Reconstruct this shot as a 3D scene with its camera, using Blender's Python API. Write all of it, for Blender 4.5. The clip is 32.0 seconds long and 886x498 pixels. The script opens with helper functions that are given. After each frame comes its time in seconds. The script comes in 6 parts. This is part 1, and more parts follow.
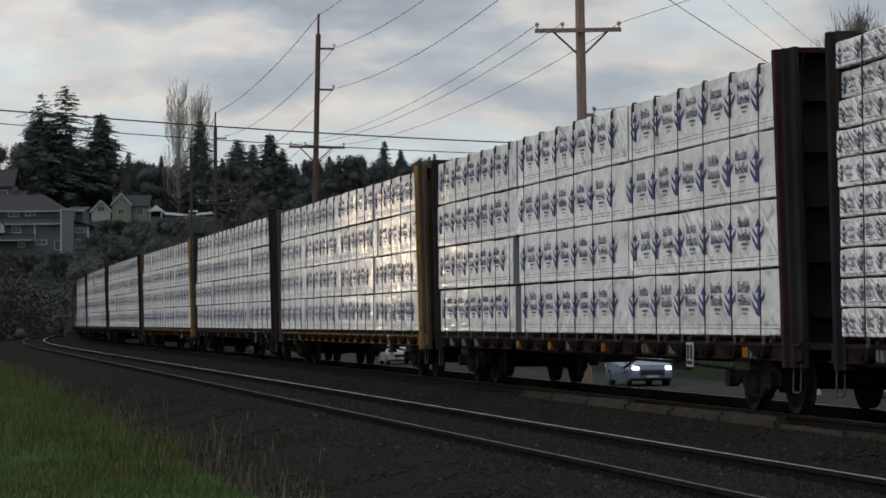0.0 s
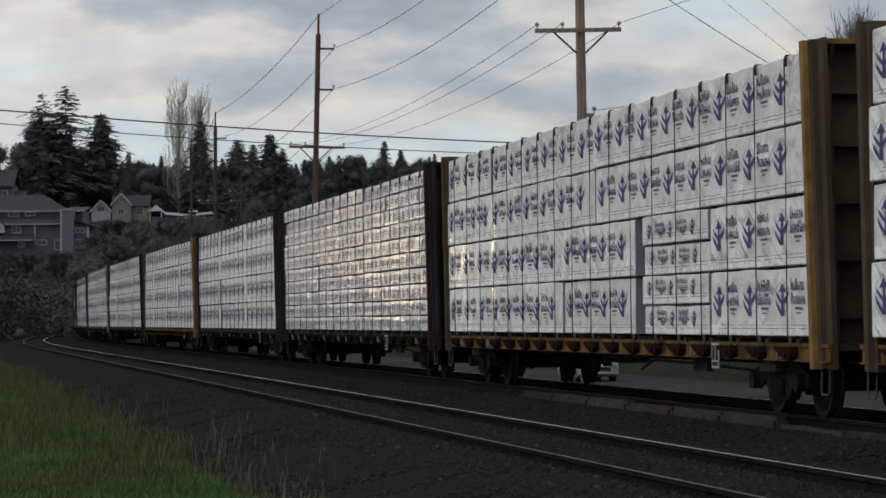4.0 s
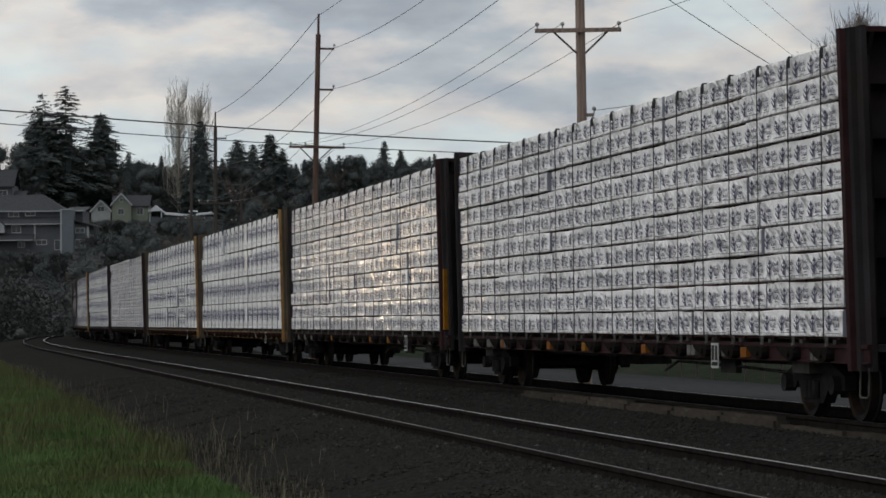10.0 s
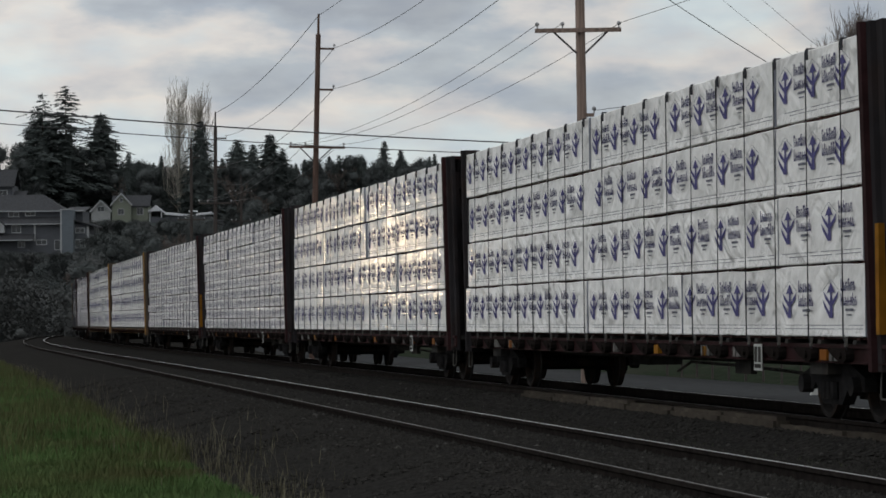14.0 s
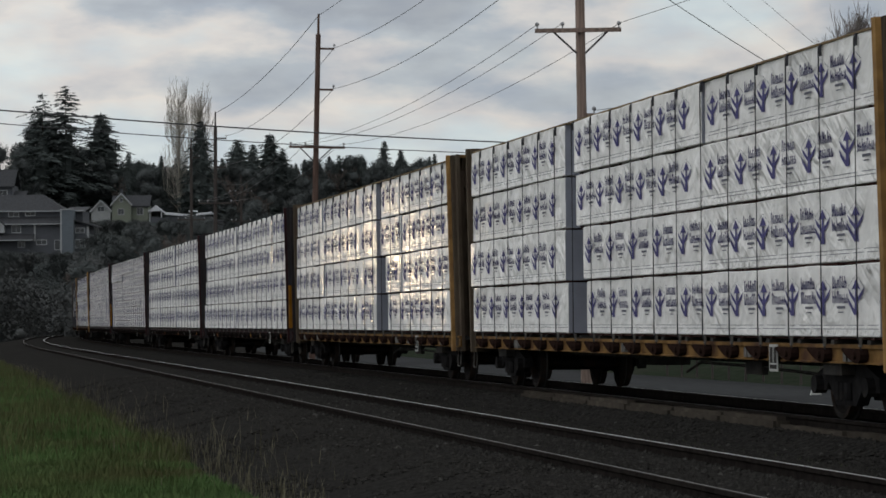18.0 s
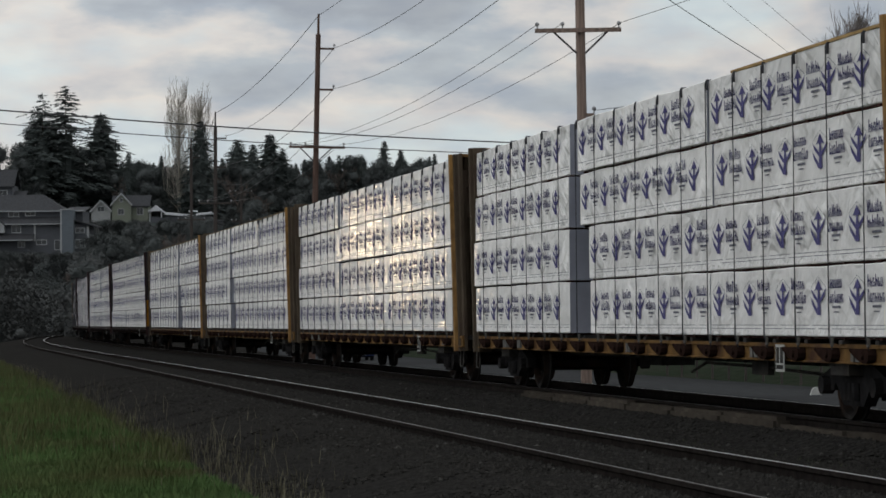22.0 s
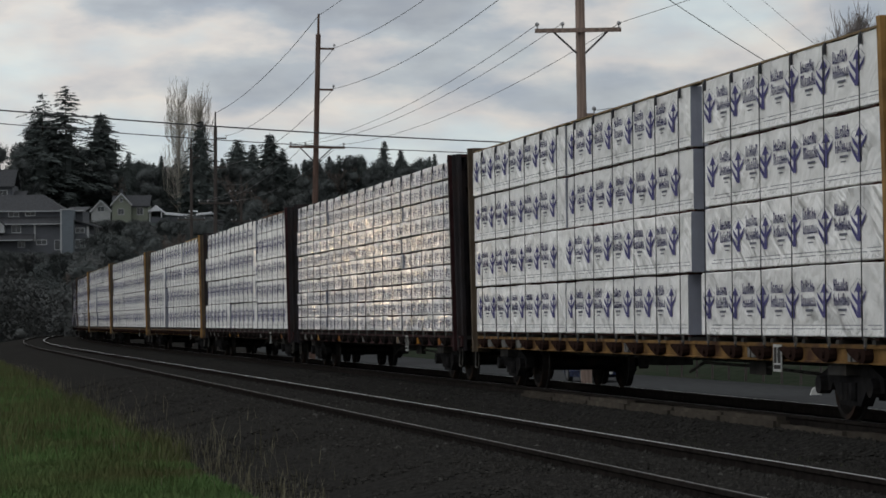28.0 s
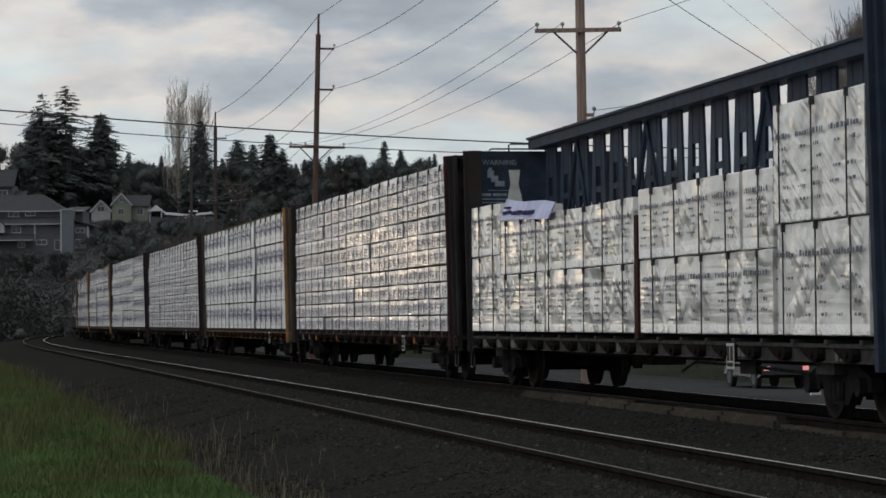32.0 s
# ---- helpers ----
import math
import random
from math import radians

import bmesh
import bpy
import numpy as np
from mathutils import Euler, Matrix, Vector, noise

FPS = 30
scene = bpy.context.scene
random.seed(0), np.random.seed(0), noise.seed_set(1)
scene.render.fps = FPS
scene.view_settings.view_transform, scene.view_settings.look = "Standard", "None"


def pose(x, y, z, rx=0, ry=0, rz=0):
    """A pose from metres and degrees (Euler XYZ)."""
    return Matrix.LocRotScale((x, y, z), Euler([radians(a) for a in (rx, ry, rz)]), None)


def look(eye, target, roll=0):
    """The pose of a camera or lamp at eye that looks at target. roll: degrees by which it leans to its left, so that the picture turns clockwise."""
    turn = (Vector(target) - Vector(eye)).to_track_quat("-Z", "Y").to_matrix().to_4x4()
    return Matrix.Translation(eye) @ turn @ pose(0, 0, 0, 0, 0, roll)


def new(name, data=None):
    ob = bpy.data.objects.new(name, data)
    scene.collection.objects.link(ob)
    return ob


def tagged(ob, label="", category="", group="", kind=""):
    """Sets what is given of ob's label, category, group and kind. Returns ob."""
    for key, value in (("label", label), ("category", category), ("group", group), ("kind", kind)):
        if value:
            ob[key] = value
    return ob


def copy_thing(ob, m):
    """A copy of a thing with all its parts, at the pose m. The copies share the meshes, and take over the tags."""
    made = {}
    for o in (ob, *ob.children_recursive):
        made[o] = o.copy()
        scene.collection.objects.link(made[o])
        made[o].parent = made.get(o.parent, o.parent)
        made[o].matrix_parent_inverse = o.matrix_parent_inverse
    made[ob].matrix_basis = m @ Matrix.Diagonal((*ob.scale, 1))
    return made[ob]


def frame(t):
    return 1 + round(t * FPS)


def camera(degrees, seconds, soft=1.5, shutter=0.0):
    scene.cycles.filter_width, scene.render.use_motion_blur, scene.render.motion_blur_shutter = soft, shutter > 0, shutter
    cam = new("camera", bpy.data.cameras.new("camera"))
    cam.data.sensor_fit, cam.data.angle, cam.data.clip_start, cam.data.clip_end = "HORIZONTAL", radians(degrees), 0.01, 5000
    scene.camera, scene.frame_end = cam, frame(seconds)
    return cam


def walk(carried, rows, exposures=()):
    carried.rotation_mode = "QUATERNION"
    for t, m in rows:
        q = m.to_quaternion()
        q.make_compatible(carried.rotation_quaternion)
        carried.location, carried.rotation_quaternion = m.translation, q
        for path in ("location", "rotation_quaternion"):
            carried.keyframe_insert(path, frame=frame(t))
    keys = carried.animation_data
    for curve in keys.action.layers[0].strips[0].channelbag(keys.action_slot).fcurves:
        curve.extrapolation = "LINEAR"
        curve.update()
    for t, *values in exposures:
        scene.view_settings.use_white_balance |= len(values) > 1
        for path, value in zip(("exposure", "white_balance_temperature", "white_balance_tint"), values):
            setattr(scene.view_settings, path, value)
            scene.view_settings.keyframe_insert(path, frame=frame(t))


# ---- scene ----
# ------------------------------------------------------------------ camera
EYE = (0.0, 0.0, 1.321)
cam = camera(18.06, 32.0, soft=1.65, shutter=0.0)
VIEW = look(EYE, (0.0, 100.0, 1.321 + 100 * math.tan(0.02523)), roll=-0.491)
walk(cam, [(0.0, VIEW), (32.0, VIEW)], exposures=[(0.0, 0.0), (32.0, 0.0)])

# ------------------------------------------------------------------ sky and sun
SUN_AZ, SUN_EL = radians(-20.1), radians(1.6)      # azimuth from +y, towards +x
world = bpy.data.worlds.new("overcast_sky")
scene.world = world
world.use_nodes = True
wt = world.node_tree
wt.nodes.clear()


def wnode(kind, **settings):
    n = wt.nodes.new(kind)
    for key, value in settings.items():
        setattr(n, key, value)
    return n


w_out = wnode("ShaderNodeOutputWorld")
w_bg = wnode("ShaderNodeBackground")
w_sky = wnode("ShaderNodeTexSky", sky_type="NISHITA", sun_disc=False, sun_elevation=SUN_EL, sun_rotation=SUN_AZ)
w_sky.air_density, w_sky.dust_density, w_sky.ozone_density = 1.0, 1.5, 1.0
w_co = wnode("ShaderNodeTexCoord")
w_map = wnode("ShaderNodeMapping")
w_map.inputs["Scale"].default_value = (1.0, 1.0, 2.7)
w_map.inputs["Location"].default_value = (0.37, 0.12, 0.30)
w_n1 = wnode("ShaderNodeTexNoise")
w_n1.inputs["Scale"].default_value, w_n1.inputs["Detail"].default_value, w_n1.inputs["Roughness"].default_value = 10.0, 7.0, 0.50
w_n2 = wnode("ShaderNodeTexNoise")
w_n2.inputs["Scale"].default_value, w_n2.inputs["Detail"].default_value = 26.0, 5.0
w_r1 = wnode("ShaderNodeValToRGB")
els = w_r1.color_ramp.elements
els[0].position, els[0].color = 0.34, (0.47, 0.52, 0.585, 1)
els[1].position, els[1].color = 0.66, (0.80, 0.90, 0.94, 1)
for place, tint in ((0.46, (0.585, 0.65, 0.715, 1)), (0.545, (0.875, 0.855, 0.835, 1))):
    els.new(place).color = tint
w_r2 = wnode("ShaderNodeValToRGB")
w_r2.color_ramp.elements[0].position, w_r2.color_ramp.elements[0].color = 0.35, (0.86, 0.87, 0.90, 1)
w_r2.color_ramp.elements[1].position, w_r2.color_ramp.elements[1].color = 0.65, (1.08, 1.06, 1.02, 1)
w_mul = wnode("ShaderNodeMix", data_type="RGBA", blend_type="MULTIPLY")
w_mul.inputs["Factor"].default_value = 1.0
w_mix = wnode("ShaderNodeMix", data_type="RGBA")
w_mix.inputs["Factor"].default_value = 0.99
w_gain = wnode("ShaderNodeMix", data_type="RGBA", blend_type="MULTIPLY")
w_gain.inputs["Factor"].default_value = 1.0
CLOUD = 6.9
w_gain.inputs["B"].default_value = (CLOUD, CLOUD, CLOUD, 1)
wt.links.new(w_co.outputs["Generated"], w_map.inputs["Vector"])
wt.links.new(w_map.outputs["Vector"], w_n1.inputs["Vector"])
wt.links.new(w_map.outputs["Vector"], w_n2.inputs["Vector"])
# one long dark cloud bank lies across the upper sky to the north
w_bank = wnode("ShaderNodeMapping", vector_type="POINT")
w_bank.inputs["Location"].default_value = (0.047 / 0.085, -2.0, -0.118 / 0.022)
w_bank.inputs["Scale"].default_value = (1 / 0.085, 2.0, 1 / 0.022)
w_far = wnode("ShaderNodeVectorMath", operation="LENGTH")
w_ragged = wnode("ShaderNodeMath", operation="MULTIPLY_ADD")
w_ragged.inputs[1].default_value = 2.2
w_in = wnode("ShaderNodeMapRange", interpolation_type="SMOOTHSTEP")
w_in.inputs["From Min"].default_value, w_in.inputs["From Max"].default_value = 1.3, 2.35
w_in.inputs["To Min"].default_value, w_in.inputs["To Max"].default_value = -0.15, 0.015
w_sum = wnode("ShaderNodeMath", operation="ADD")
wt.links.new(w_co.outputs["Generated"], w_bank.inputs["Vector"])
wt.links.new(w_bank.outputs["Vector"], w_far.inputs[0])
wt.links.new(w_n1.outputs["Fac"], w_ragged.inputs[0])
wt.links.new(w_far.outputs["Value"], w_ragged.inputs[2])
wt.links.new(w_ragged.outputs[0], w_in.inputs["Value"])
wt.links.new(w_n1.outputs["Fac"], w_sum.inputs[0])
wt.links.new(w_in.outputs["Result"], w_sum.inputs[1])
# and the cloud thins out low over the hills
w_sep = wnode("ShaderNodeSeparateXYZ")
w_low = wnode("ShaderNodeMapRange", interpolation_type="SMOOTHSTEP")
w_low.inputs["From Min"].default_value, w_low.inputs["From Max"].default_value = 0.055, 0.105
w_low.inputs["To Min"].default_value, w_low.inputs["To Max"].default_value = 0.075, -0.005
w_thin = wnode("ShaderNodeMath", operation="ADD")
wt.links.new(w_co.outputs["Generated"], w_sep.inputs[0])
wt.links.new(w_sep.outputs["Z"], w_low.inputs["Value"])
wt.links.new(w_sum.outputs[0], w_thin.inputs[0])
wt.links.new(w_low.outputs["Result"], w_thin.inputs[1])
wt.links.new(w_thin.outputs[0], w_r1.inputs["Fac"])
wt.links.new(w_n2.outputs["Fac"], w_r2.inputs["Fac"])
wt.links.new(w_r1.outputs["Color"], w_mul.inputs["A"])
wt.links.new(w_r2.outputs["Color"], w_mul.inputs["B"])
wt.links.new(w_mul.outputs["Result"], w_gain.inputs["A"])
wt.links.new(w_sky.outputs["Color"], w_mix.inputs["A"])
# an overcast sky grows brighter towards the zenith
w_up = wnode("ShaderNodeMapRange")
w_up.inputs["From Min"].default_value, w_up.inputs["From Max"].default_value = 0.0, 1.0
w_up.inputs["To Min"].default_value, w_up.inputs["To Max"].default_value = 1.0, 2.35
w_dome = wnode("ShaderNodeMix", data_type="RGBA", blend_type="MULTIPLY")
w_dome.inputs["Factor"].default_value = 1.0
wt.links.new(w_sep.outputs["Z"], w_up.inputs["Value"])
wt.links.new(w_gain.outputs["Result"], w_dome.inputs["A"])
wt.links.new(w_up.outputs["Result"], w_dome.inputs["B"])
# and towards the open west, over the viewer's side of the train
w_dot = wnode("ShaderNodeVectorMath", operation="DOT_PRODUCT")
w_dot.inputs[1].default_value = (math.sin(radians(-75)), math.cos(radians(-75)), 0.0)
w_side = wnode("ShaderNodeMapRange")
w_side.inputs["From Min"].default_value, w_side.inputs["From Max"].default_value = -1.0, 1.0
w_side.inputs["To Min"].default_value, w_side.inputs["To Max"].default_value = 0.55, 1.25
w_dusk = wnode("ShaderNodeMix", data_type="RGBA", blend_type="MULTIPLY")
w_dusk.inputs["Factor"].default_value = 1.0
wt.links.new(w_co.outputs["Generated"], w_dot.inputs[0])
wt.links.new(w_dot.outputs["Value"], w_side.inputs["Value"])
wt.links.new(w_dome.outputs["Result"], w_dusk.inputs["A"])
wt.links.new(w_side.outputs["Result"], w_dusk.inputs["B"])
wt.links.new(w_dusk.outputs["Result"], w_mix.inputs["B"])
wt.links.new(w_mix.outputs["Result"], w_bg.inputs["Color"])
w_bg.inputs["Strength"].default_value = 0.10
wt.links.new(w_bg.outputs["Background"], w_out.inputs["Surface"])

sun = new("sun", bpy.data.lights.new("sun", "SUN"))
sun.data.energy, sun.data.angle, sun.data.color = 0.0095, radians(0.8), (1.0, 0.74, 0.46)
sun_from = Vector((math.sin(SUN_AZ) * math.cos(SUN_EL), math.cos(SUN_AZ) * math.cos(SUN_EL), math.sin(SUN_EL)))
sun.matrix_world = look(sun_from * 50, (0, 0, 0))

# ------------------------------------------------------------------ materials


def material(name, colour, rough=0.7, metal=0.0, var=0.25, scale=4.0, bump=0.2, bump_scale=30.0, dirt=None, dirt_scale=0.8, dirt_at=(0.5, 0.7),
             spec=0.5, object_random=0.0, stretch=(1, 1, 1), bump_dist=0.01):
    """A principled surface with variation at two scales, a stain colour and fine relief."""
    m = bpy.data.materials.new(name)
    m.use_nodes = True
    t = m.node_tree
    b = t.nodes["Principled BSDF"]
    b.inputs["Roughness"].default_value, b.inputs["Metallic"].default_value = rough, metal
    b.inputs["Specular IOR Level"].default_value = spec
    co = t.nodes.new("ShaderNodeTexCoord")
    mp = t.nodes.new("ShaderNodeMapping")
    mp.inputs["Scale"].default_value = stretch
    t.links.new(co.outputs["Object"], mp.inputs["Vector"])
    n1 = t.nodes.new("ShaderNodeTexNoise")
    n1.inputs["Scale"].default_value, n1.inputs["Detail"].default_value = scale, 5
    t.links.new(mp.outputs["Vector"], n1.inputs["Vector"])
    r1 = t.nodes.new("ShaderNodeMapRange")
    r1.inputs["From Min"].default_value, r1.inputs["From Max"].default_value = 0.3, 0.7
    r1.inputs["To Min"].default_value, r1.inputs["To Max"].default_value = 1 - var, 1 + var
    t.links.new(n1.outputs["Fac"], r1.inputs["Value"])
    col = t.nodes.new("ShaderNodeMix")
    col.data_type, col.blend_type = "RGBA", "MULTIPLY"
    col.inputs["Factor"].default_value = 1
    col.inputs["A"].default_value = (*colour, 1)
    t.links.new(r1.outputs["Result"], col.inputs["B"])
    out = col.outputs["Result"]
    if dirt:
        n2 = t.nodes.new("ShaderNodeTexNoise")
        n2.inputs["Scale"].default_value, n2.inputs["Detail"].default_value = dirt_scale, 6
        t.links.new(mp.outputs["Vector"], n2.inputs["Vector"])
        r2 = t.nodes.new("ShaderNodeMapRange")
        r2.inputs["From Min"].default_value, r2.inputs["From Max"].default_value = dirt_at
        t.links.new(n2.outputs["Fac"], r2.inputs["Value"])
        mx = t.nodes.new("ShaderNodeMix")
        mx.data_type = "RGBA"
        mx.inputs["B"].default_value = (*dirt, 1)
        t.links.new(r2.outputs["Result"], mx.inputs["Factor"])
        t.links.new(out, mx.inputs["A"])
        out = mx.outputs["Result"]
    if object_random:
        oi = t.nodes.new("ShaderNodeObjectInfo")
        r3 = t.nodes.new("ShaderNodeMapRange")
        r3.inputs["To Min"].default_value, r3.inputs["To Max"].default_value = 1 - object_random, 1 + object_random
        t.links.new(oi.outputs["Random"], r3.inputs["Value"])
        m3 = t.nodes.new("ShaderNodeMix")
        m3.data_type, m3.blend_type = "RGBA", "MULTIPLY"
        m3.inputs["Factor"].default_value = 1
        t.links.new(out, m3.inputs["A"])
        t.links.new(r3.outputs["Result"], m3.inputs["B"])
        out = m3.outputs["Result"]
    t.links.new(out, b.inputs["Base Color"])
    if bump:
        n3 = t.nodes.new("ShaderNodeTexNoise")
        n3.inputs["Scale"].default_value, n3.inputs["Detail"].default_value = bump_scale, 4
        t.links.new(mp.outputs["Vector"], n3.inputs["Vector"])
        bp = t.nodes.new("ShaderNodeBump")
        bp.inputs["Strength"].default_value, bp.inputs["Distance"].default_value = bump, bump_dist
        t.links.new(n3.outputs["Fac"], bp.inputs["Height"])
        t.links.new(bp.outputs["Normal"], b.inputs["Normal"])
    return m


def wrap_material(name, colour, wrinkle, gloss, gloss_rough, fold_scale=(0.8, 1.0, 5.5), often=0.5, sparkle=0.10, deep=0.16, blob=0.5):
    """Plastic lumber wrap: a white sheet with slanting folds that differ from bundle to bundle, under a thin smooth sheen."""
    m = bpy.data.materials.new(name)
    m.use_nodes = True
    t = m.node_tree
    b = t.nodes["Principled BSDF"]

    def node(kind, values=(), **settings):
        n = t.nodes.new(kind)
        for key, value in settings.items():
            setattr(n, key, value)
        for key, value in values:
            n.inputs[key].default_value = value
        return n

    def link(a, c):
        t.links.new(a, c)

    b.inputs["Roughness"].default_value = 0.6
    b.inputs["Specular IOR Level"].default_value = 0.0
    b.inputs["Coat Weight"].default_value = gloss
    b.inputs["Coat Roughness"].default_value = gloss_rough
    co, oi = node("ShaderNodeTexCoord"), node("ShaderNodeObjectInfo")
    shift = node("ShaderNodeMath", ((1, 57.0),), operation="MULTIPLY")
    link(oi.outputs["Random"], shift.inputs[0])
    cx = node("ShaderNodeCombineXYZ")
    for axis in ("X", "Y", "Z"):
        link(shift.outputs[0], cx.inputs[axis])
    sh = node("ShaderNodeVectorMath", operation="ADD")
    link(co.outputs["Object"], sh.inputs[0])
    link(cx.outputs[0], sh.inputs[1])
    # slanting folds, gathered in patches
    turned = node("ShaderNodeMapping", (("Rotation", (0, radians(34), 0)),))
    link(sh.outputs[0], turned.inputs["Vector"])
    mp = node("ShaderNodeMapping", (("Scale", fold_scale),))
    link(turned.outputs["Vector"], mp.inputs["Vector"])
    folds = node("ShaderNodeTexNoise", (("Scale", 1.0), ("Detail", 2.0), ("Distortion", 0.35)))
    link(mp.outputs["Vector"], folds.inputs["Vector"])
    patch = node("ShaderNodeTexNoise", (("Scale", 1.3), ("Detail", 2.0)))
    link(sh.outputs[0], patch.inputs["Vector"])
    mask = node("ShaderNodeMapRange", (("From Min", often), ("From Max", often + 0.2), ("To Min", 0.04), ("To Max", 1.0)))
    # some packs are wrapped loosely and gather many folds
    loose = node("ShaderNodeMapRange", (("From Min", 0.68), ("From Max", 1.0), ("To Min", -0.04), ("To Max", 0.17)))
    link(oi.outputs["Random"], loose.inputs["Value"])
    slack = node("ShaderNodeMath", operation="ADD")
    link(patch.outputs["Fac"], slack.inputs[0])
    link(loose.outputs["Result"], slack.inputs[1])
    link(slack.outputs[0], mask.inputs["Value"])
    soft = node("ShaderNodeTexNoise", (("Scale", 2.2), ("Detail", 2.0), ("Distortion", 0.8)))
    link(sh.outputs[0], soft.inputs["Vector"])
    mm = node("ShaderNodeMath", operation="MULTIPLY")
    link(folds.outputs["Fac"], mm.inputs[0])
    link(mask.outputs["Result"], mm.inputs[1])
    both = node("ShaderNodeMath", ((2, 0.5),), operation="MULTIPLY_ADD")
    link(mm.outputs[0], both.inputs[1])
    both.inputs[0].default_value = 1.0
    add = node("ShaderNodeMath", operation="ADD")
    half = node("ShaderNodeMath", ((1, blob),), operation="MULTIPLY")
    link(soft.outputs["Fac"], half.inputs[0])
    link(both.outputs[0], add.inputs[0])
    link(half.outputs[0], add.inputs[1])
    # the gathered, crumpled hem along the bottom edge
    low = node("ShaderNodeSeparateXYZ")
    link(co.outputs["Object"], low.inputs[0])
    hem = node("ShaderNodeMapRange", (("From Min", 0.02), ("From Max", 0.13), ("To Min", 0.55), ("To Max", 0.05)))
    link(low.outputs["Z"], hem.inputs["Value"])
    crush = node("ShaderNodeTexNoise", (("Scale", 9.0), ("Detail", 2.0), ("Distortion", 0.5)))
    link(sh.outputs[0], crush.inputs["Vector"])
    gathered = node("ShaderNodeMath", operation="MULTIPLY")
    link(crush.outputs["Fac"], gathered.inputs[0])
    link(hem.outputs["Result"], gathered.inputs[1])
    smooth, add = add, node("ShaderNodeMath", operation="ADD")
    link(smooth.outputs[0], add.inputs[0])
    link(gathered.outputs[0], add.inputs[1])
    bp = node("ShaderNodeBump", (("Strength", wrinkle), ("Distance", deep)))
    link(add.outputs[0], bp.inputs["Height"])
    link(bp.outputs["Normal"], b.inputs["Normal"])
    sheen = node("ShaderNodeBump", (("Strength", wrinkle * sparkle), ("Distance", 0.10)))
    link(add.outputs[0], sheen.inputs["Height"])
    # the stretched film lies in fine level ripples, which draw a reflection out upwards
    drawn = node("ShaderNodeMapping", (("Scale", (0.6, 0.6, 24.0)),))
    link(sh.outputs[0], drawn.inputs["Vector"])
    ripple = node("ShaderNodeTexNoise", (("Scale", 1.0), ("Detail", 1.0)))
    link(drawn.outputs["Vector"], ripple.inputs["Vector"])
    film = node("ShaderNodeBump", (("Strength", 1.0), ("Distance", 0.0055)))
    link(ripple.outputs["Fac"], film.inputs["Height"])
    link(sheen.outputs["Normal"], film.inputs["Normal"])
    link(film.outputs["Normal"], b.inputs["Coat Normal"])
    # grey scuffs, and each sheet a little lighter or darker
    n3 = node("ShaderNodeTexNoise", (("Scale", 2.5), ("Detail", 6)))
    link(sh.outputs[0], n3.inputs["Vector"])
    r3 = node("ShaderNodeMapRange", (("From Min", 0.3), ("From Max", 0.75), ("To Min", 1.05), ("To Max", 0.84)))
    link(n3.outputs["Fac"], r3.inputs["Value"])
    r4 = node("ShaderNodeMapRange", (("To Min", 0.93), ("To Max", 1.05)))
    link(oi.outputs["Random"], r4.inputs["Value"])
    mk = node("ShaderNodeMath", operation="MULTIPLY")
    link(r3.outputs["Result"], mk.inputs[0])
    link(r4.outputs["Result"], mk.inputs[1])
    c = node("ShaderNodeMix", (("Factor", 1.0),), data_type="RGBA", blend_type="MULTIPLY")
    c.inputs["A"].default_value = (*colour, 1)
    link(mk.outputs[0], c.inputs["B"])
    link(c.outputs["Result"], b.inputs["Base Color"])
    return m


WRAP = wrap_material("white_plastic_wrap", (0.80, 0.78, 0.76), 0.85, 0.22, 0.075, (1.4, 1.0, 7.0), 0.48, 0.02, 0.15)
# pack ends get a darker copy of the wrap, with their shade in the colour
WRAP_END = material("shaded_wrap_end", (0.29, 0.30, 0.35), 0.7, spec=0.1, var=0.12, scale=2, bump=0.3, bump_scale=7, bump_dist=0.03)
WRAP_CRUMPLED = wrap_material("crumpled_white_wrap", (0.88, 0.845, 0.835), 1.0, 0.22, 0.08, (3.2, 1.0, 14.0), 0.36, 0.025, 0.20)
WRAP_SILVER = wrap_material("pale_grey_wrap", (0.72, 0.70, 0.67), 1.0, 0.9, 0.17, (0.9, 1.0, 5.5), 0.45, 0.60, 0.18, 0.06)
PRINT = material("purple_print", (0.105, 0.098, 0.215), 0.5, spec=0.0, var=0.2, scale=9, bump=0)
PRINT_SOFT = material("faded_purple_print", (0.058, 0.054, 0.125), 0.5, spec=0.0, var=0.2, scale=9, bump=0)
PRINT_SMALL = material("small_faded_print", (0.115, 0.112, 0.165), 0.5, spec=0.0, var=0.3, scale=9, bump=0)
PRINT_GREY = material("grey_print", (0.16, 0.16, 0.19), 0.5, spec=0.0, var=0.2, bump=0)
FLAP = material("lavender_white_sheet", (0.42, 0.43, 0.60), 0.5, spec=0.1, var=0.15, bump=0.2, bump_scale=8)
STRAP = material("dark_steel_strap", (0.05, 0.05, 0.055), 0.6, 0.0, spec=0.1, bump=0)
DUNNAGE = material("rough_dunnage_wood", (0.055, 0.027, 0.023), 0.85, spec=0.05, var=0.35, object_random=0.5)
RED_BOARD = material("red_brown_loose_timber", (0.15, 0.078, 0.050), 0.85, spec=0.05, var=0.35, scale=3, stretch=(1, 8, 8))
EDGE_BOARD = material("weathered_tan_board", (0.20, 0.145, 0.085), 0.85, spec=0.05, var=0.3, scale=3, stretch=(1, 8, 8))
FRESH_WOOD = material("pale_loose_timber", (0.36, 0.24, 0.11), 0.8, spec=0.05, var=0.25, scale=3, stretch=(1, 8, 8))
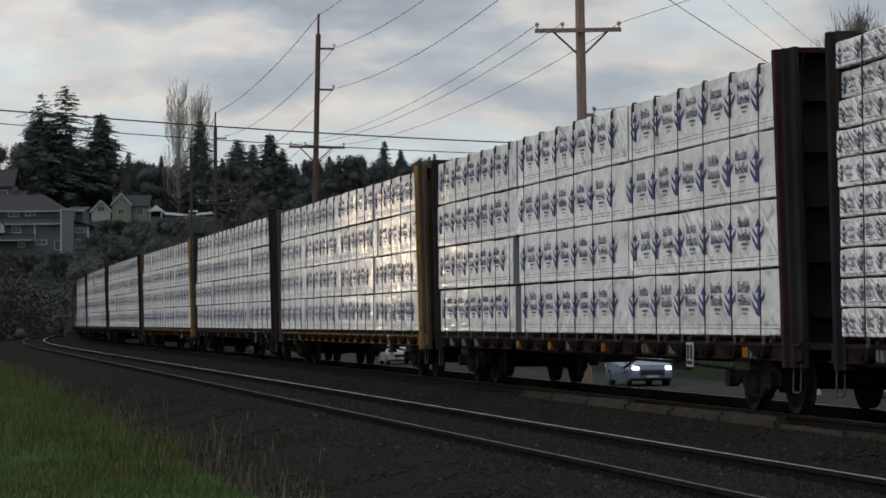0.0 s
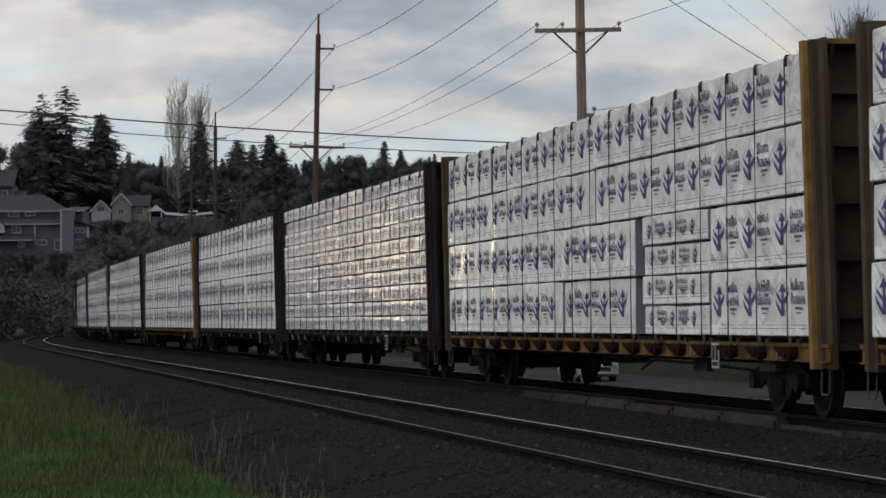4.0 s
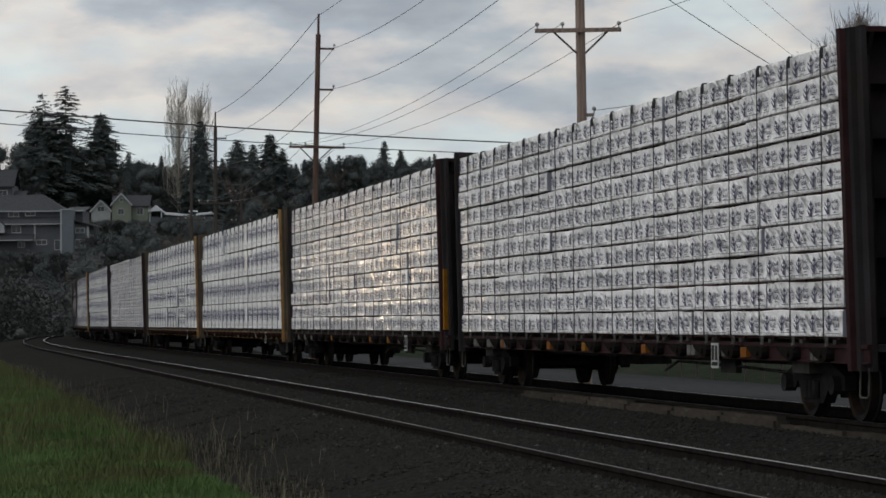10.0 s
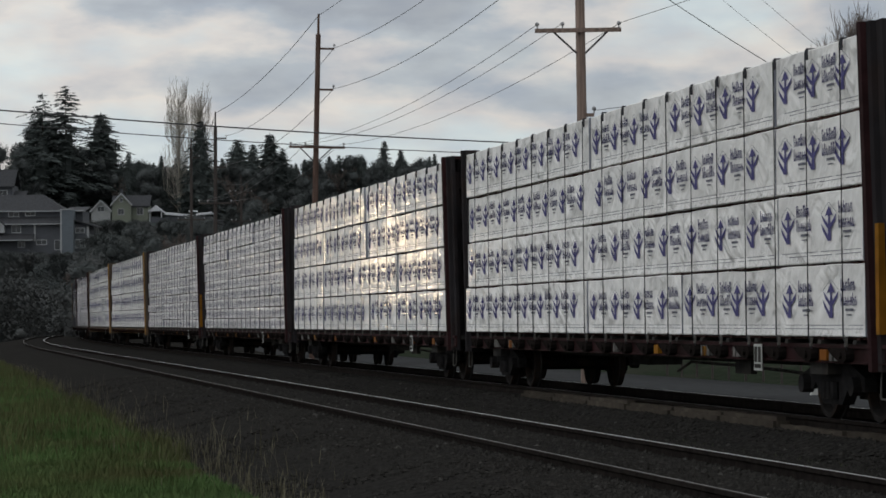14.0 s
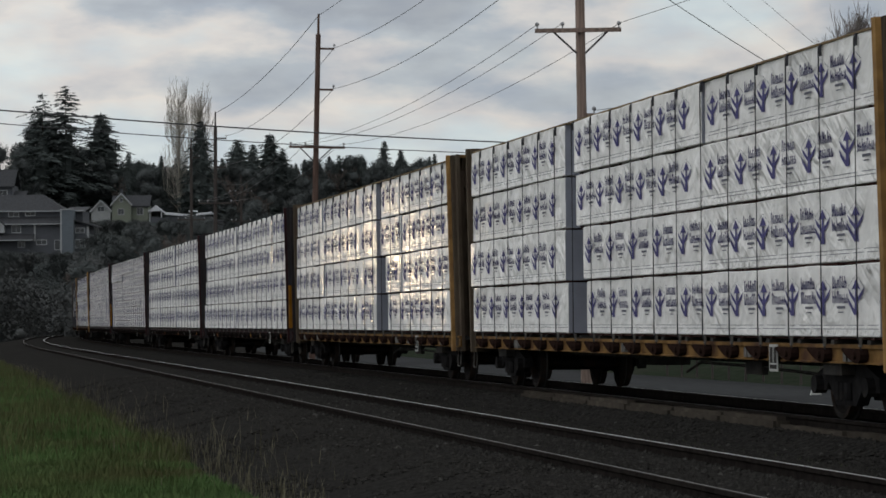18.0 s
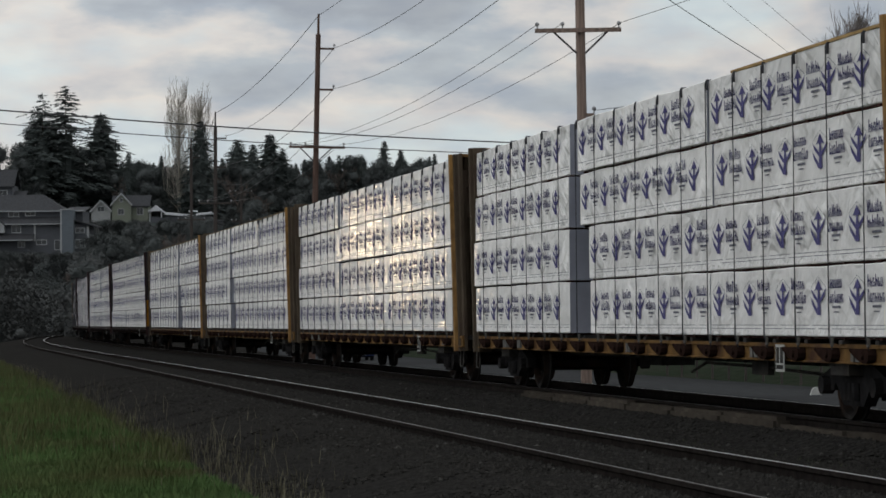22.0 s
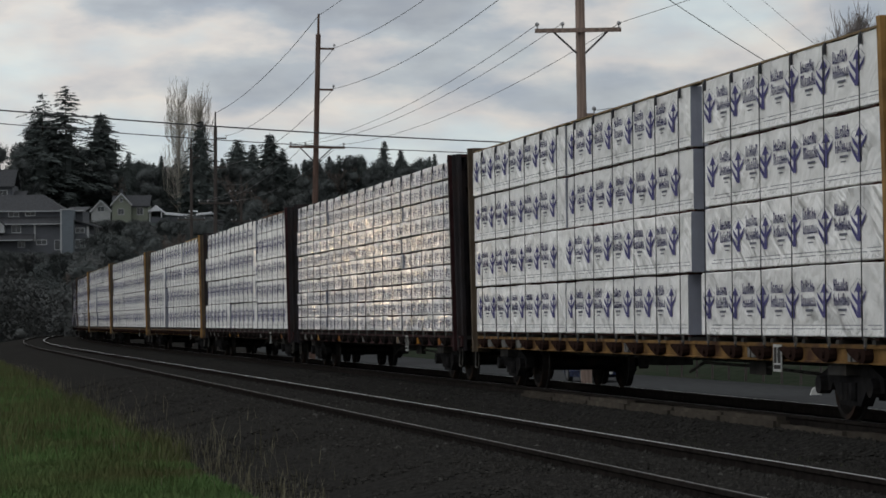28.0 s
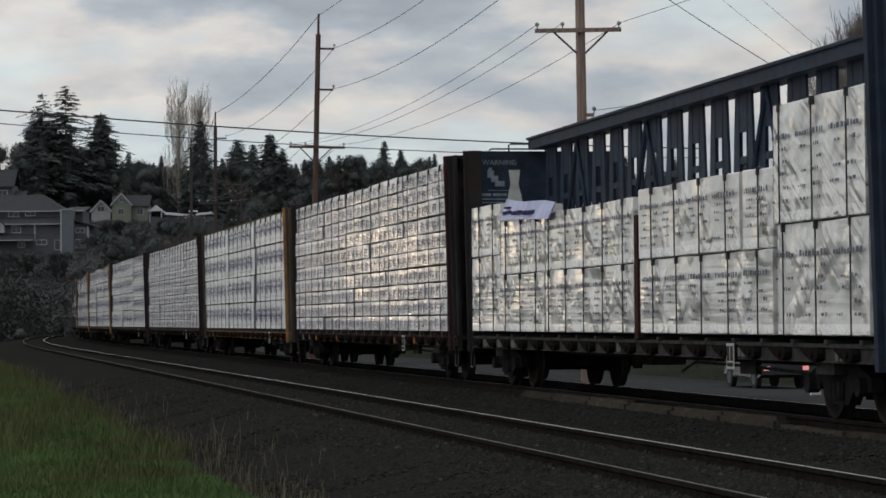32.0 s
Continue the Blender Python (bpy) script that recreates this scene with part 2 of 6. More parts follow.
RED = material("oxide_red_paint", (0.037, 0.0175, 0.0185), 0.7, spec=0.02, var=0.3, dirt=(0.022, 0.014, 0.013), dirt_scale=1.6, dirt_at=(0.45, 0.75), bump_scale=60, object_random=0.2)
YELLOW = material("yellow_ochre_paint", (0.172, 0.098, 0.037), 0.65, spec=0.02, var=0.45, scale=2.6, dirt=(0.075, 0.040, 0.026), dirt_scale=1.9, dirt_at=(0.47, 0.66), bump_scale=60, object_random=0.15)
# brighter copy of the yellow paint: light on the rear ribs, put into colour
YELLOW_RIB = material("lit_yellow_paint", (0.29, 0.165, 0.060), 0.65, spec=0.04, var=0.3, dirt=(0.13, 0.068, 0.036), dirt_scale=1.5, dirt_at=(0.46, 0.70), bump_scale=60)
STIRRUP = material("scuffed_step_iron", (0.085, 0.08, 0.074), 0.7, spec=0.05, var=0.3, bump=0)
CABLE_END = material("worn_ratchet_strap", (0.16, 0.15, 0.135), 0.7, spec=0.1, var=0.3, bump=0)
# worn ochre end walls, with the shade between wagons worked into the colour
END_BROWN = material("shaded_worn_ochre_wall", spec=0.02, colour=(0.085, 0.066, 0.048), rough=0.75, var=0.3, scale=1.5, dirt=(0.070, 0.048, 0.038), dirt_scale=0.9)
FADED = material("faded_pale_print", (0.17, 0.20, 0.24), 0.6, spec=0.05, var=0.3, scale=6, bump=0)
NAVY = material("dark_navy_paint", (0.021, 0.030, 0.050), 0.6, spec=0.08, var=0.3, dirt=(0.022, 0.022, 0.024), dirt_at=(0.5, 0.8), bump_scale=60)
GRIME = material("black_underframe_grime", spec=0.0, colour=(0.050, 0.048, 0.046), rough=0.85, var=0.4, dirt=(0.068, 0.060, 0.053), dirt_scale=2.5)
# end walls turn from the bright sky; that shade is put into this colour
END_WALL = material("shade_dark_end_wall", spec=0.0, colour=(0.032, 0.029, 0.031), rough=0.85, var=0.3, scale=1.5, dirt=(0.036, 0.025, 0.022), dirt_scale=0.9)
RUST = material("rusty_brown_casting", (0.027, 0.016, 0.013), 0.85, spec=0.0, var=0.4, scale=5)
WHEEL = material("grimy_wheel_steel", (0.028, 0.026, 0.025), 0.85, 0.0, spec=0.0, var=0.3, dirt=(0.05, 0.032, 0.024), dirt_scale=3)
TREAD = material("worn_wheel_tread", (0.022, 0.020, 0.019), 0.6, 0.3, var=0.15)
STENCIL = material("dirty_white_stencil", (0.40, 0.40, 0.38), 0.6, var=0.25, bump=0)
BRACKET = material("sooty_winch_casting", (0.017, 0.014, 0.013), 0.85, spec=0.0, var=0.4, scale=5)
SILL_MARK = material("grimy_stencil_paint", (0.13, 0.125, 0.118), 0.8, spec=0.03, var=0.35, scale=9, bump=0)
REFLECTOR_Y = material("yellow_reflective_patch", (0.24, 0.105, 0.012), 0.6, spec=0.03, var=0.25, bump=0)
REFLECTOR_R = material("orange_reflective_patch", (0.20, 0.070, 0.012), 0.6, spec=0.03, var=0.25, bump=0)
TRUCK_STEEL = material("sooty_cast_steel", (0.024, 0.023, 0.0235), 0.9, spec=0.0, var=0.4, scale=4, dirt=(0.036, 0.032, 0.029), dirt_scale=3)
RAIL_DULL = material("dull_brown_rail_head", (0.075, 0.070, 0.066), 0.6, 0.4, spec=0.1, var=0.2, bump=0.1)
RAIL_TOP = material("polished_rail_head", (0.45, 0.445, 0.44), 0.42, 1.0, var=0.12, bump=0.05)
RAIL_SIDE = material("rusty_rail_web", spec=0.0, colour=(0.021, 0.018, 0.0165), rough=0.9, metal=0.0, var=0.35, scale=8)
TIE = material("creosoted_tie_wood", spec=0.05, colour=(0.032, 0.028, 0.026), rough=0.9, var=0.4, scale=6, stretch=(1, 6, 6), object_random=0.35)
CONCRETE = material("weathered_concrete", spec=0.0, colour=(0.064, 0.055, 0.045), rough=0.9, var=0.3, scale=3, dirt=(0.040, 0.034, 0.029), dirt_scale=1.2, dirt_at=(0.42, 0.7), object_random=0.2)
BALLAST = material("dark_ballast", spec=0.0, colour=(0.0215, 0.0205, 0.019), rough=0.95, var=0.6, scale=14, bump=0.6, bump_scale=22, bump_dist=0.05, dirt=(0.019, 0.018, 0.0175), dirt_scale=0.25)
STONE = material("ballast_stone", spec=0.0, colour=(0.0275, 0.026, 0.024), rough=0.9, var=0.4, scale=9, bump=0.4)
# a few stones are pale, the rest dark
st = STONE.node_tree
st_geo, st_pale, st_mix = st.nodes.new("ShaderNodeNewGeometry"), st.nodes.new("ShaderNodeMapRange"), st.nodes.new("ShaderNodeMix")
st_pale.inputs["From Min"].default_value, st_pale.inputs["From Max"].default_value = 0.97, 1.0
st_mix.data_type = "RGBA"
st_mix.inputs["B"].default_value = (0.075, 0.073, 0.067, 1)
st_base = st.nodes["Principled BSDF"].inputs["Base Color"]
st.links.new(st_geo.outputs["Random Per Island"], st_pale.inputs["Value"])
st.links.new(st_pale.outputs["Result"], st_mix.inputs["Factor"])
st.links.new(st_base.links[0].from_socket, st_mix.inputs["A"])
st.links.new(st_mix.outputs["Result"], st_base)
ASPHALT = material("worn_grey_asphalt", spec=0.0, colour=(0.044, 0.045, 0.046), rough=0.85, var=0.2, scale=3, bump=0.3, bump_scale=60, dirt=(0.034, 0.034, 0.035), dirt_scale=0.12)
GRASS_GROUND = material("grassy_soil", spec=0.0, colour=(0.048, 0.072, 0.028), rough=0.95, var=0.5, scale=3, bump=0.8, bump_scale=18, bump_dist=0.06, dirt=(0.026, 0.024, 0.011), dirt_scale=0.35)
BANK = material("dull_grass_bank", spec=0.0, colour=(0.022, 0.028, 0.019), rough=0.95, var=0.4, scale=2, bump=0.6, bump_scale=12, bump_dist=0.05, dirt=(0.034, 0.033, 0.027), dirt_scale=0.2)
HILL_GROUND = material("wooded_hill_soil", spec=0.0, colour=(0.040, 0.046, 0.045), rough=0.95, var=0.5, scale=0.15, bump=0.5, bump_scale=1.0, bump_dist=0.4, dirt=(0.055, 0.050, 0.042), dirt_scale=0.02)

# ------------------------------------------------------------------ helpers of the scene
MESHES = {}


def part(name, bm, mat, parent, label="", at=None):
    """One mesh object under a thing or part; bm may be a bmesh or a finished mesh."""
    if isinstance(bm, bmesh.types.BMesh):
        me = bpy.data.meshes.new(name)
        bm.to_mesh(me)
        bm.free()
        for mt in (mat if isinstance(mat, (list, tuple)) else [mat]):
            me.materials.append(mt)
    else:
        me = bm
    ob = new(name, me)
    if parent is not None:
        ob.parent = parent
    if at is not None:
        ob.matrix_basis = at
    if label:
        ob["label"] = label
    return ob


def shared(key, build, mats):
    """A mesh built once and used by all alike pieces."""
    if key not in MESHES:
        bm = build()
        me = bpy.data.meshes.new(str(key[0]) if isinstance(key, tuple) else key)
        bm.to_mesh(me)
        bm.free()
        for mt in (mats if isinstance(mats, (list, tuple)) else [mats]):
            me.materials.append(mt)
        MESHES[key] = me
    return MESHES[key]


def box(bm, x0, x1, y0, y1, z0, z1, slot=0, m=None):
    c = [(x, y, z) for x in (x0, x1) for y in (y0, y1) for z in (z0, z1)]
    vs = [bm.verts.new(m @ Vector(p) if m else p) for p in c]
    for f in ((0, 1, 3, 2), (4, 6, 7, 5), (0, 4, 5, 1), (2, 3, 7, 6), (0, 2, 6, 4), (1, 5, 7, 3)):
        bm.faces.new([vs[i] for i in f]).material_index = slot
    return vs


def beam(bm, a, b, r, n=6, slot=0, r2=None):
    """A round bar from a to b."""
    a, b = Vector(a), Vector(b)
    q = (b - a).to_track_quat("Z", "Y")
    rings = []
    for p, rr in ((a, r), (b, r if r2 is None else r2)):
        rings.append([bm.verts.new(p + q @ Vector((rr * math.cos(2 * math.pi * i / n), rr * math.sin(2 * math.pi * i / n), 0))) for i in range(n)])
    for i in range(n):
        bm.faces.new([rings[0][i], rings[0][(i + 1) % n], rings[1][(i + 1) % n], rings[1][i]]).material_index = slot
    bm.faces.new(rings[0][::-1]).material_index = slot
    bm.faces.new(rings[1]).material_index = slot


def tube(bm, points, r, n=5):
    """A round bar along a row of points, in one piece."""
    points = [Vector(p) for p in points]
    last = None
    for i, p in enumerate(points):
        d = points[min(i + 1, len(points) - 1)] - points[max(i - 1, 0)]
        q = d.to_track_quat("Z", "Y")
        ring = [bm.verts.new(p + q @ Vector((r * math.cos(2 * math.pi * k / n), r * math.sin(2 * math.pi * k / n), 0))) for k in range(n)]
        if last:
            for k in range(n):
                bm.faces.new([last[k], last[(k + 1) % n], ring[(k + 1) % n], ring[k]])
        else:
            bm.faces.new(ring[::-1])
        last = ring
    bm.faces.new(last)


def prism(bm, outline, y0, y1, slot=0, m=None):
    """An outline in x and z pulled out along y."""
    a = [bm.verts.new((m @ Vector((x, y0, z))) if m else (x, y0, z)) for x, z in outline]
    b = [bm.verts.new((m @ Vector((x, y1, z))) if m else (x, y1, z)) for x, z in outline]
    n = len(outline)
    for i in range(n):
        bm.faces.new([a[i], a[(i + 1) % n], b[(i + 1) % n], b[i]]).material_index = slot
    bm.faces.new(a[::-1]).material_index = slot
    bm.faces.new(b).material_index = slot


def thing(name, label, category, group="", at=None):
    ob = new(name)
    ob.empty_display_size = 0.2
    if at is not None:
        ob.matrix_basis = at
    return tagged(ob, label, category, group)


# ------------------------------------------------------------------ the line of the railway
PHI, FACE = -0.1841, 9.9126        # heading of the straight, and how far the train's side stands from the eye
HALF = 1.37                         # half the width of a load
STEP = 1.0
ALONG = np.arange(-120.0, 520.0, STEP)
BEND = np.where(ALONG < 131.7, -0.00005, np.where(ALONG < 171.7, 0.00043, 0.00064))
TURN = np.cumsum(BEND) * STEP
TURN -= np.interp(60, ALONG, TURN)
FWD = np.cumsum(np.cos(TURN)) * STEP
FWD += 60 - np.interp(60, ALONG, FWD)
SIDE = np.cumsum(np.sin(TURN)) * STEP
SIDE -= np.interp(60, ALONG, SIDE)


def rail_point(s, off):
    """Where the line lies s metres along, off metres to the right of the train's near side: x, y, and its heading."""
    th = float(np.interp(s, ALONG, TURN))
    f = float(np.interp(s, ALONG, FWD)) - off * math.sin(th)
    r = float(np.interp(s, ALONG, SIDE)) + off * math.cos(th) + FACE
    return f * math.sin(PHI) + r * math.cos(PHI), f * math.cos(PHI) - r * math.sin(PHI), PHI + th


NEAR_TRACK, TRAIN_TRACK = -3.006, HALF


def strip(name, offsets, heights, s0, s1, step, mat, noise_amp=None, label="", category="", kind="structure", slots=None):
    """A band of ground along the line: offsets to the right and their heights."""
    verts, faces = [], []
    ss = np.arange(s0, s1 + 0.01, step)
    n = len(offsets)
    for s in ss:
        for i, (o, z) in enumerate(zip(offsets, heights)):
            x, y, _ = rail_point(s, o)
            a = noise_amp[i] if noise_amp else 0
            verts.append((x, y, z + a * (noise.noise((x * 0.8, y * 0.8, 3.1)) + 0.5 * noise.noise((x * 3, y * 3, 1.7)))))
    for k in range(len(ss) - 1):
        for i in range(n - 1):
            faces.append((k * n + i, k * n + i + 1, (k + 1) * n + i + 1, (k + 1) * n + i))
    me = bpy.data.meshes.new(name)
    me.from_pydata(verts, [], faces)
    me.materials.append(mat)
    for p in me.polygons:
        p.use_smooth = True
    return tagged(new(name, me), label, category, "", kind)
# ------------------------------------------------------------------ ground and tracks
plain = bpy.data.meshes.new("ground")
plain.from_pydata([(-3500, -1500, -1.75), (3500, -1500, -1.75), (3500, 4500, -1.75), (-3500, 4500, -1.75)], [], [(0, 1, 2, 3)])
plain.materials.append(HILL_GROUND)
tagged(new("ground", plain), "dark damp soil of the valley floor", "ground", "", "structure")

strip("ballast", [-7.2, -6.3, -5.5, -4.75, -4.5, -3.0, -1.5, -1.15, -0.7, -0.25, 0.05, 1.37, 2.7, 3.2, 4.2, 5.6, 6.6, 8.2, 11.0, 17.2],
      [-0.50, -0.46, -0.30, -0.15, -0.13, -0.13, -0.12, -0.17, -0.22, -0.14, -0.03, -0.02, -0.02, -0.16, -0.30, -0.33, -0.36, -0.80, -1.35, -1.54],
      -60, 460, 1.0, BALLAST, [0.05, 0.06, 0.05, 0.03, 0.02, 0.01, 0.02, 0.03, 0.04, 0.03, 0.02, 0.01, 0.02, 0.03, 0.03, 0.03, 0.03, 0.05, 0.05, 0.02],
      "dark crushed stone bed under the railway tracks", "ballast")
strip("grass_verge", [-90, -60, -40, -25, -17, -13, -10, -8.5, -7.4, -6.9, -6.5], [-0.55, -0.5, -0.45, -0.42, -0.40, -0.38, -0.36, -0.36, -0.40, -0.44, -0.56],
      -60, 165, 1.5, GRASS_GROUND, [0.15, 0.15, 0.12, 0.1, 0.08, 0.06, 0.05, 0.06, 0.06, 0.05, 0.03],
      "rough green grass beside the railway", "grass verge")
strip("road", [17.0, 17.05, 21.0, 24.95, 25.0], [-1.65, -1.50, -1.46, -1.50, -1.65], -60, 460, 4.0, ASPHALT, None, "worn grey asphalt two-lane road beside the tracks", "road")
strip("grass_bank", [24.9, 26.5, 30, 34, 40, 60, 90], [-1.6, -1.42, -1.32, -1.0, -0.7, -0.4, -0.4], -60, 460, 4.0, BANK, [0.02, 0.05, 0.1, 0.1, 0.15, 0.2, 0.2],
      "mown green grass bank behind the road", "grass bank")


def rail_bm(off, s0, s1, base, step=2.0):
    """A rail of T section along the line."""
    sec = [(-0.020, 0), (0.020, 0), (0.037, -0.004), (0.037, -0.04), (0.010, -0.055), (0.010, -0.150), (0.070, -0.165), (0.070, -0.185), (-0.070, -0.185), (-0.070, -0.165),
           (-0.010, -0.150), (-0.010, -0.055), (-0.037, -0.04), (-0.037, -0.004)]
    bm, last = bmesh.new(), None
    for s in np.arange(s0, s1 + 0.01, step):
        ring = []
        for o, z in sec:
            x, y, _ = rail_point(s, off + o)
            ring.append(bm.verts.new((x, y, z + base)))
        if last:
            for i in range(len(sec)):
                j = (i + 1) % len(sec)
                bm.faces.new([last[i], last[j], ring[j], ring[i]]).material_index = 0 if i == 0 else 1
        last = ring
    return bm


def tie_bm():
    bm = bmesh.new()
    box(bm, -0.11, 0.11, -1.3, 1.3, -0.36, -0.187)
    bmesh.ops.bevel(bm, geom=bm.edges[:], offset=0.012, segments=1, affect="EDGES")
    return bm


TRAIN_RAIL = 0.115          # the train's track lies a little higher


def railway_track(centre, label, s_from, s_to, base, near_top):
    t = thing("railway_track", label, "railway track", "parallel tracks")
    for side in (-0.7535, 0.7535):
        part("rail", rail_bm(centre + side, -55, 455, base - (0.02 if side < 0 and base == 0 else 0.0)), [near_top if side < 0 else RAIL_TOP, RAIL_SIDE], t, "worn steel rail with a polished head")
    me = shared("railroad_tie", tie_bm, TIE)
    rnd = random.Random(5)
    for s in np.arange(s_from, s_to, 0.52):
        x, y, h = rail_point(s, centre + rnd.uniform(-0.04, 0.04))
        part("tie", me, None, t, at=pose(x, y, base + rnd.uniform(-0.010, 0.0), 0, 0, math.degrees(math.pi / 2 - h) + rnd.uniform(-1.2, 1.2)))
    return t


# ------------------------------------------------------------------ lumber bundles
STRAP_PITCH = 1.22


def tree_mark(bm, x, z, h, y, slot, lean=0.0, line_slot=None):
    """The printed mark: an arrow-tipped stem with raised limbs in a thin diamond. Seen from outside, x runs to the left."""
    def poly(pts, use=slot):
        bm.faces.new([bm.verts.new((x - px * h * 1.38 - lean * pz * h, y, z + pz * h)) for px, pz in pts]).material_index = use
    poly([(-0.11, -0.5), (0.12, -0.5), (0.085, -0.08), (0.05, 0.20), (-0.05, 0.20), (-0.075, -0.08)])
    poly([(0.0, 0.5), (0.27, 0.19), (0.12, 0.235), (0.05, 0.20), (-0.05, 0.20), (-0.12, 0.235), (-0.27, 0.19)])
    poly([(0.085, -0.17), (0.38, 0.06), (0.50, 0.27), (0.36, 0.17), (0.075, -0.03)])
    poly([(-0.075, -0.03), (-0.36, 0.17), (-0.50, 0.27), (-0.38, 0.06), (-0.075, -0.17)])
    poly([(-0.11, -0.5), (-0.10, -0.34), (-0.34, -0.14), (-0.52, 0.02), (-0.43, -0.20)])
    if line_slot is not None:
        for sg in (1, -1):
            poly([(sg * px, pz) for px, pz in ((0.50, 0.29), (0.0, 0.60), (0.0, 0.588), (0.475, 0.285))][::sg], line_slot)


def flat(bm, x0, x1, z0, z1, y, slot):
    bm.faces.new([bm.verts.new(p) for p in ((x0, y, z0), (x0, y, z1), (x1, y, z1), (x1, y, z0))]).material_index = slot


def sheet(bm, length, height, depth, seed, sag, slot=0, end_slot=5):
    """The wrapped body: near and top faces divided and a little uneven, rounded edges."""
    rnd = random.Random(seed)
    nx, nz = max(4, int(length / 0.3)), 5
    rows = []
    prof = [(0.0, -depth)] + [(0.0, -0.012), (0.010, 0.0)] + [(height * k / nz, 0.0) for k in range(1, nz)] + [(height - 0.012, -0.002), (height, -0.014), (height, -depth)]
    for i in range(nx + 1):
        x = length * i / nx
        ring = []
        for k, (z, y) in enumerate(prof):
            push = 0.0
            if 2 < k < len(prof) - 2 and 0 < i < nx:
                push = sag * noise.noise((x * 0.9 + seed * 7.3, z * 2.0, seed * 1.7))
            dz = 0.020 * noise.noise((x * 0.9, seed * 3.1, 0.5)) if k >= len(prof) - 3 else 0.0
            end = 0.003 if i in (0, nx) and 1 <= k < len(prof) - 1 else 0.0
            ring.append(bm.verts.new((x, y + push - end, z + dz)))
        rows.append(ring)
    n = len(prof)
    for i in range(nx):
        for k in range(n):
            bm.faces.new([rows[i][k], rows[i + 1][k], rows[i + 1][(k + 1) % n], rows[i][(k + 1) % n]]).material_index = slot
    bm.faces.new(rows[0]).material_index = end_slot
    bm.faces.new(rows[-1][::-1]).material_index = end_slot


DEPTH = 1.14


def word_bars(bm, x, width, z, height, y, slot, rnd, letters, lean=0.0):
    """A printed word as rows of plain thin bars; it starts at x and runs towards smaller x."""
    w = width / letters
    for k in range(letters):
        tall = height if k == 0 or rnd.random() < 0.25 else height * 0.72
        for u0, u1, v0, v1 in ((0.08, 0.36, 0, 1), (0.60, 0.84, 0, rnd.choice((1.0, 0.6, 0.55))), (0.36, 0.60, rnd.choice((0.0, 0.4, 0.80)), None)):
            v1 = v0 + 0.20 if v1 is None else v1
            a, b = x - w * (k + u0), x - w * (k + u1)
            lo, hi = z + v0 * tall, z + v1 * tall
            bm.faces.new([bm.verts.new((px - lean * (pz - z), y, pz)) for px, pz in ((a, lo), (a, hi), (b, hi), (b, lo))]).material_index = slot


def big_bundle(length, height, seed, top=False):
    """A tall paper-wrapped lumber pack with the printed mark in every bay. x runs along it, its printed side at y = 0."""
    def build():
        bm = bmesh.new()
        rnd = random.Random(seed)
        sheet(bm, length, height, DEPTH, seed, 0.004)
        y = 0.011
        bays = max(1, round(length / STRAP_PITCH))
        lift, shift, size = rnd.uniform(-0.02, 0.02), rnd.uniform(0.0, 0.12), min(1.0, height / 0.72)
        for k in range(bays):
            x = length - (length / bays) * k - 0.30 - shift
            lean = rnd.uniform(-0.04, 0.04)
            tree_mark(bm, x, height * 0.53 + lift, 0.395 * size, y, 1, lean, 3)
            a = x - 0.325
            if a > 0.58:
                word_bars(bm, a, 0.50, height * 0.655 + lift, 0.135 * size, y, 2, rnd, 6, lean)
                word_bars(bm, a, 0.55, height * 0.45 + lift, 0.135 * size, y, 2, rnd, 7, lean)
                flat(bm, a - 0.44, a - 0.16, height * 0.375 + lift, height * 0.375 + 0.028 + lift, y, 3)
                flat(bm, a - 0.38, a - 0.20, height * 0.315 + lift, height * 0.315 + 0.014 + lift, y, 3)
        for z in (0.085, 0.125):
            x = 0.03
            while x < length - 0.5:
                run = rnd.uniform(0.25, 0.9)
                flat(bm, x, min(x + run, length - 0.03), z, z + 0.007, y - 0.001, 3)
                x += run + rnd.uniform(0.0, 0.15)
        return bm
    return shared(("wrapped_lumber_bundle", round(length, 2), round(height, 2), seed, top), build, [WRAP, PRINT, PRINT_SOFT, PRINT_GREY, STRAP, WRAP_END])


def small_bundle(length, height, seed, top=False):
    """A low wrapped pack with small printed marks, some drawn askew by the folds."""
    def build():
        bm = bmesh.new()
        rnd = random.Random(seed)
        sheet(bm, length, height, DEPTH, seed, 0.006)
        y = 0.014
        bays = max(1, round(length / 0.61))
        askew = 0.0
        for k in range(bays):
            x = length - (length / bays) * k - 0.16
            askew = rnd.choice((0.0, 0.0, 0.0, -0.5, -0.9)) if rnd.random() < 0.5 else askew * 0.5
            lift = rnd.uniform(-0.012, 0.012) + height * (0.50 if not top else 0.46)
            tree_mark(bm, x, lift, 0.19, y, 1, askew)
            word_bars(bm, x - 0.14, 0.21, lift + 0.02, 0.055, y, 2, rnd, 5, askew)
            word_bars(bm, x - 0.14, 0.23, lift - 0.055, 0.055, y, 2, rnd, 5, askew)
            flat(bm, x - 0.30, x - 0.18, lift - 0.085, lift - 0.075, y, 3)
        x = 0.03
        while x < length - 0.5:
            run = rnd.uniform(0.2, 0.7)
            z = 0.04 + rnd.uniform(-0.012, 0.012)
            flat(bm, x, min(x + run, length - 0.03), z, z + 0.007, y - 0.001, 3)
            x += run + rnd.uniform(0.02, 0.2)
        return bm
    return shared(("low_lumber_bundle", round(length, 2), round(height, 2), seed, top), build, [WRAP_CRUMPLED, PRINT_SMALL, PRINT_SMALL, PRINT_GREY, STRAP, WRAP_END])


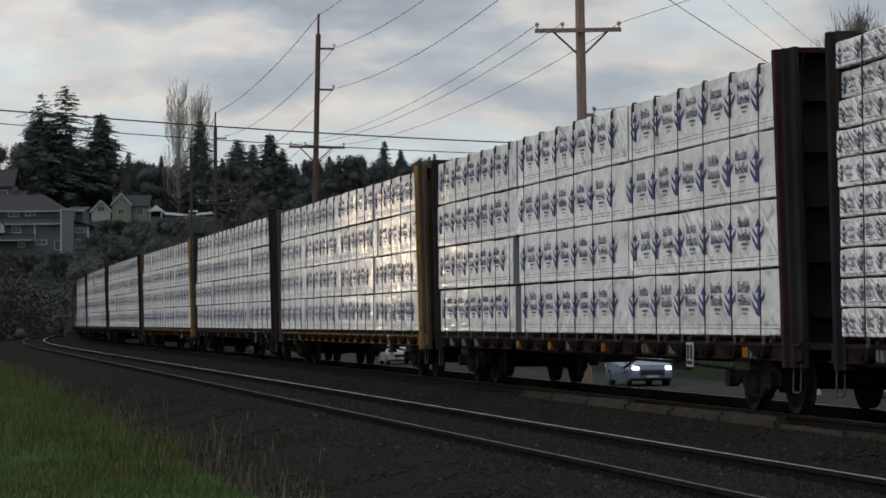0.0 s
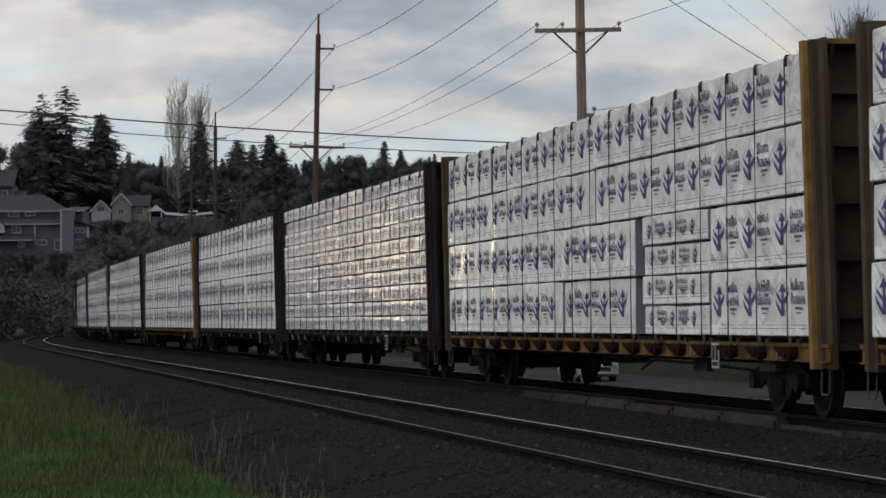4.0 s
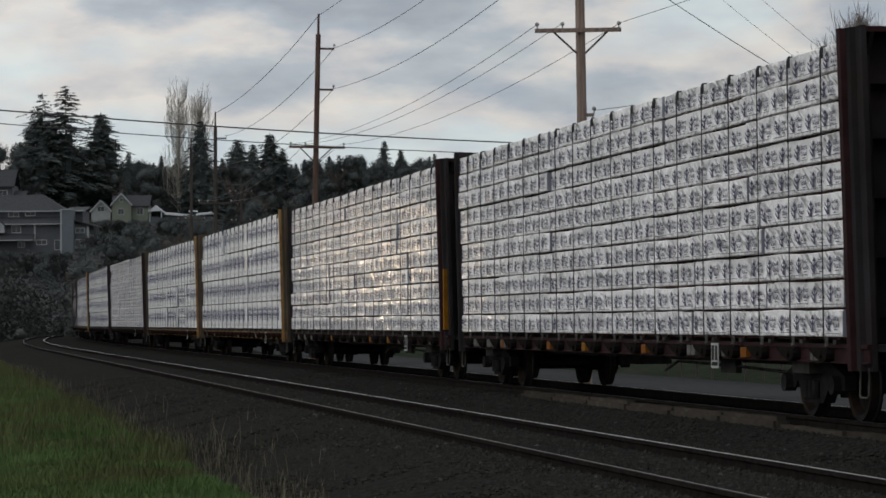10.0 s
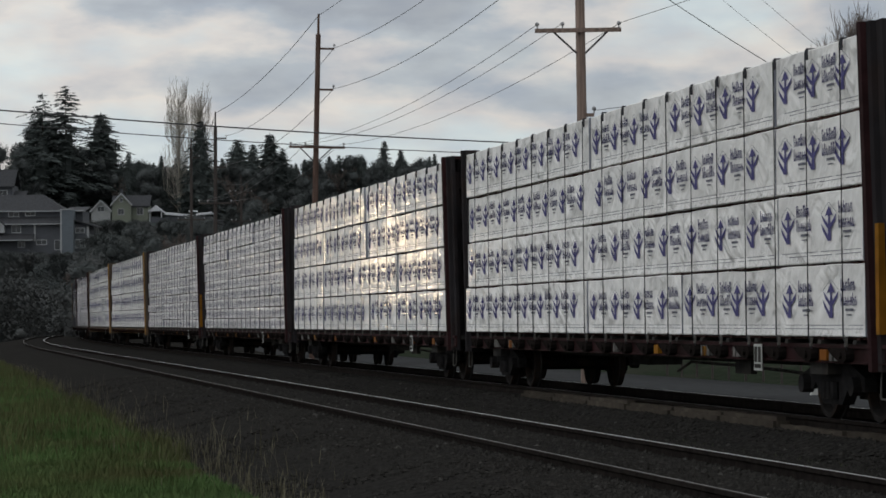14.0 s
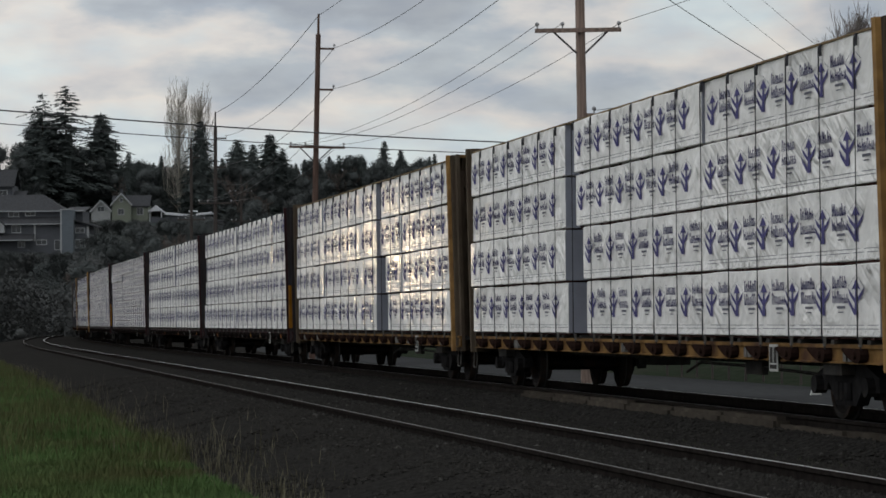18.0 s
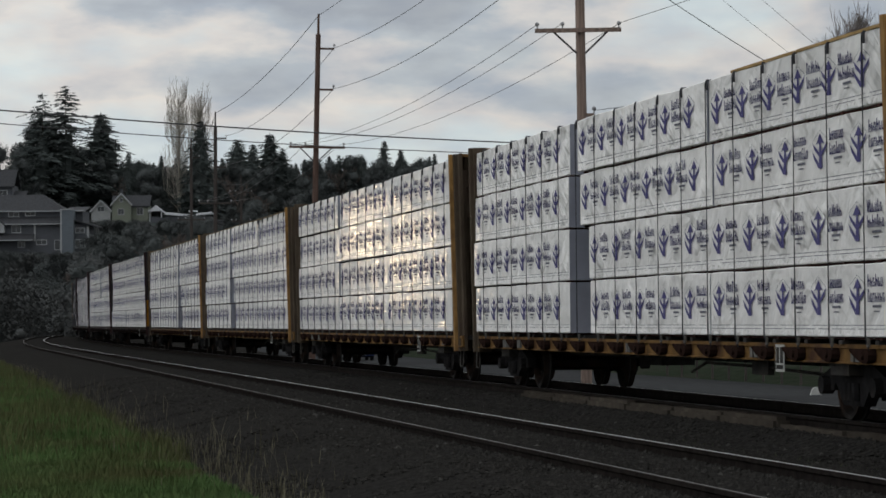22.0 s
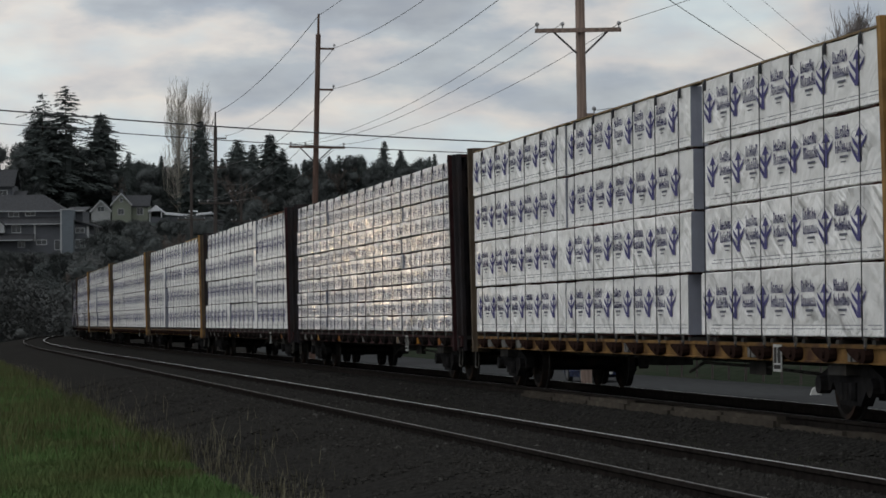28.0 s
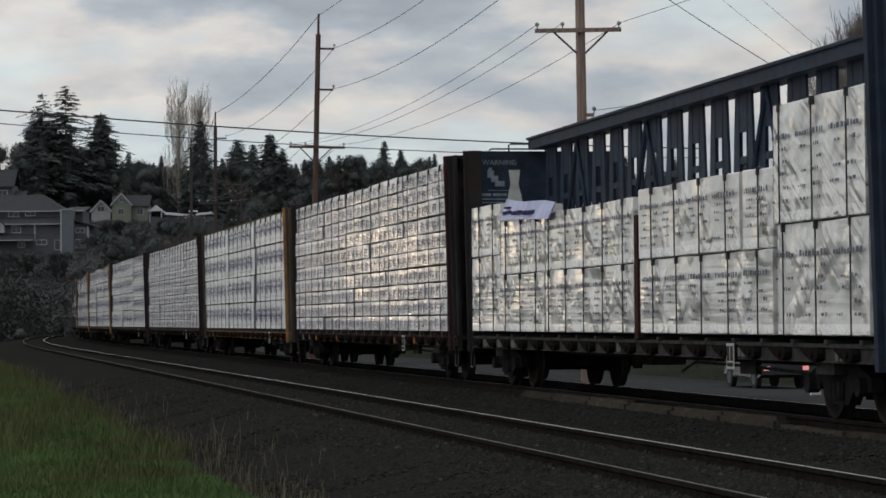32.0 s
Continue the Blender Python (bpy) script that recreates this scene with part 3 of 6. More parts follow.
def tie_down_bm(top, edge):
    """A steel cable over the load from sill to sill, with black corner pads under it at the top edges."""
    bm = bmesh.new()
    for sg in (1, -1):
        tube(bm, [(0, sg * 1.33, 0.86), (0, sg * (edge + 0.02), 1.10), (0, sg * (edge + 0.02), top - 0.05), (0, sg * (edge + 0.005), top - 0.002), (0, sg * (edge - 0.5), top + 0.002), (0, sg * 0.2, top + 0.002)], 0.010, 5)
        box(bm, -0.024, 0.024, min(sg * 1.345, sg * 1.372), max(sg * 1.345, sg * 1.372), 0.985, 1.085, 1)
        box(bm, -0.024, 0.024, min(sg * (edge - 0.01), sg * (edge + 0.016)), max(sg * (edge - 0.01), sg * (edge + 0.016)), top - 0.13, top - 0.012)
    return bm


def silver_bundle(length, height, seed, marks=True):
    """A pack in shiny pale film with rows of small grey print."""
    def build():
        bm = bmesh.new()
        rnd = random.Random(seed)
        sheet(bm, length, height, DEPTH, seed, 0.030, 0, 0)
        y = 0.034

        def dashes(x, width, z, tall):
            end = min(x + width, length - 0.05)
            while x < end:
                run = rnd.uniform(0.03, 0.11)
                flat(bm, x, min(x + run, end), z, z + tall * rnd.uniform(0.6, 1.0), y, 1)
                x += run + rnd.uniform(0.015, 0.05)
        x = 0.1
        while x < length - 0.5:
            dashes(x, 1.0, height * 0.70, 0.075)
            for z in (0.60, 0.50, 0.40, 0.28, 0.17):
                if rnd.random() < 0.8:
                    dashes(x + rnd.uniform(0.0, 0.2), rnd.uniform(0.15, 0.32), height * z, 0.05)
                if rnd.random() < 0.8:
                    dashes(x + 0.55 + rnd.uniform(0.0, 0.15), rnd.uniform(0.15, 0.40), height * z, 0.04)
            if marks:
                flat(bm, x + 0.02, min(x + 1.10, length - 0.03), 0.17, 0.20, y, 2)
                for sg in (-1, 1):
                    cx = x + 0.6
                    bm.faces.new([bm.verts.new((cx + px * 0.16, y, height * 0.44 + pz * 0.20)) for px, pz in ((0, 1), (sg, 0.2), (sg * 0.85, 0.2), (0, 0.8))]).material_index = 1
            x += 1.22
        x = 0.55
        while x < length - 0.05:
            box(bm, x - 0.0035, x + 0.0035, 0.012, 0.031, 0.0, height + 0.004, 2)
            box(bm, x - 0.025, x + 0.025, -0.05, 0.038, height - 0.09, height + 0.008, 2)
            x += 1.22
        return bm
    return shared(("silver_lumber_bundle", round(length, 2), round(height, 2), seed, marks), build, [WRAP_SILVER, PRINT_GREY, STRAP])


# ------------------------------------------------------------------ parts of a flat wagon
LENGTH, END = 24.54, 11.18          # coupled length; half the deck between the bulkheads
DECK, TOP = 1.055, 4.34


def sill_bm():
    """The side sill: one long channel section."""
    bm = bmesh.new()
    sec = [(-0.03, 0.798), (0.035, 0.795), (0.035, 0.812), (0.0, 0.816), (0.0, 0.962), (0.028, 0.966), (0.028, 1.008), (-0.03, 1.008)]
    rings = [[bm.verts.new((x, y, z)) for y, z in sec] for x in (-END - 0.55, END + 0.55)]
    n = len(sec)
    for k in range(n):
        bm.faces.new([rings[0][k], rings[1][k], rings[1][(k + 1) % n], rings[0][(k + 1) % n]])
    bm.faces.new(rings[0])
    bm.faces.new(rings[1][::-1])
    bmesh.ops.recalc_face_normals(bm, faces=bm.faces)
    return bm


def bracket_bm():
    """A winch bracket on the sill: a rounded hanging gusset."""
    bm = bmesh.new()
    prism(bm, [(-0.02, 0.965), (-0.05, 0.90), (-0.035, 0.845), (0.03, 0.81), (0.13, 0.805), (0.26, 0.83), (0.42, 0.875), (0.56, 0.93), (0.59, 0.95), (0.57, 0.965)], 0.004, 0.10)
    beam(bm, (0.13, 0.02, 0.89), (0.13, 0.125, 0.89), 0.040, 8)
    return bm


def deck_bm():
    bm = bmesh.new()
    box(bm, -END - 0.5, END + 0.5, -1.23, 1.23, 0.93, 1.01)
    x = -END + 0.4
    while x < END:
        box(bm, x, x + 0.11, -1.33, 1.33, 1.01, DECK)
        x += 1.22
    return bm


def underframe_bm():
    bm = bmesh.new()
    box(bm, -END - 0.4, END + 0.4, -0.33, 0.33, 0.70, 0.92)
    for sg in (-1, 1):
        box(bm, 9.15 * sg - 0.32, 9.15 * sg + 0.32, -1.22, 1.22, 0.66, 0.92)
    prism(bm, [(-5.6, 0.73), (-4.8, 0.70), (4.8, 0.70), (5.6, 0.73)], -0.30, 0.30)
    box(bm, 4.4, 5.6, -0.9, -0.35, 0.55, 0.86)
    x = -9.9
    while x < 10:
        box(bm, x, x + 0.10, -1.24, 1.24, 0.78, 0.93)
        x += 2.2
    return bm


def bulkhead_bm(top):
    """The end wall's plate; x points away from the load."""
    bm = bmesh.new()
    box(bm, 0.0, 0.07, -1.22, 1.22, 0.95, top)
    return bm


def stiffener_bm():
    bm = bmesh.new()
    box(bm, 0.07, 0.22, -1.2, 1.2, 0, 0.09)
    return bm


def cap_bm():
    """The folded top of the end wall with its gussets."""
    bm = bmesh.new()
    box(bm, 0.072, 0.42, -1.26, 1.26, 0.0, 0.06)
    return bm


def gusset_bm():
    bm = bmesh.new()
    prism(bm, [(0.07, 0.0), (0.42, 0.0), (0.07, -0.5)], -0.025, 0.025)
    return bm


def post_bm(top, painted):
    """A corner post of the bulkhead: a folded section that flares outwards; at y = 0 the outer face at deck height."""
    bm = bmesh.new()
    sec = [(-0.04, -0.30), (-0.04, -0.06), (0.06, -0.06), (0.08, 0.0), (0.20, 0.0), (0.22, -0.06), (0.34, -0.06), (0.36, -0.12), (0.56, -0.12), (0.56, -0.18), (0.30, -0.19), (0.30, -0.30)]
    rings = []
    for z in (0.72, 2.2, top + 0.03):
        up = (z - 0.72) / 3.74
        rings.append([bm.verts.new((x - 0.05 * up, y + 0.075 * up, z)) for x, y in sec])
    n = len(sec)
    for a, c in zip(rings, rings[1:]):
        for k in range(n):
            bm.faces.new([a[k], a[(k + 1) % n], c[(k + 1) % n], c[k]]).material_index = 0 if k in painted else 1
    bm.faces.new(rings[0][::-1])
    bm.faces.new(rings[-1])
    bmesh.ops.recalc_face_normals(bm, faces=bm.faces)
    return bm


def ladder_bm():
    bm = bmesh.new()
    for y in (-0.2, 0.2):
        beam(bm, (0, y, 0.85), (0, y, 2.6), 0.014)
    for k in range(6):
        beam(bm, (0, -0.2, 0.95 + 0.31 * k), (0, 0.2, 0.95 + 0.31 * k), 0.011)
    return bm


def top_loop_bm():
    bm = bmesh.new()
    tube(bm, [(0.20, -0.55, 0.0), (0.20, -0.55, 0.12), (0.20, -0.51, 0.14), (0.20, 0.51, 0.14), (0.20, 0.55, 0.12), (0.20, 0.55, 0.0)], 0.016)
    return bm


def stirrup_bm():
    """A bent rod step below the corner of the sill."""
    bm = bmesh.new()
    tube(bm, [(-0.14, 0, 0.76), (-0.14, 0.01, 0.46), (-0.11, 0.015, 0.43), (0.11, 0.015, 0.43), (0.14, 0.01, 0.46), (0.14, 0, 0.76)], 0.012, 6)
    return bm


def coupler_bm():
    bm = bmesh.new()
    box(bm, 0.0, 0.75, -0.10, 0.10, 0.74, 0.94)
    prism(bm, [(0.72, 0.70), (0.98, 0.70), (1.02, 0.78), (1.02, 0.94), (0.72, 0.98)], -0.16, 0.16)
    beam(bm, (0.1, 0.35, 0.72), (0.95, 0.28, 0.45), 0.03, 6)
    beam(bm, (0.05, -1.0, 0.80), (0.05, 1.0, 0.80), 0.016)
    return bm


def side_frame_bm():
    """The cast side frame of a truck with its spring opening."""
    bm = bmesh.new()
    prism(bm, [(-1.12, 0.52), (-1.12, 0.36), (-0.70, 0.36), (-0.62, 0.46), (-0.34, 0.20), (0.34, 0.20), (0.62, 0.46), (0.70, 0.36), (1.12, 0.36), (1.12, 0.52), (0.45, 0.72), (-0.45, 0.72)],
          -0.07, 0.07)
    for x in (-0.89, 0.89):
        beam(bm, (x, 0.02, 0.42), (x, 0.16, 0.42), 0.11, 10)
    for x in (-0.16, 0.0, 0.16):
        beam(bm, (x, 0.09, 0.26), (x, 0.09, 0.46), 0.06, 8)
    return bm


def brake_beam_bm():
    """The beam and shoes between the wheels of a truck."""
    bm = bmesh.new()
    box(bm, -0.06, 0.06, -0.80, 0.80, 0.30, 0.52)
    for sg in (-1, 1):
        box(bm, -0.16, 0.10, sg * 0.76 - 0.06, sg * 0.76 + 0.06, 0.26, 0.66)
    beam(bm, (0.0, 0, 0.36), (0.25, 0, 0.74), 0.035)
    return bm


def reservoir_bm():
    bm = bmesh.new()
    beam(bm, (-0.9, 0, 0), (0.9, 0, 0), 0.19, 12)
    for x in (-0.5, 0.5):
        box(bm, x - 0.03, x + 0.03, -0.05, 0.05, 0.15, 0.32)
    return bm


def brake_rod_bm():
    bm = bmesh.new()
    tube(bm, [(-3.4, 0, -0.16), (-2.4, 0, -0.05), (0.0, 0, 0.0), (2.6, 0, 0.02), (3.3, 0, -0.12)], 0.022)
    box(bm, -0.35, 0.35, -0.04, 0.04, -0.10, 0.08)
    return bm


def bolster_bm():
    bm = bmesh.new()
    box(bm, -0.22, 0.22, -1.0, 1.0, 0.40, 0.70)
    beam(bm, (0, 0, 0.68), (0, 0, 0.80), 0.2, 10)
    return bm


def wheelset_bm():
    """Two wheels on their axle, about the origin."""
    bm = bmesh.new()
    beam(bm, (0, -1.0, 0), (0, 1.0, 0), 0.075, 8)
    n = 20
    for side in (-1, 1):
        prof = [(0.0, 0.80), (0.10, 0.81), (0.14, 0.74), (0.33, 0.72), (0.36, 0.81), (0.42, 0.815), (0.425, 0.715), (0.445, 0.70), (0.445, 0.675), (0.36, 0.675), (0.33, 0.69), (0.12, 0.67), (0.0, 0.67)]
        rings = [[bm.verts.new((r * math.cos(2 * math.pi * i / n), side * y, r * math.sin(2 * math.pi * i / n))) for i in range(n)] for r, y in prof[1:-1]]
        for k in range(len(rings) - 1):
            for i in range(n):
                bm.faces.new([rings[k][i], rings[k][(i + 1) % n], rings[k + 1][(i + 1) % n], rings[k + 1][i]]).material_index = 1 if k == 5 - 0 else 0
    return bm


def placard_bm():
    bm = bmesh.new()
    box(bm, -0.16, 0.16, 0.0, 0.012, 0.0, 0.32, 0)
    for x0, x1, z0, z1 in ((-0.13, -0.02, 0.10, 0.29), (0.02, 0.13, 0.10, 0.29), (-0.13, 0.13, 0.03, 0.08)):
        box(bm, x0, x1, 0.012, 0.016, z0, z1, 1)
    return bm


def centre_beam_bm(open_web, TOP=TOP):
    """The tall middle truss: top chord, tapered posts, and (where seen) a web with rows of openings."""
    bm = bmesh.new()
    w = 0.10
    box(bm, -END, END, -0.22, 0.22, TOP - 0.20, TOP - 0.02)
    box(bm, -END, END, -0.26, 0.26, TOP - 0.02, TOP + 0.02)
    x = -END + 0.61
    while x < END:
        if open_web:
            high = TOP - 0.2
            for sg in (-1, 1):
                prism(bm, [(x + sg * 0.17, 2.6), (x + sg * 0.52, 2.6), (x + sg * 0.52, 3.0), (x + sg * 0.38, high), (x + sg * 0.17, high)][::sg], -0.02, 0.02)
                box(bm, min(x + sg * 0.52, x + sg * 0.61), max(x + sg * 0.52, x + sg * 0.61), -0.018, 0.018, 2.6, 3.0)
                box(bm, min(x + sg * 0.17, x + sg * 0.21), max(x + sg * 0.17, x + sg * 0.21), -0.026, 0.026, 2.6, high)
            for z0, z1 in ((2.6, 3.16), (3.46, 3.56), (3.90, high)):
                box(bm, x - 0.17, x + 0.17, -0.02, 0.02, z0, z1)
            box(bm, x - 0.61, x + 0.61, -0.022, 0.022, 1.02, 2.62)
        else:
            box(bm, x - 0.10, x + 0.10, -w, w, 1.02, TOP - 0.2)
        x += 1.22
    if open_web:
        for a in (-8.0, -3.2, 3.2, 8.0):
            for d in (-1, 1):
                beam(bm, (a, 0.03, TOP - 0.25), (a + d * 1.7, 0.03, 1.4), 0.05, 6)
    return bm
PAINT = {"red": RED, "yellow": YELLOW, "navy": NAVY}
PAINT_WORDS = {"red": "oxide-red", "yellow": "yellow ochre", "navy": "dark navy"}


def stencil_bm(widths, h):
    """Patches on small raised plates."""
    bm = bmesh.new()
    x = 0.0
    for w in widths:
        box(bm, x, x + w, -0.05, 0.006, 0, h)
        x += w + 0.06
    return bm


def wagon(colour, kind, seed, words):
    """One centre-beam flat wagon, its bulkheads, trucks and underframe. x points the way it runs, y to the near side."""
    paint = PAINT[colour]
    w = thing("centerbeam_flatcar", words, "freight car", "cars of the lumber train")
    rnd = random.Random(seed)
    # deck borrows the underframe's dark colour to carry the shade under the load
    part("deck", shared("deck", deck_bm, GRIME), None, w, "dark deck under the load")
    part("center_beam", shared(("center_beam", colour, kind == "silver"), lambda: centre_beam_bm(kind == "silver", 4.66 if kind == "silver" else TOP), paint), None, w)
    part("underframe", shared("underframe", underframe_bm, GRIME), None, w, "grimy black underframe")
    part("air_reservoir", shared("air_reservoir", reservoir_bm, GRIME), None, w, at=pose(-3.4, -0.75, 0.79) @ Matrix.Diagonal((0.8, 0.7, 0.7, 1)))
    part("brake_cylinder", shared("brake_cylinder", reservoir_bm, GRIME), None, w, at=pose(3.0, -0.75, 0.79) @ Matrix.Diagonal((0.5, 0.7, 0.7, 1)))
    part("brake_rod", shared("brake_rod", brake_rod_bm, GRIME), None, w, at=pose(-5.2, 0.9, 0.69))
    bracket = shared(("winch_bracket", colour), bracket_bm, RUST if colour == "yellow" else BRACKET)
    spots = shared(("reflector", "y"), lambda: stencil_bm([0.22], 0.12), REFLECTOR_Y), shared(("reflector", "r"), lambda: stencil_bm([0.24], 0.12), REFLECTOR_R)
    for side in (1, -1):
        turn = pose(0, 1.27 * side, 0, 0, 0, 0 if side > 0 else 180)
        sill = part("side_sill", shared(("side_sill", colour), sill_bm, GRIME if colour == "navy" else paint), None, w, at=turn)
        for k in range(18):
            part("winch_bracket", bracket, None, sill, at=pose(-10.5 + 1.22 * k, 0, 0))
        if side > 0:
            for k in (0, 2, 4, 6, 9, 11, 14):
                if rnd.random() < 0.75 and colour == "red":
                    part("reflector", spots[0 if rnd.random() < 0.55 else 1], None, sill, at=pose(-10.5 + 1.22 * k + 0.74, 0.055, 0.825))
            mark = shared("stencil_bars", lambda: stencil_bm([0.34, 0.2, 0.3], 0.13), SILL_MARK)
            part("stencil_mark", mark, None, sill, "faded white stencilled marks", at=pose(7.6 - rnd.random() * 0.4, 0.03, 0.825))
            for bay, widths in ((16, (0.06, 0.06, 0.05)), (15, (0.05, 0.06, 0.06)), (14, (0.06, 0.05)), (4, (0.10, 0.10)), (8, (0.05, 0.05))):
                if rnd.random() < (0.8 if colour != "yellow" else 0.4):
                    part("stencil_mark", shared(("stencil", widths), lambda: stencil_bm([k * 1.6 for k in widths], 0.13), SILL_MARK), None, sill, at=pose(-9.86 + 1.22 * bay, 0.055, 0.825))
            part("stencil_mark", shared("stencil_short", lambda: stencil_bm([0.16, 0.10], 0.12), SILL_MARK), None, sill, at=pose(-6.3, 0.03, 0.825))
            part("stencil_mark", shared("stencil_row", lambda: stencil_bm([0.11, 0.09, 0.12, 0.10], 0.14), SILL_MARK), None, sill, at=pose(-10.45, 0.055, 0.82))
            part("data_placard", shared("data_placard", placard_bm, [STENCIL, GRIME]), None, sill, "white framed data placard", at=pose({"red": -6.0 if kind == "small" and seed != 104 else -7.2, "yellow": -7.35, "navy": -5.8}[colour], 0.07, 0.67))
    for end in (1, -1):
        high = (4.41 if end > 0 else 4.72) if colour == "navy" else 4.43
        plate = {"yellow": END_BROWN, "navy": NAVY}.get(colour, END_WALL)
        bulk = part("bulkhead", shared(("bulkhead", colour, high), lambda: bulkhead_bm(high), plate), None, w, at=pose(END * end, 0, 0, 0, 0, 0 if end > 0 else 180))
        for side in (1, -1):
            # front posts take shade-dark wall colours; yellow rear ribs take the lit paint
            part("corner_post", shared(("corner_post", colour, side, high, end), lambda: mirrored(post_bm(high, (2, 3, 4) if colour == "yellow" else (1, 2, 3, 4)), side), [(YELLOW_RIB if end < 0 else END_BROWN) if colour == "yellow" else (paint if end < 0 else END_WALL), plate if end < 0 or colour != "navy" else END_WALL]), None, bulk, at=pose(0.0, 1.36 * side, 0))
            part("gusset", shared(("gusset", colour), gusset_bm, plate), None, bulk, at=pose(0, 1.15 * side, high - 0.03))
        for z in (1.3, 1.95, 2.6, 3.25, 3.85):
            part("stiffener", shared(("stiffener", colour), stiffener_bm, plate), None, bulk, at=pose(0, 0, z))
        part("cap", shared(("cap", colour), cap_bm, paint), None, bulk, at=pose(0, 0, high - 0.03))
        part("grab_iron", shared("top_loop", top_loop_bm, GRIME), None, bulk, at=pose(0, 0, high + 0.03))
        part("ladder", shared("ladder", ladder_bm, STIRRUP), None, bulk, at=pose(0.46, 1.02 if end < 0 else -1.02, 0))
        for side in (1, -1):
            part("stirrup_step", shared("stirrup_step", stirrup_bm, STIRRUP), None, w, "pale worn stirrup step", at=pose((END + 0.30) * end, 1.24 * side, 0, 0, 0, 0 if side > 0 else 180))
        part("coupler", shared("coupler", coupler_bm, GRIME), None, w, at=pose((END + 0.08) * end, 0, 0, 0, 0, 0 if end > 0 else 180))
        truck = part("truck", shared("truck_bolster", bolster_bm, TRUCK_STEEL), None, w, "grimy cast-steel truck", at=pose(9.15 * end, 0, TRAIN_RAIL))
        for side in (1, -1):
            part("side_frame", shared("side_frame", side_frame_bm, TRUCK_STEEL), None, truck, at=pose(0, 0.99 * side, 0, 0, 0, 0 if side > 0 else 180))
            part("brake_beam", shared("brake_beam", brake_beam_bm, TRUCK_STEEL), None, truck, at=pose(0.40 * side, 0, 0, 0, 0, 0 if side > 0 else 180))
        for ax in (0.89, -0.89):
            ws = part("wheelset", shared("wheelset", wheelset_bm, [WHEEL, TREAD]), None, truck)
            ws.matrix_parent_inverse = Matrix.Translation((ax, 0, 0.43))
            WHEELSETS.append(ws)
    return w


def mirrored(bm, side):
    if side < 0:
        bmesh.ops.scale(bm, vec=(1, -1, 1), verts=bm.verts)
        bmesh.ops.reverse_faces(bm, faces=bm.faces)
    return bm


WHEELSETS = []


def tie_downs(w, top):
    me = shared(("tie_down_cable", top), lambda: tie_down_bm(top, HALF), [STRAP, CABLE_END])
    for k in range(18):
        part("tie_down_cable", me, None, w, "dark steel cable over the load", at=pose(-10.52 + 1.22 * k, 0, 0))


def put_bundle(w, name, me, lead, z, rnd, tilt=0.25, label=""):
    """A pack on both sides of the centre beam, its front end `lead` metres behind the forward bulkhead."""
    for side in (1, -1):
        length = max(v.co.x for v in me.vertices)
        jit = rnd.uniform(-0.025, 0.02)
        if side > 0:
            m = pose(END - lead - length, HALF - 0.025 + jit, z, rnd.uniform(-0.2, 0.2), 0, rnd.uniform(-tilt, tilt))
        else:
            m = pose(END - lead, -HALF + 0.025 - jit, z, 0, 0, 180)
        part(name, me, None, w, label, at=m)


def strips_bm(length):
    bm = bmesh.new()
    x = 0.25
    while x < length - 0.1:
        box(bm, x, x + 0.09, -DEPTH, -0.02, 0.0, 0.034)
        x += 1.22
    box(bm, 0.05, length - 0.05, -0.085, -0.050, 0.006, 0.028)
    return bm


def joints(rnd, n, wander):
    """Where the packs of a wagon meet, the same in all its courses but for a hand's width."""
    return [2 * END * k / n + (rnd.uniform(-wander, wander) if 0 < k < n else (0.06 if k == 0 else -0.06)) for k in range(n + 1)]


# where the packs meet, in metres behind the forward end wall; one row of joints for all courses, or one for each from below
BIG_JOINTS = {0: ((7.45, 15.08),), 2: ((4.3, 9.9), (4.3, 9.9), (4.3, 12.2), (4.3, 12.2)), 3: ((6.96, 13.84),), 6: ((5.53, 12.92, 16.56, 19.14), (5.53, 11.14, 16.69), (5.88, 12.43, 16.56), (6.06, 12.33, 16.13)),
              7: ((9.5, 14.95, 19.21), (9.5, 15.01, 19.21), (9.97, 14.23, 19.17), (9.76, 14.29, 19.21)), 9: ((15.57,),), 10: ((7.44, 14.79), (7.44, 14.79), (7.3, 15.15), (7.3, 15.2)), 11: ((15.64,),),
              12: ((7.66,),), 14: ((7.44,),)}
# odd stacks: from, to, the courses that they stand in for, and the heights of their packs from below
ODD_STACKS = {12: ((14.93, 22.30, (0, 1, 2, 3), (0.74, 0.63, 0.60, 0.78, 0.43)),), 2: ((14.98, 18.3, (0, 1), (0.385, 0.385, 0.385, 0.385)),)}
SMALL_JOINTS = {1: ((6.5, 13.9, 16.9), (10.6, 14.0, 17.0)), 4: ((3.7, 7.18, 11.13, 14.77, 18.6), (4.6, 9.9, 14.9, 17.3)), 5: ((3.6, 7.62, 16.2, 19.3), (7.62, 14.67, 18.68)),
                13: ((5.3, 12.2, 16.6), (5.6, 16.6)), 15: ((5.2, 10.3, 14.9, 19.6), (5.19, 9.03, 12.77, 17.18, 19.99))}


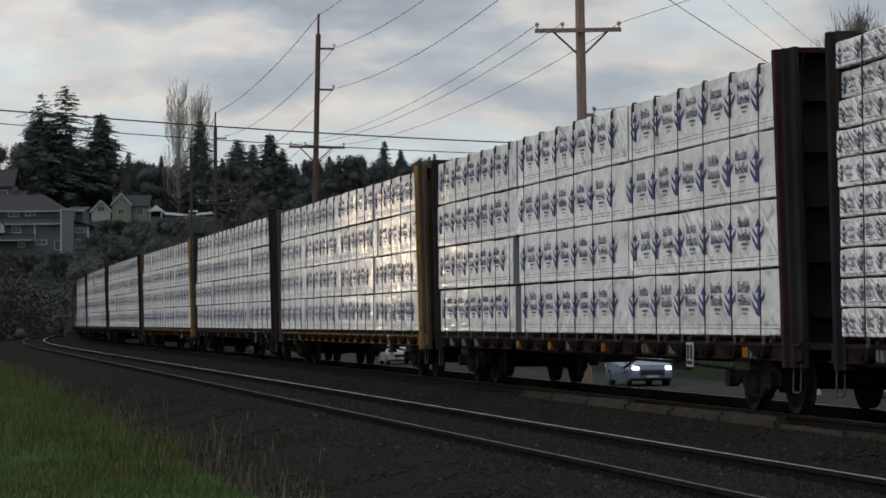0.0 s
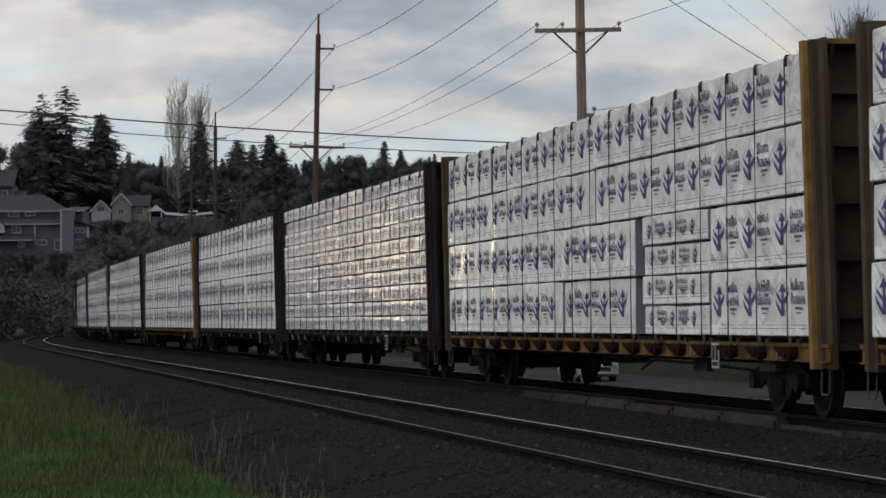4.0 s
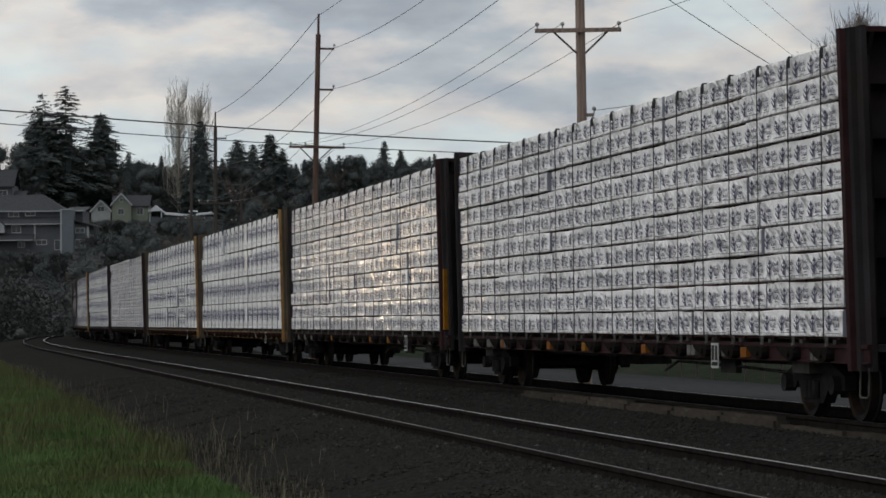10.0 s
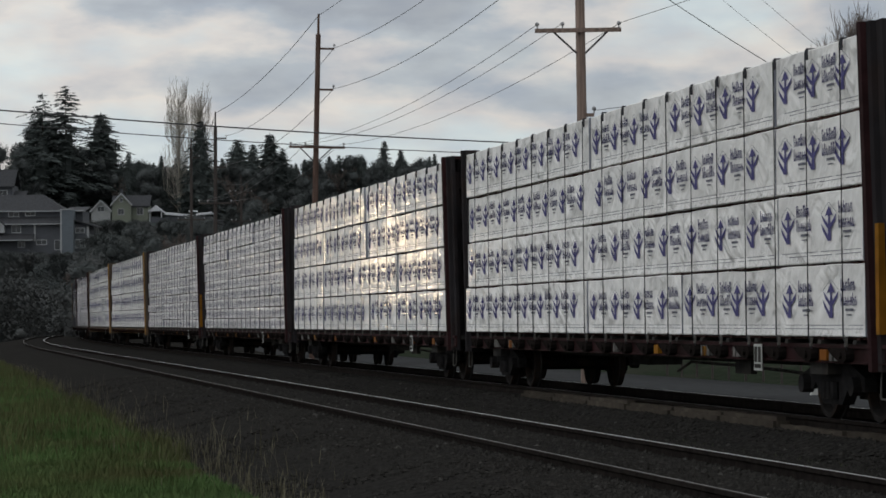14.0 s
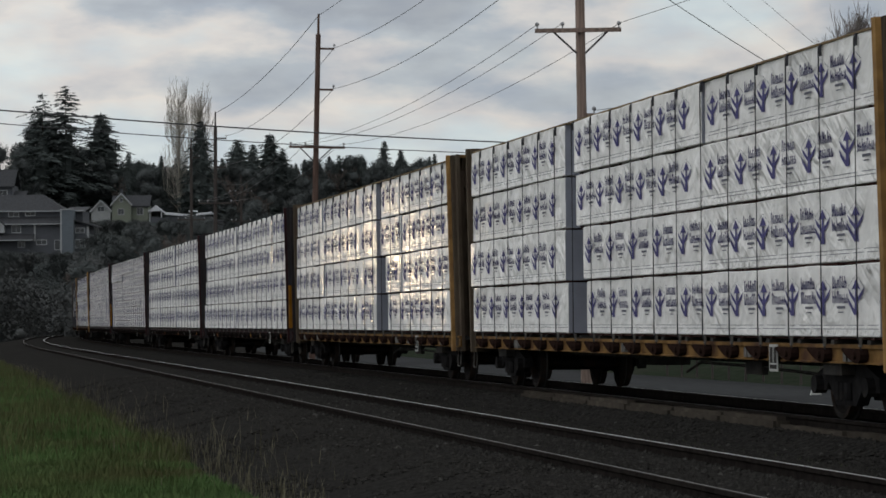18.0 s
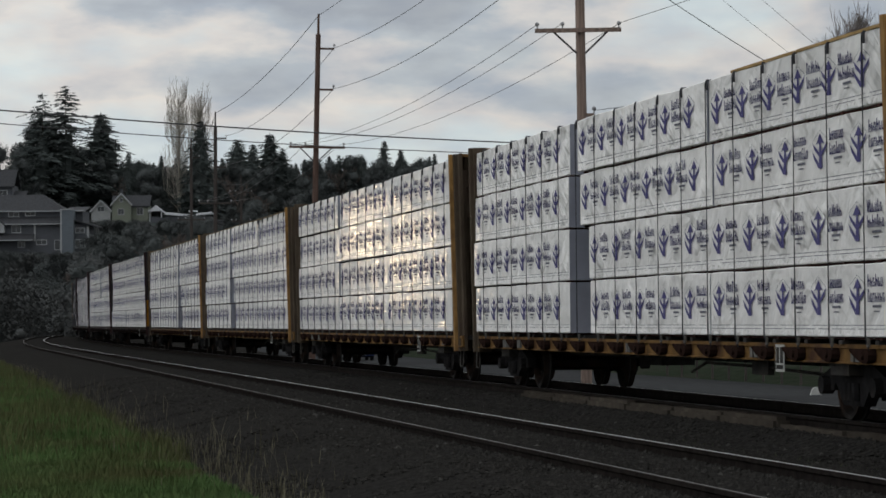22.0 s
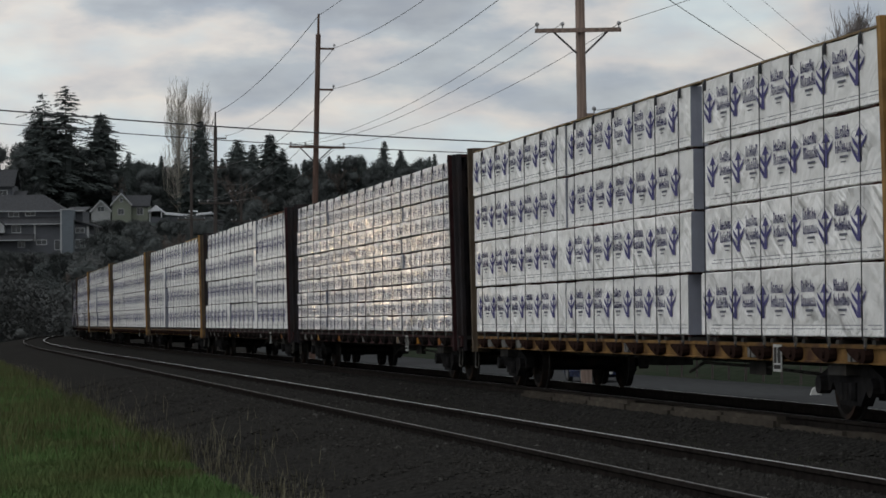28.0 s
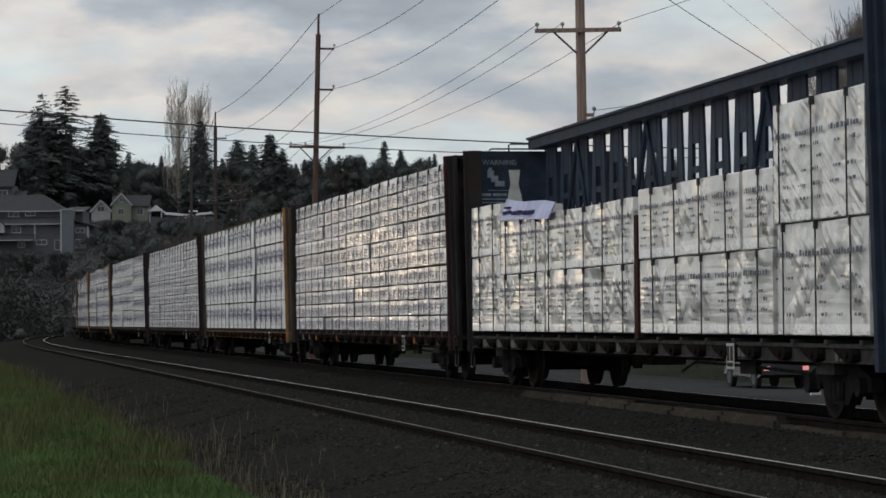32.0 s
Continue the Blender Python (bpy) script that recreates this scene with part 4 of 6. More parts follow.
def load_big(w, number, gaps):
    """Four courses of tall packs. gaps: course from below -> (place, width) of an opening in the course."""
    rnd = random.Random(number * 7 + 3)
    pitch = (4.395 - 1.09) / 4
    plan = joints(rnd, rnd.choice((4, 4, 5)), 0.6)[1:-1]
    for row in range(4):
        known = BIG_JOINTS.get(number)
        here = [c + rnd.uniform(-0.09, 0.09) for c in known[row % len(known)]] if known else [c + rnd.uniform(-0.30, 0.30) for c in plan]
        empty = [(gaps[row][0], gaps[row][0] + gaps[row][1])] if row in gaps else []
        empty += [(p, q) for p, q, rows, _ in ODD_STACKS.get(number, ()) if row in rows]
        runs, a = [], 0.06
        for p, q in sorted(empty):
            runs.append((a, p))
            a = q
        runs.append((a, 2 * END - 0.06))
        for a, b in runs:
            if b - a < 0.5:
                continue
            cuts = [a] + [c for c in here if a + 1.2 < c < b - 1.2] + [b]
            for p, q in zip(cuts, cuts[1:]):
                me = big_bundle(math.floor((q - p - 0.010) * 100) / 100, pitch - 0.030, rnd.randrange(3), row == 3)
                put_bundle(w, "lumber_pack", me, p, 1.09 + pitch * row, rnd)
            part("dunnage", shared(("dunnage", round(b - a, 1)), lambda: strips_bm(b - a), DUNNAGE), None, w, "thin wooden spacer strips", at=pose(END - b, HALF - 0.03, 1.09 + pitch * row - 0.032))
    for p, q, rows, heights in ODD_STACKS.get(number, ()):
        z = 1.09 + pitch * rows[0]
        for high in heights:
            put_bundle(w, "lumber_pack", big_bundle(round(q - p - 0.03, 2), high, rnd.randrange(3)), p, z, rnd)
            z += high + 0.028
    tie_downs(w, 4.367)


def load_small(w, number, courses=10):
    rnd = random.Random(number * 5 + 1)
    pitch = (4.37 - 1.09) / courses
    plan = joints(rnd, 4, 0.9)[1:-1]
    for row in range(courses):
        known = SMALL_JOINTS.get(number)
        inner = known[row >= courses * 0.45] if known else plan
        here = [0.06] + [c + rnd.choice((-0.12, 0.0, 0.0, 0.05, 0.12)) for c in inner] + [2 * END - 0.06]
        for p, q in zip(here, here[1:]):
            me = small_bundle(math.floor((q - p - rnd.choice((0.010, 0.010, 0.07))) * 50) / 50, pitch - 0.026, rnd.randrange(4), row == courses - 1)
            put_bundle(w, "lumber_pack", me, p, 1.09 + pitch * row, rnd)
        part("dunnage", shared(("dunnage", 22), lambda: strips_bm(2 * END - 0.1), DUNNAGE), None, w, "thin wooden spacer strips", at=pose(-END + 0.05, HALF - 0.035, 1.09 + pitch * row - 0.034))
    tie_downs(w, 4.338)


def print_bar(w, y0, y1, z0, z1):
    bm = bmesh.new()
    box(bm, -0.012, 0.0, y0, y1, z0, z1)
    part("print_bar", bm, FADED, w, "worn pale print on the end wall", at=pose(END - 0.004, 0, 0))


def load_silver(w, seed):
    """Part load in pale film: two courses, tall packs at the rear end."""
    rnd = random.Random(seed)
    for p, q, hs in ((0.15, 2.75, (1.34, 0.90)), (2.80, 6.3, (0.98, 0.92)), (6.35, 12.1, (0.99, 0.93)), (12.5, 17.5, (1.03, 0.98)), (17.55, 18.85, (1.03, 0.98)), (18.9, 22.2, (1.30, 1.40))):
        z = 1.10
        for h in hs:
            put_bundle(w, "lumber_pack", silver_bundle(round(q - p - 0.03, 2), h, rnd.randrange(50), q - p > 3.9 and h > 1.2), p, z, rnd, 0.1, "lumber bundle in shiny pale grey film")
            z += h + 0.012
    bm = bmesh.new()
    box(bm, -0.09, 0.09, -0.10, 0.0, 1.03, 2.78)
    # loose things on top of the low packs, and the white print on the front end wall
    bm2 = bmesh.new()
    top_row, low_row = [], []
    for k in range(9):
        x = 3.9 * k / 8
        droop = 0.13 * (1 - k / 8)      # it hangs down over the packs towards the rear
        low_row.append((x, 0.02 + 0.02 * math.sin(k * 1.3), -droop))
        top_row.append((x, -0.10 + 0.03 * math.sin(k * 2.1), 0.27 + 0.08 * k / 8 + 0.02 * math.sin(k * 0.9) - droop))
    sheets = []
    for thick in (0.0, 0.02):
        sheets.append([[bm2.verts.new((x, y - thick, z)) for x, y, z in row] for row in (low_row, top_row)])
    for k in range(8):
        for sh in sheets:
            bm2.faces.new([sh[0][k], sh[0][k + 1], sh[1][k + 1], sh[1][k]])
        for r in (0, 1):
            bm2.faces.new([sheets[0][r][k], sheets[0][r][k + 1], sheets[1][r][k + 1], sheets[1][r][k]])
    part("loose_wrap", bm2, FLAP, w, "loose lavender-white sheet of wrap", at=pose(END - 7.1, HALF + 0.06, 3.045))
    for x0, x1, z0, z1 in ((-5.9, -5.35, 3.13, 3.19), (-5.28, -5.0, 3.13, 3.19), (-4.9, -4.2, 3.13, 3.19), (-4.1, -3.5, 3.13, 3.19), (-4.0, -3.6, 3.24, 3.26)):
        bm3 = bmesh.new()
        droop = 0.13 * (1 - (0.5 * (x0 + x1) + 7.1) / 3.9)
        box(bm3, END + x0, END + x1, HALF + 0.03, HALF + 0.075, z0 - droop, z1 - droop)
        part("print_bar", bm3, PRINT_SOFT, w, "dark print on the loose sheet")
    bm2 = bmesh.new()
    prism(bm2, [(-0.16, 0.0), (-0.07, 0.0), (-0.04, 0.13), (0.04, 0.13), (0.07, 0.0), (0.16, 0.0), (0.07, 0.42), (0.10, 0.66), (-0.10, 0.66), (-0.07, 0.42)], 0.0, 0.012)
    part("paper_panel", bm2, STENCIL, w, "torn white paper panel standing on the packs", at=pose(END - 3.4, HALF - 0.16, 3.24, 0, 0, 90))
    for y0, y1, z0, z1 in ((0.35, 0.60, 3.60, 3.65), (0.64, 0.90, 3.60, 3.65), (0.94, 1.18, 3.60, 3.65), (0.35, 1.18, 3.53, 3.555), (0.38, 1.16, 3.47, 3.49), (0.35, 1.05, 3.41, 3.43), (0.50, 1.0, 3.70, 3.71)):
        print_bar(w, y0, y1, z0, z1)
    for y0, y1, z0, z1 in ((0.88, 1.00, 3.94, 4.08), (0.80, 0.93, 3.86, 3.98), (0.68, 0.86, 3.78, 3.88), (0.92, 0.98, 4.06, 4.13)):
        print_bar(w, y0, y1, z0, z1)
    letters = bpy.data.curves.new("warning_text", "FONT")
    letters.body, letters.size, letters.extrude = "WARNING", 0.135, 0.003
    me = bpy.data.meshes.new_from_object(bpy.data.objects.new("warning_text", letters))
    me.materials.append(FADED)
    part("warning_text", me, None, w, "worn pale word on the end wall",
         at=Matrix(((0, 0, -1, END - 0.008), (-1, 0, 0, 1.10), (0, 1, 0, 4.18), (0, 0, 0, 1))))
    part("stake", bm, DUNNAGE, w, "brown wooden stake between the packs", at=pose(END - 12.3, HALF - 0.02, 0))


BIG, SMALL, SILVER = "big", "small", "silver"
RAKE = {-10: ("red", BIG, {}), -9: ("red", SMALL, {}), -8: ("red", BIG, {}), -7: ("red", BIG, {}), -6: ("red", BIG, {}), -5: ("red", BIG, {2: (8.0, 0.9), 3: (8.0, 0.9)}), -4: ("red", BIG, {}),
        -3: ("yellow", BIG, {}), -2: ("red", BIG, {}), -1: ("yellow", BIG, {}), 0: ("red", BIG, {0: (7.2, 0.55), 1: (7.2, 0.55)}), 1: ("red", SMALL, {}),
        2: ("yellow", BIG, {0: (14.45, 0.5), 1: (14.55, 0.4)}), 3: ("yellow", BIG, {3: (7.05, 0.57)}), 4: ("red", SMALL, {}), 5: ("red", SMALL, {}), 6: ("red", BIG, {}), 7: ("red", BIG, {}),
        8: ("yellow", BIG, {0: (13.5, 1.3), 1: (13.5, 1.3), 2: (13.5, 0.5), 3: (13.5, 0.5)}), 9: ("yellow", BIG, {k: (7.68, 1.15 if k < 2 else 0.72) for k in range(4)}),
        10: ("yellow", BIG, {2: (7.38, 0.28), 3: (7.42, 0.32)}), 11: ("yellow", BIG, {k: (7.62, 1.33 if k < 2 else 0.78) for k in range(4)}), 12: ("red", BIG, {}), 13: ("red", SMALL, {}),
        14: ("yellow", BIG, {k: (14.57, 0.71) if k == 0 else (14.84, 0.58) for k in range(4)}), 15: ("red", SMALL, {}), 16: ("navy", SILVER, {})}
LOAD_WORDS = {BIG: "stacked with tall white-wrapped lumber bundles", SMALL: "stacked with many low white-wrapped lumber bundles", SILVER: "part-loaded with lumber in shiny pale film"}
WAGONS = {}
for number, (colour, kind, gaps) in RAKE.items():
    wagon_now = wagon(colour, kind, number + 100, PAINT_WORDS[colour] + " centre-beam flat wagon " + LOAD_WORDS[kind])
    if kind == BIG:
        load_big(wagon_now, number, gaps)
    elif kind == SMALL:
        load_small(wagon_now, number)
    else:
        load_silver(wagon_now, 4)
    if number in (11, 12):
        for x0, x1, y, z in ((-11.05, -8.1, HALF - 0.02, 0.035), (-8.0, -5.4, HALF - 0.03, 0.035), (-10.2, -4.4, HALF - 0.30, 0.06)):
            bm = bmesh.new()
            box(bm, x0, x1, y - 0.09, y, 4.366, 4.366 + z)
            part("loose_board", bm, FRESH_WOOD if number == 11 else RED_BOARD, wagon_now, ("pale" if number == 11 else "red-brown") + " loose board lying on the load")
    if number in (4, 7):
        bm = bmesh.new()
        box(bm, -END - 0.39, -END - 0.28, 1.25, 1.34, 1.12, 2.30)
        part("reflective_strip", bm, REFLECTOR_Y, wagon_now, "upright yellow reflective strip on the corner post")
    if number in (8, 9, 14):
        # thin edge boards under the cables along the top of the load
        for x0, x1 in ((-11.0, -4.2), (-4.1, 3.3), (3.4, 11.0)):
            bm = bmesh.new()
            box(bm, x0, x1, HALF - 0.14, HALF - 0.015, 4.367, 4.391)
            part("edge_board", bm, EDGE_BOARD, wagon_now, "thin tan board along the top of the load")
    WAGONS[number] = wagon_now

# ------------------------------------------------------------------ tracks
railway_track(NEAR_TRACK, "empty railway track with polished rails on dark ballast", 14, 120, 0.0, RAIL_DULL)
railway_track(TRAIN_TRACK, "railway track under the lumber train", 22, 130, TRAIN_RAIL, RAIL_TOP)

# a long weathered concrete edging beside the train's near rail
edging = thing("concrete_edging", "weathered grey concrete edging beams beside the rail", "concrete edging")
for k in range(-5, 6):
    x, y, h = rail_point(33.6 + 2.45 * k, 0.30)
    bm = bmesh.new()
    box(bm, -1.2, 1.2, -0.11, 0.11, -0.30, (0.105 if k >= 0 else 0.045) - 0.012 * ((k * 7) % 3))
    bmesh.ops.bevel(bm, geom=bm.edges[:], offset=0.05, segments=2, affect="EDGES")
    bmesh.ops.subdivide_edges(bm, edges=[e for e in bm.edges if e.calc_length() > 1.0], cuts=9)
    for v in bm.verts:
        v.co += Vector((0, 0.022, 0.020)) * noise.noise(v.co * 3.1 + Vector((k * 5.3, 0, 0)))
    part("beam", bm, CONCRETE, edging, at=pose(x, y, 0, 0, 0, math.degrees(math.pi / 2 - h)))

# ------------------------------------------------------------------ hill
BARK = material("dark_bark", (0.050, 0.042, 0.036), 0.9, var=0.4, scale=2, spec=0.1)
TWIG = material("bare_grey_brown_twigs", (0.34, 0.315, 0.275), 0.9, var=0.3, scale=1, spec=0.02)
TWIG_ROAD = material("grey_brown_roadside_twigs", (0.23, 0.20, 0.185), 0.9, var=0.3, scale=1, spec=0.02)
TWIG_DARK = material("dark_bare_twigs", (0.12, 0.10, 0.09), 0.9, var=0.3, scale=1, spec=0.02)
# far foliage: distance haze is put into these lifted, greyed colours
NEEDLE = material("hazed_conifer_needles", (0.072, 0.083, 0.080), 0.9, var=0.15, scale=0.6, bump=0, spec=0.02, object_random=0.2)
LEAF = material("hazed_evergreen_leaves", (0.076, 0.083, 0.082), 0.9, var=0.2, scale=0.5, bump=0, spec=0.02, object_random=0.2)
BRUSH = material("hazed_winter_brush", (0.088, 0.091, 0.090), 0.9, var=0.2, scale=0.4, bump=0, spec=0.02, object_random=0.2)
HILL_Y = [300, 335, 400, 500, 600, 680, 760, 950]
HILL_Z = [-2.5, -2.2, 4.0, 12.5, 22.6, 28.0, 31.0, 32.0]


def hill_height(x, y):
    z = float(np.interp(y, HILL_Y, HILL_Z))
    z *= float(np.interp(x, [-158, -114], [0.12, 1.0]))       # out of view past the houses, cut low to let the sun through
    return z * (1.0 - 0.35 * min(1.0, max(0.0, (x + 10) / 120.0))) + 0.8 * noise.noise((x * 0.03, y * 0.03, 0.3))


def hill():
    xs, ys = np.arange(-480, 300, 12.0), np.arange(300, 951, 12.0)
    verts = [(x, y, hill_height(x, y)) for y in ys for x in xs]
    n = len(xs)
    faces = [(j * n + i, j * n + i + 1, (j + 1) * n + i + 1, (j + 1) * n + i) for j in range(len(ys) - 1) for i in range(n - 1)]
    me = bpy.data.meshes.new("hillside")
    me.from_pydata(verts, [], faces)
    me.materials.append(HILL_GROUND)
    for p in me.polygons:
        p.use_smooth = True
    tagged(new("hillside", me), "dark wooded hillside behind the railway", "hillside", "", "structure")


hill()


def card(bm, p, along, across, slot=0):
    """A small pointed clump of leaves."""
    a, b, c = p + across * 0.5, p - across * 0.5, p + along
    bm.faces.new([bm.verts.new(v) for v in (b, a, a * 0.35 + c * 0.65, c, b * 0.35 + c * 0.65)]).material_index = slot


def trunk_bm(h, r):
    bm = bmesh.new()
    rnd = random.Random(int(h * 10))
    last = Vector((0, 0, 0))
    for k in range(6):
        nxt = Vector((rnd.uniform(-0.1, 0.1), rnd.uniform(-0.1, 0.1), h * (k + 1) / 6))
        beam(bm, last, nxt, r * (1 - k / 6.5), 7, 0, r * (1 - (k + 1) / 6.5))
        last = nxt
    return bm


def crown_core(bm, h, width, seed, upto):
    """The shaded, leafy heart of a conifer: an uneven spindle."""
    last = None
    for j in range(13):
        z = h * (0.05 + upto * j / 12)
        r = max(0.1, width * (1 - z / h) ** 0.75 * (0.5 if j == 0 else 1.0))
        ring = []
        for k in range(10):
            a = 2 * math.pi * k / 10
            q = r * (1 + 0.45 * noise.noise((math.cos(a) * 2, math.sin(a) * 2 + seed, z * 0.5)))
            ring.append(bm.verts.new((q * math.cos(a), q * math.sin(a), z + 0.4 * noise.noise((a, z, seed)))))
        if last:
            for k in range(10):
                bm.faces.new([last[k], last[(k + 1) % 10], ring[(k + 1) % 10], ring[k]])
        last = ring


def conifer_bm(h, width, seed, ragged):
    """Whorls of drooping boughs, each set with many small sprays of needles."""
    bm, rnd = bmesh.new(), random.Random(seed)
    crown_core(bm, h, width * (0.30 if ragged else 0.50), seed, 0.60 if ragged else 0.85)
    z = h * 0.05
    while z < h * 0.985:
        up = z / h
        reach = (1.12 if not ragged else 1.40) * width * (1 - up) ** (0.68 if not ragged else 0.60)
        if ragged:
            reach *= rnd.uniform(0.55, 1.25)
        for k in range(rnd.choice((12, 13, 14)) if not ragged else rnd.choice((9, 10, 11))):
            az = rnd.uniform(0, 2 * math.pi)
            d = Vector((math.cos(az), math.sin(az), 0))
            side = Vector((-d.y, d.x, 0))
            rr = max(0.45, reach * rnd.uniform(0.55, 1.10))
            m = max(2, int(rr / 0.36))
            lift = rnd.uniform(-0.45, 0.45)
            rise, droop = (0.30, rnd.uniform(0.35, 0.55)) if ragged else (0.10, rnd.uniform(0.25, 0.42))
            for i in range(m):
                f = (i + 0.5) / m
                p = d * rr * f + Vector((0, 0, z + lift + rise * rr * f - droop * rr * f * f))
                w = 0.52 + 0.18 * rr * (1 - f)
                for s in (-1, 1):
                    along = (d * rnd.uniform(0.3, 0.9) + side * s * rnd.uniform(0.2, 0.9) + Vector((0, 0, rnd.uniform(-0.55, 0.12)))) * (0.50 + 0.11 * rr)
                    card(bm, p, along, (side * rnd.uniform(-0.9, 0.9) + Vector((0, 0, rnd.uniform(-0.7, 0.7)))) * w * 0.85)
        z += (0.34 + 0.26 * rnd.random()) * (1.0 if not ragged else 2.0)
    card(bm, Vector((0, 0, h * 0.95)), Vector((0, 0, h * 0.06)), Vector((0.35, 0, 0)))
    return bm


def leafy_bm(h, width, seed, count=900, low=0.12, leaf=0.75, heart=0.62):
    """A rounded crown of many small clumps gathered round uneven limbs."""
    bm, rnd = bmesh.new(), random.Random(seed)
    blobs = []
    for k in range(16):
        az, q = rnd.uniform(0, 6.283), rnd.uniform(0.15, 0.8)
        zz = rnd.uniform(low + 0.15, 0.88)
        spread = width * math.sin(min(1.0, (1.02 - zz) * 1.6) * 1.57)
        blobs.append((Vector((math.cos(az) * q * spread, math.sin(az) * q * spread, zz * h)), rnd.uniform(0.16, 0.30) * width * 1.3))
    blobs.append((Vector((0, 0, h * 0.88)), width * 0.35))
    for c, r in blobs:
        vs = bmesh.ops.create_icosphere(bm, subdivisions=2, radius=r * heart, matrix=Matrix.Translation(c))["verts"]
        for v in vs:
            v.co += (v.co - c) * 0.35 * noise.noise(v.co * 0.9)
    for k in range(count):
        c, r = rnd.choice(blobs)
        v = Vector((rnd.gauss(0, 1), rnd.gauss(0, 1), rnd.gauss(0, 1))).normalized()
        p = c + v * r * rnd.uniform(0.55, 1.08)
        if p.z < h * low * 0.5:
            continue
        a = (v + Vector((rnd.uniform(-0.8, 0.8), rnd.uniform(-0.8, 0.8), rnd.uniform(-0.8, 0.4)))).normalized()
        b = a.orthogonal().normalized()
        card(bm, p, a * leaf * rnd.uniform(0.6, 1.3), b * leaf * rnd.uniform(0.5, 1.0))
    return bm


def bare_bm(h, seed, upright, r0, levels=5, thin=0.022):
    """A leafless crown of forking limbs and twigs."""
    bm, rnd = bmesh.new(), random.Random(seed)

    def grow(p, d, length, r, level):
        steps = 2
        for k in range(steps):
            q = p + d * length / steps
            beam(bm, p, q, max(r * (1 - 0.2 * k), thin), 4 if level < 2 else 3, 0, max(r * (0.8 - 0.2 * k), thin))
            p = q
            d = (d + Vector((rnd.uniform(-0.12, 0.12), rnd.uniform(-0.12, 0.12), 0.06 * upright))).normalized()
            if level < levels:
                n = 2 if level else 3
                for _ in range(n if k == steps - 1 else n - 1):
                    az = rnd.uniform(0, 6.283)
                    spread = (0.28 if upright > 1 else 0.75) * rnd.uniform(0.6, 1.2)
                    e = (d + Vector((math.cos(az), math.sin(az), 0.25)) * spread + Vector((0, 0, 0.16 * upright))).normalized()
                    grow(p, e, length * rnd.uniform(0.55, 0.78), r * 0.55, level + 1)
    grow(Vector((0, 0, 0)), Vector((0, 0, 1)), h * (0.36 if upright > 1 else 0.30), r0, 0)
    return bm


def poplar_bm(h, seed, width):
    bm, rnd = bmesh.new(), random.Random(seed)
    beam(bm, (0, 0, 0), (0, 0, h * 0.9), 0.38, 6, 0, 0.05)
    for k in range(190):
        z = h * (0.06 + 0.80 * rnd.random() ** 0.8)
        az = rnd.uniform(0, 6.283)
        out = width * rnd.uniform(0.3, 1.0) * (1.0 - 0.55 * (z / h) ** 2)
        length = h * rnd.uniform(0.12, 0.22) * (1.15 - 0.6 * z / h)
        a, b = Vector((0, 0, z)), Vector((math.cos(az) * out, math.sin(az) * out, z + length * 0.6))
        c = b + Vector((math.cos(az) * 0.2, math.sin(az) * 0.2, length * 0.9))
        beam(bm, a, b, 0.06, 3, 0, 0.036)
        beam(bm, b, c, 0.036, 3, 0, 0.016)
        for j in range(4):
            p = b.lerp(c, rnd.random()) if rnd.random() < 0.7 else a.lerp(b, rnd.random())
            e = Vector((rnd.uniform(-0.35, 0.35), rnd.uniform(-0.35, 0.35), 1)).normalized()
            beam(bm, p, p + e * length * rnd.uniform(0.3, 0.55), 0.022, 3, 0, 0.014)
    return bm


def twiggy_bm(h, width, seed):
    """A leafless spreading crown: limbs from the fork to the rim, each with fine twigs."""
    bm, rnd = bmesh.new(), random.Random(seed)
    fork = Vector((0, 0, h * 0.28))
    for k in range(120):
        az, el = rnd.uniform(0, 6.283), rnd.uniform(0.25, 1.55)
        reach = rnd.uniform(0.85, 1.0)
        tip = fork + Vector((math.cos(az) * math.cos(el) * width * reach, math.sin(az) * math.cos(el) * width * reach, math.sin(el) * h * 0.72 * reach))
        bend = fork.lerp(tip, 0.5) + Vector((rnd.uniform(-0.3, 0.3), rnd.uniform(-0.3, 0.3), 0.35))
        beam(bm, fork, bend, 0.06, 5, 0, 0.03)
        beam(bm, bend, tip, 0.03, 4, 0, 0.010)
        for j in range(38):
            f = rnd.uniform(0.35, 1.0)
            p = bend.lerp(tip, f)
            d = ((tip - bend).normalized() + Vector((rnd.uniform(-0.8, 0.8), rnd.uniform(-0.8, 0.8), rnd.uniform(-0.2, 0.8)))).normalized()
            q = p + d * rnd.uniform(0.5, 1.3)
            beam(bm, p, q, 0.016, 3, 0, 0.009)
            for i in range(3):
                e = (d + Vector((rnd.uniform(-0.8, 0.8), rnd.uniform(-0.8, 0.8), rnd.uniform(-0.3, 0.8)))).normalized()
                r = p.lerp(q, rnd.uniform(0.3, 0.95))
                beam(bm, r, r + e * rnd.uniform(0.2, 0.6), 0.011, 3, 0, 0.007)
    return bm


TREES = {}


